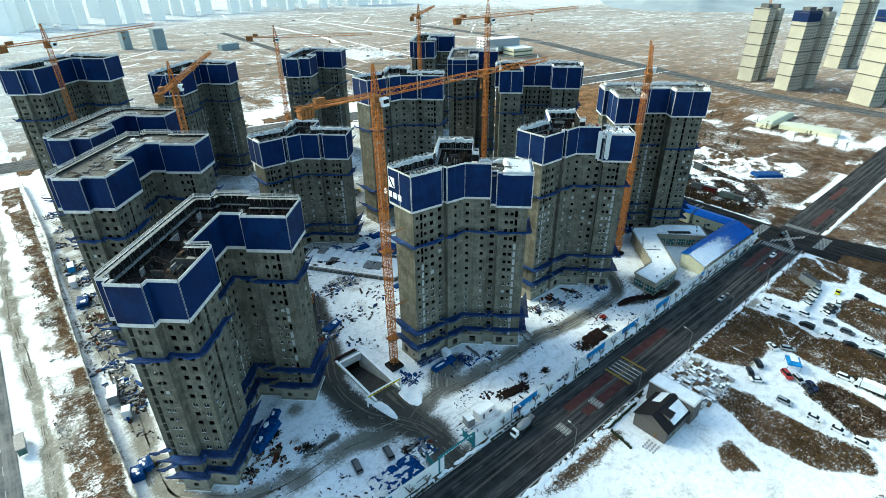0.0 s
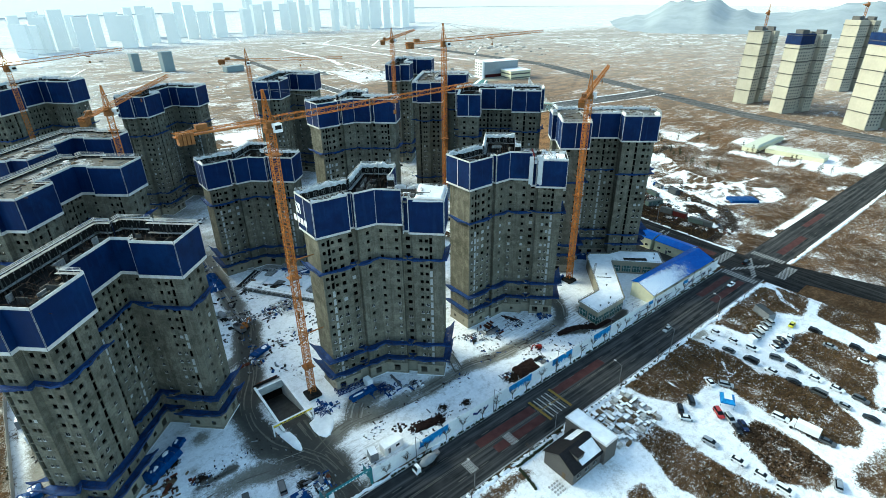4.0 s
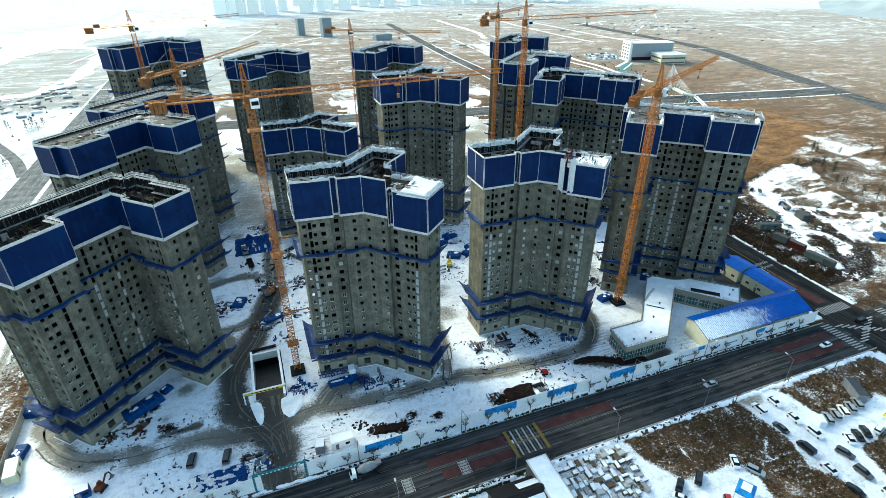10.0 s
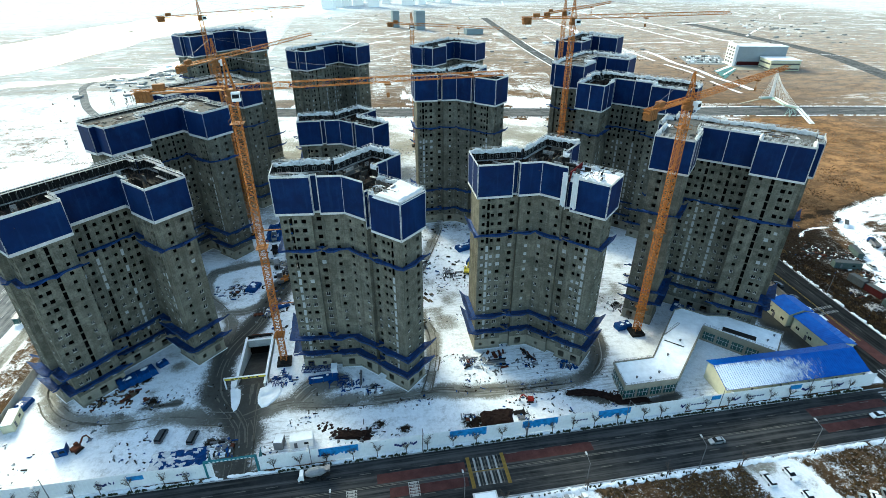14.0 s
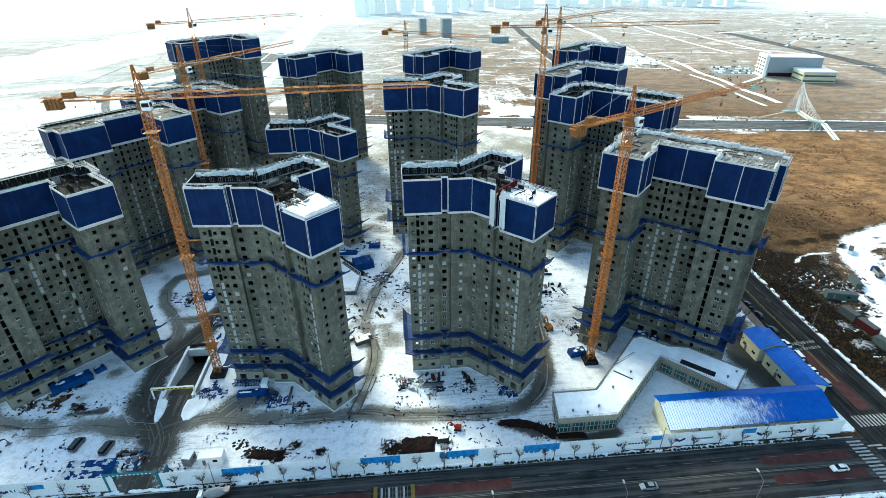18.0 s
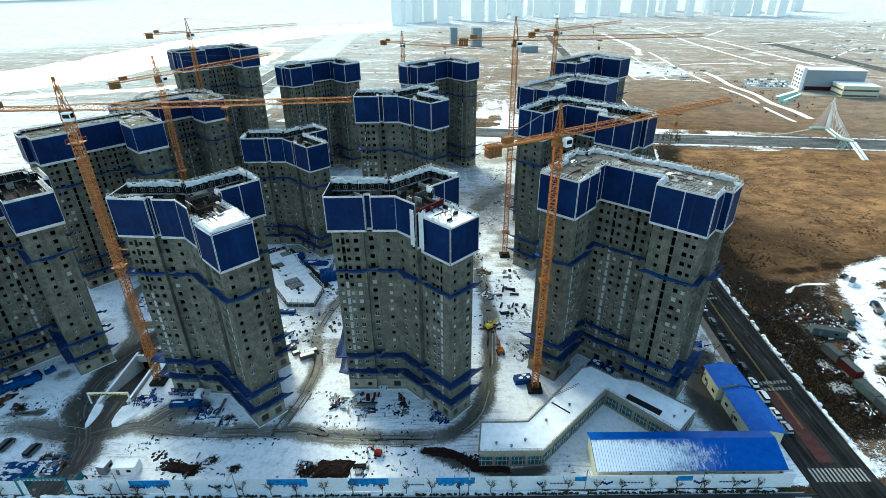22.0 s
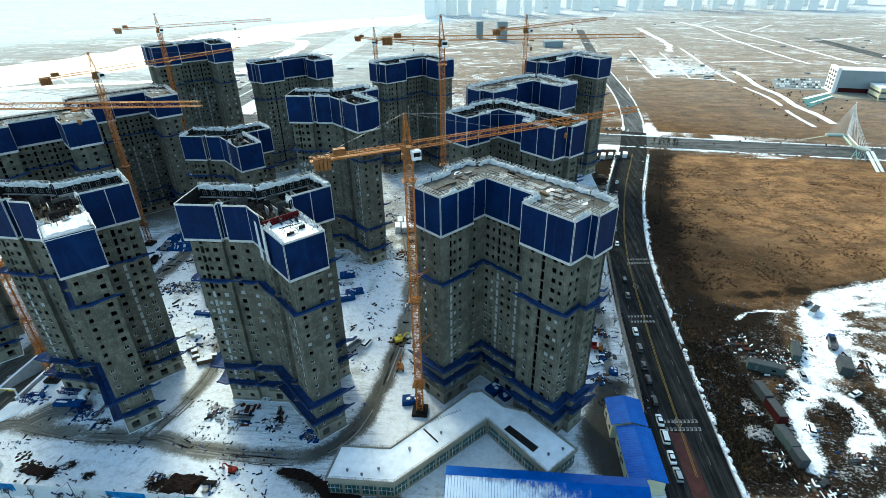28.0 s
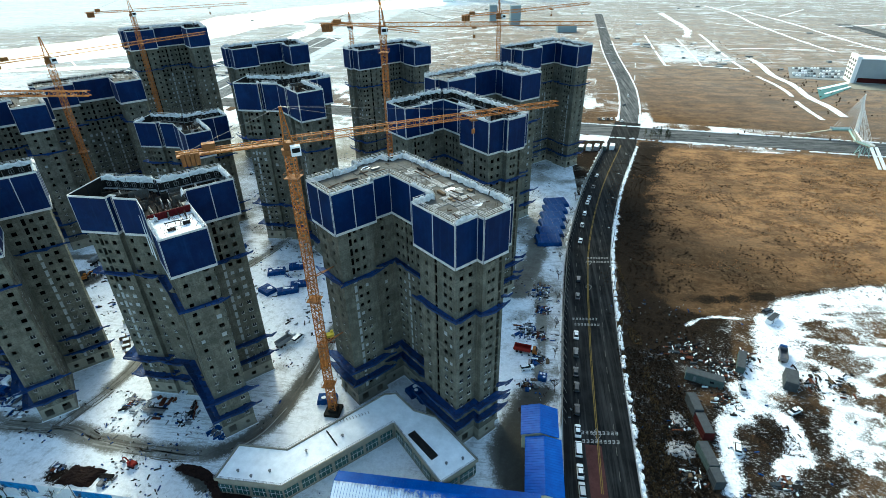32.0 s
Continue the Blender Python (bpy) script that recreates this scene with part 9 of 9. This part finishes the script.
def far_block(x, y, turn, w, d, h, seed, blue=False):
    """One tall unfinished block of the neighbouring site, ringed by net bands."""
    root = thing("neighbour_tower", "tall cream concrete tower ringed by dark nets", "apartment building", pose(x, y, 0, 0, 0, turn), "neighbouring towers")
    for u, v, sw, sd, sh in ((-w * 0.28, 0, w * 0.44, d, h), (w * 0.08, d * 0.12, w * 0.28, d * 0.72, h * 0.97), (w * 0.36, -d * 0.04, w * 0.28, d * 0.9, h * 0.99)):
        wing = part("wing", Geo().box(u, v, 0, sw, sd, sh), FAR_CREAM, root)
        g = Geo()
        for z in range(4, int(sh) - 4, 3):
            for f in range(int(sw / 3.2)):
                for s in (-1, 1):
                    g.box(u - sw / 2 + 1.6 + f * 3.2, v + s * sd / 2, z, 1.3, 0.1, 1.4)
            for f in range(int(sd / 3.6)):
                for s in (1,):
                    g.box(u + s * sw / 2, v - sd / 2 + 1.8 + f * 3.6, z, 0.1, 1.2, 1.4)
        part("window", g, FAR_SHADE, wing, kind="stuff")
        for z in range(14, int(sh), 12):
            part("net_band", Geo().box(u, v, z, sw + 1.2, sd + 1.2, 0.6), FAR_BAND, wing)
        part("roof_room", Geo().box(u, v, sh, sw * 0.5, sd * 0.5, 4), FAR_SHADE, wing)
    if blue:
        part("screen_panel", Geo().box(-w * 0.28, 0, h - 9, w * 0.44 + 1, d + 1, 9.5), PANEL, root)


for i, (x, y, t, w, d, h, b) in enumerate(((671, 242, -10, 28, 17, 75, False), (653, 192, -20, 38, 16, 75, True), (831, 200, -25, 30, 20, 80, False), (634, 117, -30, 32, 24, 80, True), (690, 60, -20, 32, 18, 88, False))):
    far_block(x, y, t, w, d, h, i, b)
crane(690, 250, 92, 100, 200, 46, 14, (), 8)
crane(852, 206, 96, 104, 190, 46, 14, (), 9)


def skyline():
    """Rows of slab blocks of the city, far off."""
    r = random.Random(77)
    for i in range(62):
        k = i / 61
        if noise.noise(Vector((i * 0.31, 5, 2))) < -0.2:
            continue
        a = radians(-3 + 36 * k + r.uniform(-0.4, 0.4))
        dist = 1420 + 480 * k + (180 if i % 2 else 0) + r.uniform(-40, 60)
        h, w, t = r.uniform(66, 98) * (0.88 + 0.25 * k), r.uniform(20, 31), r.uniform(-30, 30)
        root = thing("city_tower", "pale distant slab block lost in haze", "apartment building", pose(130 + math.sin(a) * dist, math.cos(a) * dist, 0, 0, 0, t), "distant city towers", kind="backdrop")
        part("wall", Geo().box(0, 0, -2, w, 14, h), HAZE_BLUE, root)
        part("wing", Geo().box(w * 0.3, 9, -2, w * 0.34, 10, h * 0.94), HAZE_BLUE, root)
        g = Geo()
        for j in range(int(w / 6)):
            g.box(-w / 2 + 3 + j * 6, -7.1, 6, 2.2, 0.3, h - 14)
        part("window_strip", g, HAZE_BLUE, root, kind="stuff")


skyline()
for x, y, w, h in ((193, 1024, 12, 28), (233, 983, 17, 31), (315, 905, 30, 9)):
    root = thing("far_tower", "blue-grey building standing alone on the plain", "building", pose(x, y, 0, 0, 0, 10))
    part("wall", Geo().box(0, 0, 0, w, 14, h), simple("blue_far_wall" + str(h), (0.20, 0.25, 0.27), 0.8, 0, 0.1, 0.05), root)


def haze_ring():
    """Glowing white wall added all round the horizon in place of pale winter haze."""
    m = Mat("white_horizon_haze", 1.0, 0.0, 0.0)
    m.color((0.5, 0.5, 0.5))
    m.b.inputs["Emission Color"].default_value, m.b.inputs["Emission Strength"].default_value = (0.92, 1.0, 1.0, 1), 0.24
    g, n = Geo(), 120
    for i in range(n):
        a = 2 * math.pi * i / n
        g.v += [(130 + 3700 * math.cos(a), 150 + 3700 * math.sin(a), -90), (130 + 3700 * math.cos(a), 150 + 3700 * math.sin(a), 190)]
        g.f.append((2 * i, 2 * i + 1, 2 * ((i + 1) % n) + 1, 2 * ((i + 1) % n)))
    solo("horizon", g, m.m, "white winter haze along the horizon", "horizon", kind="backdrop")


haze_ring()


def hills():
    """A low wooded ridge on the horizon."""
    m = Mat("hazy_wooded_slope", 0.95).world_co()
    # haze over the slope painted as a blue tint and weak emission
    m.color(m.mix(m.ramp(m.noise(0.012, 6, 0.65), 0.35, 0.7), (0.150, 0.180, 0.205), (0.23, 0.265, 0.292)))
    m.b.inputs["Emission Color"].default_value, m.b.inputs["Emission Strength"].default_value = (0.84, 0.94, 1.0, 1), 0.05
    g, n, k = Geo(), 70, 8
    for i in range(n):
        a = radians(-34 - 52 * i / (n - 1))
        top = 1 + (76 + 9 * math.sin(i * 1.3) + 5 * math.sin(i * 2.9)) * math.exp(-((i - 38) / 6.0) ** 2) + 66 * math.exp(-((i - 57) / 10) ** 2) + 4 * math.sin(i * 1.9) * (i > 30)
        for j in range(k):
            d = 1500 + j * 140
            g.v.append((130 - math.sin(a) * d, 60 + math.cos(a) * d, -5 + top * math.sin(math.pi * j / (k - 1)) * (1 + 0.12 * math.sin(i * 0.9 + j * 2.1))))
    for i in range(n - 1):
        for j in range(k - 1):
            o = i * k + j
            g.f.append((o, o + k, o + k + 1, o + 1))
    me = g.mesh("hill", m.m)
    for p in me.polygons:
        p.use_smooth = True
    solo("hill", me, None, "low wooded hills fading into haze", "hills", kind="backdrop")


hills()
ICE = Mat("frozen_river_ice", 0.22, 0.0, 0.6).world_co()
ICE.color(ICE.mix(ICE.ramp(ICE.noise(0.01, 5), 0.35, 0.7), (0.62, 0.66, 0.68), (0.80, 0.83, 0.85)))
g, _ = ribbon([(-1500, 250), (-820, 420), (-500, 560), (-340, 760), (-290, 1000), (-170, 1250), (90, 1420)], 190, 0.25, 40, 14, random.Random(4))
solo("river", g, ICE.m, "wide frozen river shining under the sun", "river", kind="structure")


FAR_ROOF = simple("grey_far_roof", (0.20, 0.21, 0.21), 0.8, 0, 0.2, 0.05)
g, _ = ribbon([(-420, 540), (-260, 590), (-155, 622), (-116, 658), (-104, 790), (-120, 960), (-220, 1020)], 20, 0.22, 14, 5, random.Random(9))
solo("river_channel", g, ICE.m, "narrow frozen side channel of the river", "river", kind="structure")
HAZE_GREY = simple("blue_grey_far_wall", (0.27, 0.30, 0.315), 0.8, 0, 0.1, 0.03)


def office():
    """Long public building beyond the highway."""
    root = thing("public_building", "long grey public building with white end wall", "public building", pose(568, 588, 0, 0, 0, -12))
    part("main_block", Geo().box(31, -10, 0, 58, 20, 22), HAZE_GREY, root)
    part("end_wall", Geo().box(0, -10, 0, 3.5, 22, 24.5), WHITE_PAINT, root, "white framed end wall")
    for z in range(3, 22, 4):
        for v in (-17, -10, -3):
            part("window", Geo().box(-1.8, v, z, 0.2, 4.4, 2.2), FAR_SHADE, root)
    part("base_band", Geo().box(31, -20.1, 1, 54, 0.3, 4.2), DARK_RED, root, "dull red-brown ground storey")
    part("roof_edge", Geo().box(31, -10, 22, 59, 21, 0.7), WHITE_PAINT, root, "snowy roof edge")
    for z in (9, 13.5, 18):
        part("window_band", Geo().box(31, -20.1, z, 54, 0.2, 0.8), HAZE_GREY, root)
    part("low_wing", Geo().box(46, -36, 0, 34, 26, 11), CREAM, root, "cream low wing")
    part("wing_roof", Geo().box(46, -36, 11, 35, 27, 0.8), WHITE_PAINT, root)
    for z in (1, 6.4):
        part("low_window", Geo().box(46, -49.2, z, 32, 0.4, 1.7), FAR_SHADE, root)
        part("low_window", Geo().box(28.9, -36, z, 0.4, 24, 1.7), FAR_SHADE, root)
    part("forecourt", Geo().box(12, -34, -0.2, 34, 26, 0.45), PALE_CONC, root, "pale paved forecourt")


office()
COURT = simple("faded_teal_court", (0.075, 0.165, 0.160), 0.8, 0, 0.3, 0.1)
root = thing("sports_court", "faded teal sports court edged with snow", "sports court", pose(0, 0, 0), kind="structure")
part("court_base", Geo().prism([(507, 501), (573, 566), (577, 583), (524, 546)], -0.2, 0.22), COURT, root)
part("snow_edge", Geo().beam((523, 540, 0.25), (566, 572, 0.25), 4.0, 0.2).beam((520, 522, 0.26), (556, 553, 0.26), 2.0, 0.2), SNOW, root, "snow left along the court", kind="stuff")
g, rr, shade = Geo(), random.Random(8), []
for row in range(4):
    for k in range(17):
        if rr.random() < 0.8:
            u, v = (k + 0.5) / 17, (row + 0.5) / 4
            x, y = (521 + 42 * u) * (1 - v) + (539 + 54 * u) * v, (592 - 10 * u) * (1 - v) + (639 + 3 * u) * v
            g.box(x, y, 0.2, 2.0, 4.4, 0.8, -20, 0.95).box(x, y, 1.0, 1.7, 2.4, 0.6, -20, 0.8)
            shade += [rr.choice((0, 0, 1, 2))] * 12
me = g.mesh("parked_car", WHITE_PAINT, FAR_SHADE, HAZE_GREY)
me.polygons.foreach_set("material_index", (shade + [0] * len(me.polygons))[:len(me.polygons)])
part("car_park", Geo().prism([(517, 588), (564, 577), (597, 645), (537, 643)], -0.2, 0.14), FAR_ROOF, thing("car_park", "grey car park beside the public building", "car park", pose(0, 0, 0), kind="structure"))
solo("parked_car", me, None, "rows of cars parked by the public building", "cars", kind="stuff")


def footbridge():
    """White cable-stayed footbridge over the highway."""
    root = thing("footbridge", "white cable-stayed footbridge over the highway", "footbridge", pose(0, 0, 0))
    green = simple("pale_green_steel", (0.36, 0.50, 0.46), 0.5)
    top = Vector((484, 404, 28))
    for x, y in ((491, 408.5), (492.5, 413.5)):
        part("pylon_leg", Geo().rod((x, y, 0), tuple(top), 0.95, 0.4, 8), WHITE_PAINT, root)
    part("pylon_strut", Geo().beam((489.2, 407.4, 7), (490.4, 411.2, 7), 0.5).beam((486.8, 405.8, 18), (487.2, 407.2, 18), 0.4), green, root)
    line = [Vector((463, 391, 6.6)), Vector((475.5, 390.5, 6.6)), Vector((467.5, 364.5, 6.6)), Vector((470.5, 355, 6.6))]
    for a, b in zip(line, line[1:]):
        n = Vector((-(b - a).y, (b - a).x, 0)).normalized()
        part("bridge_deck", Geo().beam(tuple(a), tuple(b), 3.6, 0.7), PALE_CONC, root)
        for s in (-1, 1):
            part("parapet", Geo().beam(tuple(a + n * s * 1.8 + Vector((0, 0, 0.9))), tuple(b + n * s * 1.8 + Vector((0, 0, 0.9))), 0.16, 1.1), green if s < 0 else WHITE_PAINT, root)
        for i in range(6):
            foot = a.lerp(b, (i + 0.5) / 6)
            for s in (-1, 1):
                part("stay_cable", Geo().beam(tuple(top - Vector((0, 0, 0.4 + 0.9 * i))), tuple(foot + n * s * 1.8), 0.12), WHITE_TRIM, root)
    for s in (-1.5, 1.5):
        part("stair", Geo().beam((471.5 + s, 355, 6.6), (467.5 + s, 333, 0.1), 1.7, 0.5), WHITE_PAINT, root)
    part("approach", Geo().beam((463, 391, 6.4), (452, 399, 1.0), 3.4, 0.5), PALE_CONC, root)
    for a in (-3, 3):
        for b in (-3, 3):
            part("trestle_leg", Geo().beam((467.5 + a, 357 + b, 0), (467.5 + a * 0.6, 357 + b * 0.6, 6.4), 0.4), green, root)
        part("trestle_brace", Geo().beam((467.5 + a, 354, 0.5), (467.5 + a * 0.6, 358.5, 6), 0.25).beam((467.5 + a, 360, 0.5), (467.5 + a * 0.6, 355.5, 6), 0.25), green, root)


footbridge()
for i, (x, y, w, d, t) in enumerate(((498, 152, 56, 11, 2), (484, 122, 12, 40, 4))):
    root = thing("long_shed", "long low pale shed with snowy roof", "shed", pose(x, y, 0, 0, 0, t))
    part("wall", Geo().box(0, 0, 0, w, d, 3.2), CREAM, root)
    part("roof", Geo().box(0, 0, 3.2, w + 0.6, d + 0.6, 1.4, 0, 0.72), simple("greenish_far_roof" + str(i), (0.42, 0.44, 0.36), 0.7), root)


def conifers():
    r = random.Random(6)
    spots = [(346 + r.uniform(-7, 12), 381 + r.uniform(-4, 4), "dark green pine beside the highway") for i in range(12)]
    for x, y, s, n in ((414, 185, 6, 8), (449, 218, 6, 5), (471, 191, 5, 3), (399, 160, 3, 3), (402, 143, 3, 3), (464, 146, 4, 4), (459, 118, 5, 4), (456, 94, 4, 3)):
        spots += [(x + r.gauss(0, s), y + r.gauss(0, s), "low dark green pine on the waste plots") for i in range(n)]
    spots += [(-94 + r.gauss(0, 8), 487 + r.gauss(0, 9), "dark green pine near the frozen river") for i in range(8)]
    spots += [(-88 + r.gauss(0, 7), 388 + r.gauss(0, 8), "dark green pine near the frozen river") for i in range(7)]
    for x, y, label in spots:
        h = r.uniform(4.5, 8) * (1.35 if x < 0 else 1)
        root = thing("pine_tree", label, "tree", pose(x, y, 0), "pines")
        part("trunk", Geo().rod((0, 0, -0.2), (0, 0, h * 0.8), 0.18, 0.06), BARK, root)
        g = Geo()
        for j in range(60):
            z = h * r.uniform(0.3, 1.0)
            w = (1.05 - z / h) * 2.0 + 0.2
            a = r.uniform(0, 6.28)
            p = Vector((math.cos(a) * w * r.uniform(0.2, 1), math.sin(a) * w * r.uniform(0.2, 1), z))
            m = len(g.v)
            for k in range(3):
                g.v.append(tuple(p + Vector((r.uniform(-.6, .6), r.uniform(-.6, .6), r.uniform(-.4, .4)))))
            g.f.append((m, m + 1, m + 2))
        part("crown", g, HEDGE, root, "sparse dark needles")


conifers()


def far_patchwork():
    """Plots, greenhouses, ditches and low roofs scattered over the plain."""
    r = random.Random(15)
    roofs = Geo()
    for i in range(170):
        x, y = r.uniform(-300, 1500), r.uniform(560, 1500)
        k = r.random()
        if k < 0.35:
            x, y = r.gauss(850, 60), r.gauss(850, 90)
        elif k < 0.58:
            x, y = r.gauss(-120, 26), r.gauss(590, 34)
        elif k < 0.72:
            x, y = r.gauss(450, 40), r.gauss(740, 60)
        roofs.box(x, y, -0.3, r.uniform(3, 10), r.uniform(2.5, 5), r.uniform(0.9, 2.2), r.choice((-42, 48, 0, 10)) + r.uniform(-4, 4), 0.9)
    me = roofs.mesh("far_roofs", HAZE_BLUE, FAR_ROOF, BLUE_ROOF, WHITE_PAINT)
    for i, p in enumerate(me.polygons):
        p.material_index = (3, 1, 1, 1, 3, 1, 1)[(i // 6) % 7]
    wood = Geo()
    for i in range(330):
        k = r.random()
        if k < 0.3:
            x, y = r.choice((476, 512)) + r.gauss(0, 5), r.uniform(470, 820)
        elif k < 0.5:
            x, y = r.gauss(522, 16), r.gauss(560, 60)
        elif k < 0.65:
            x, y = r.gauss(-110, 26), r.gauss(560, 60)
        elif k < 0.72:
            x, y = r.uniform(360, 470), 408 - 0.14 * r.uniform(30, 140) + r.gauss(0, 2)
        else:
            x, y = r.uniform(-100, 1200), r.uniform(640, 1250)
        if 322 < x < 392 and 390 < y < 900:
            continue
        w = r.uniform(0.7, 1.8)
        wood.lump(x, y, -0.3, w, w * r.uniform(0.7, 1.2), r.uniform(0.7, 1.0) * w, r, r.uniform(0, 90))
    solo("far_scrub", wood, BRUSH, "dark scrub and small trees over the plain", "scrub", kind="stuff")
    solo("far_roofs", me, None, "scattered low roofs over the far plain", "buildings", kind="stuff")
    snow = Geo()
    for i in range(46):
        x, y = r.uniform(-400, 1500), 640 + 900 * r.random() ** 1.3
        L, w, t = r.uniform(40, 160), r.uniform(0.8, 3), radians(r.choice((-42, 48, -12, 78)) + r.uniform(-6, 6))
        c, s = math.cos(t), math.sin(t)
        pts, n = [], 6
        for k in range(n + 1):
            pts.append((x + c * L * k / n - s * w * r.uniform(0.2, 1), y + s * L * k / n + c * w * r.uniform(0.2, 1)))
        for k in range(n, -1, -1):
            pts.append((x + c * L * k / n + s * w * r.uniform(0.2, 1), y + s * L * k / n - c * w * r.uniform(0.2, 1)))
        m = len(snow.v)
        snow.v += [(px, py, 0.16) for px, py in pts]
        for k in range(n):
            snow.f.append((m + k, m + 2 * n + 1 - k, m + 2 * n - k, m + k + 1))
    solo("far_snow", snow, SNOW, "snow lying in strips over the plain", "snow", kind="stuff")


far_patchwork()
WHITE_WAY = [([(501, 448), (503, 476), (501, 509), (505, 538), (507, 564), (505, 601), (512, 650), (514, 690)], 6.0), ([(481, 438), (482, 467), (484, 490), (490, 523), (491, 556), (488, 592), (488, 649), (490, 683), (495, 746), (502, 806), (509, 881)], 3.6),
             ([(486, 629), (460, 638), (434, 645), (408, 644)], 3.0), ([(409, 645), (417, 743), (428, 868)], 2.6), ([(366, 783), (394, 777), (412, 768)], 3.0), ([(483, 852), (498, 905), (505, 957), (507, 1047), (511, 1164)], 9.0),
             ([(628, 1295), (640, 1160), (627, 1000), (625, 840), (629, 739)], 5.0), ([(673, 1193), (686, 1024), (686, 857), (689, 741)], 5.0), ([(742, 974), (793, 988), (849, 1010)], 7.0), ([(508, 753), (552, 760), (613, 752)], 4.0), ([(432, 700), (460, 690), (484, 683)], 2.4), ([(424, 790), (462, 780), (492, 770)], 4.0), ([(447, 640), (456, 720), (466, 840)], 2.0)]
for i, (pts, wide) in enumerate(WHITE_WAY):
    rr = random.Random(i)
    g, _ = ribbon(pts, wide, 0.2, 4, wide * (0.09 if pts[0][1] < 700 else 0.3), rr)
    if wide < 5:
        g.f = [f for k, f in enumerate(g.f) if noise.noise(Vector((k * 0.11, i * 7.3, 1))) > -0.42]
    solo("snowy_track", g, SNOW, "snow-covered track across the plain", "track", kind="structure")
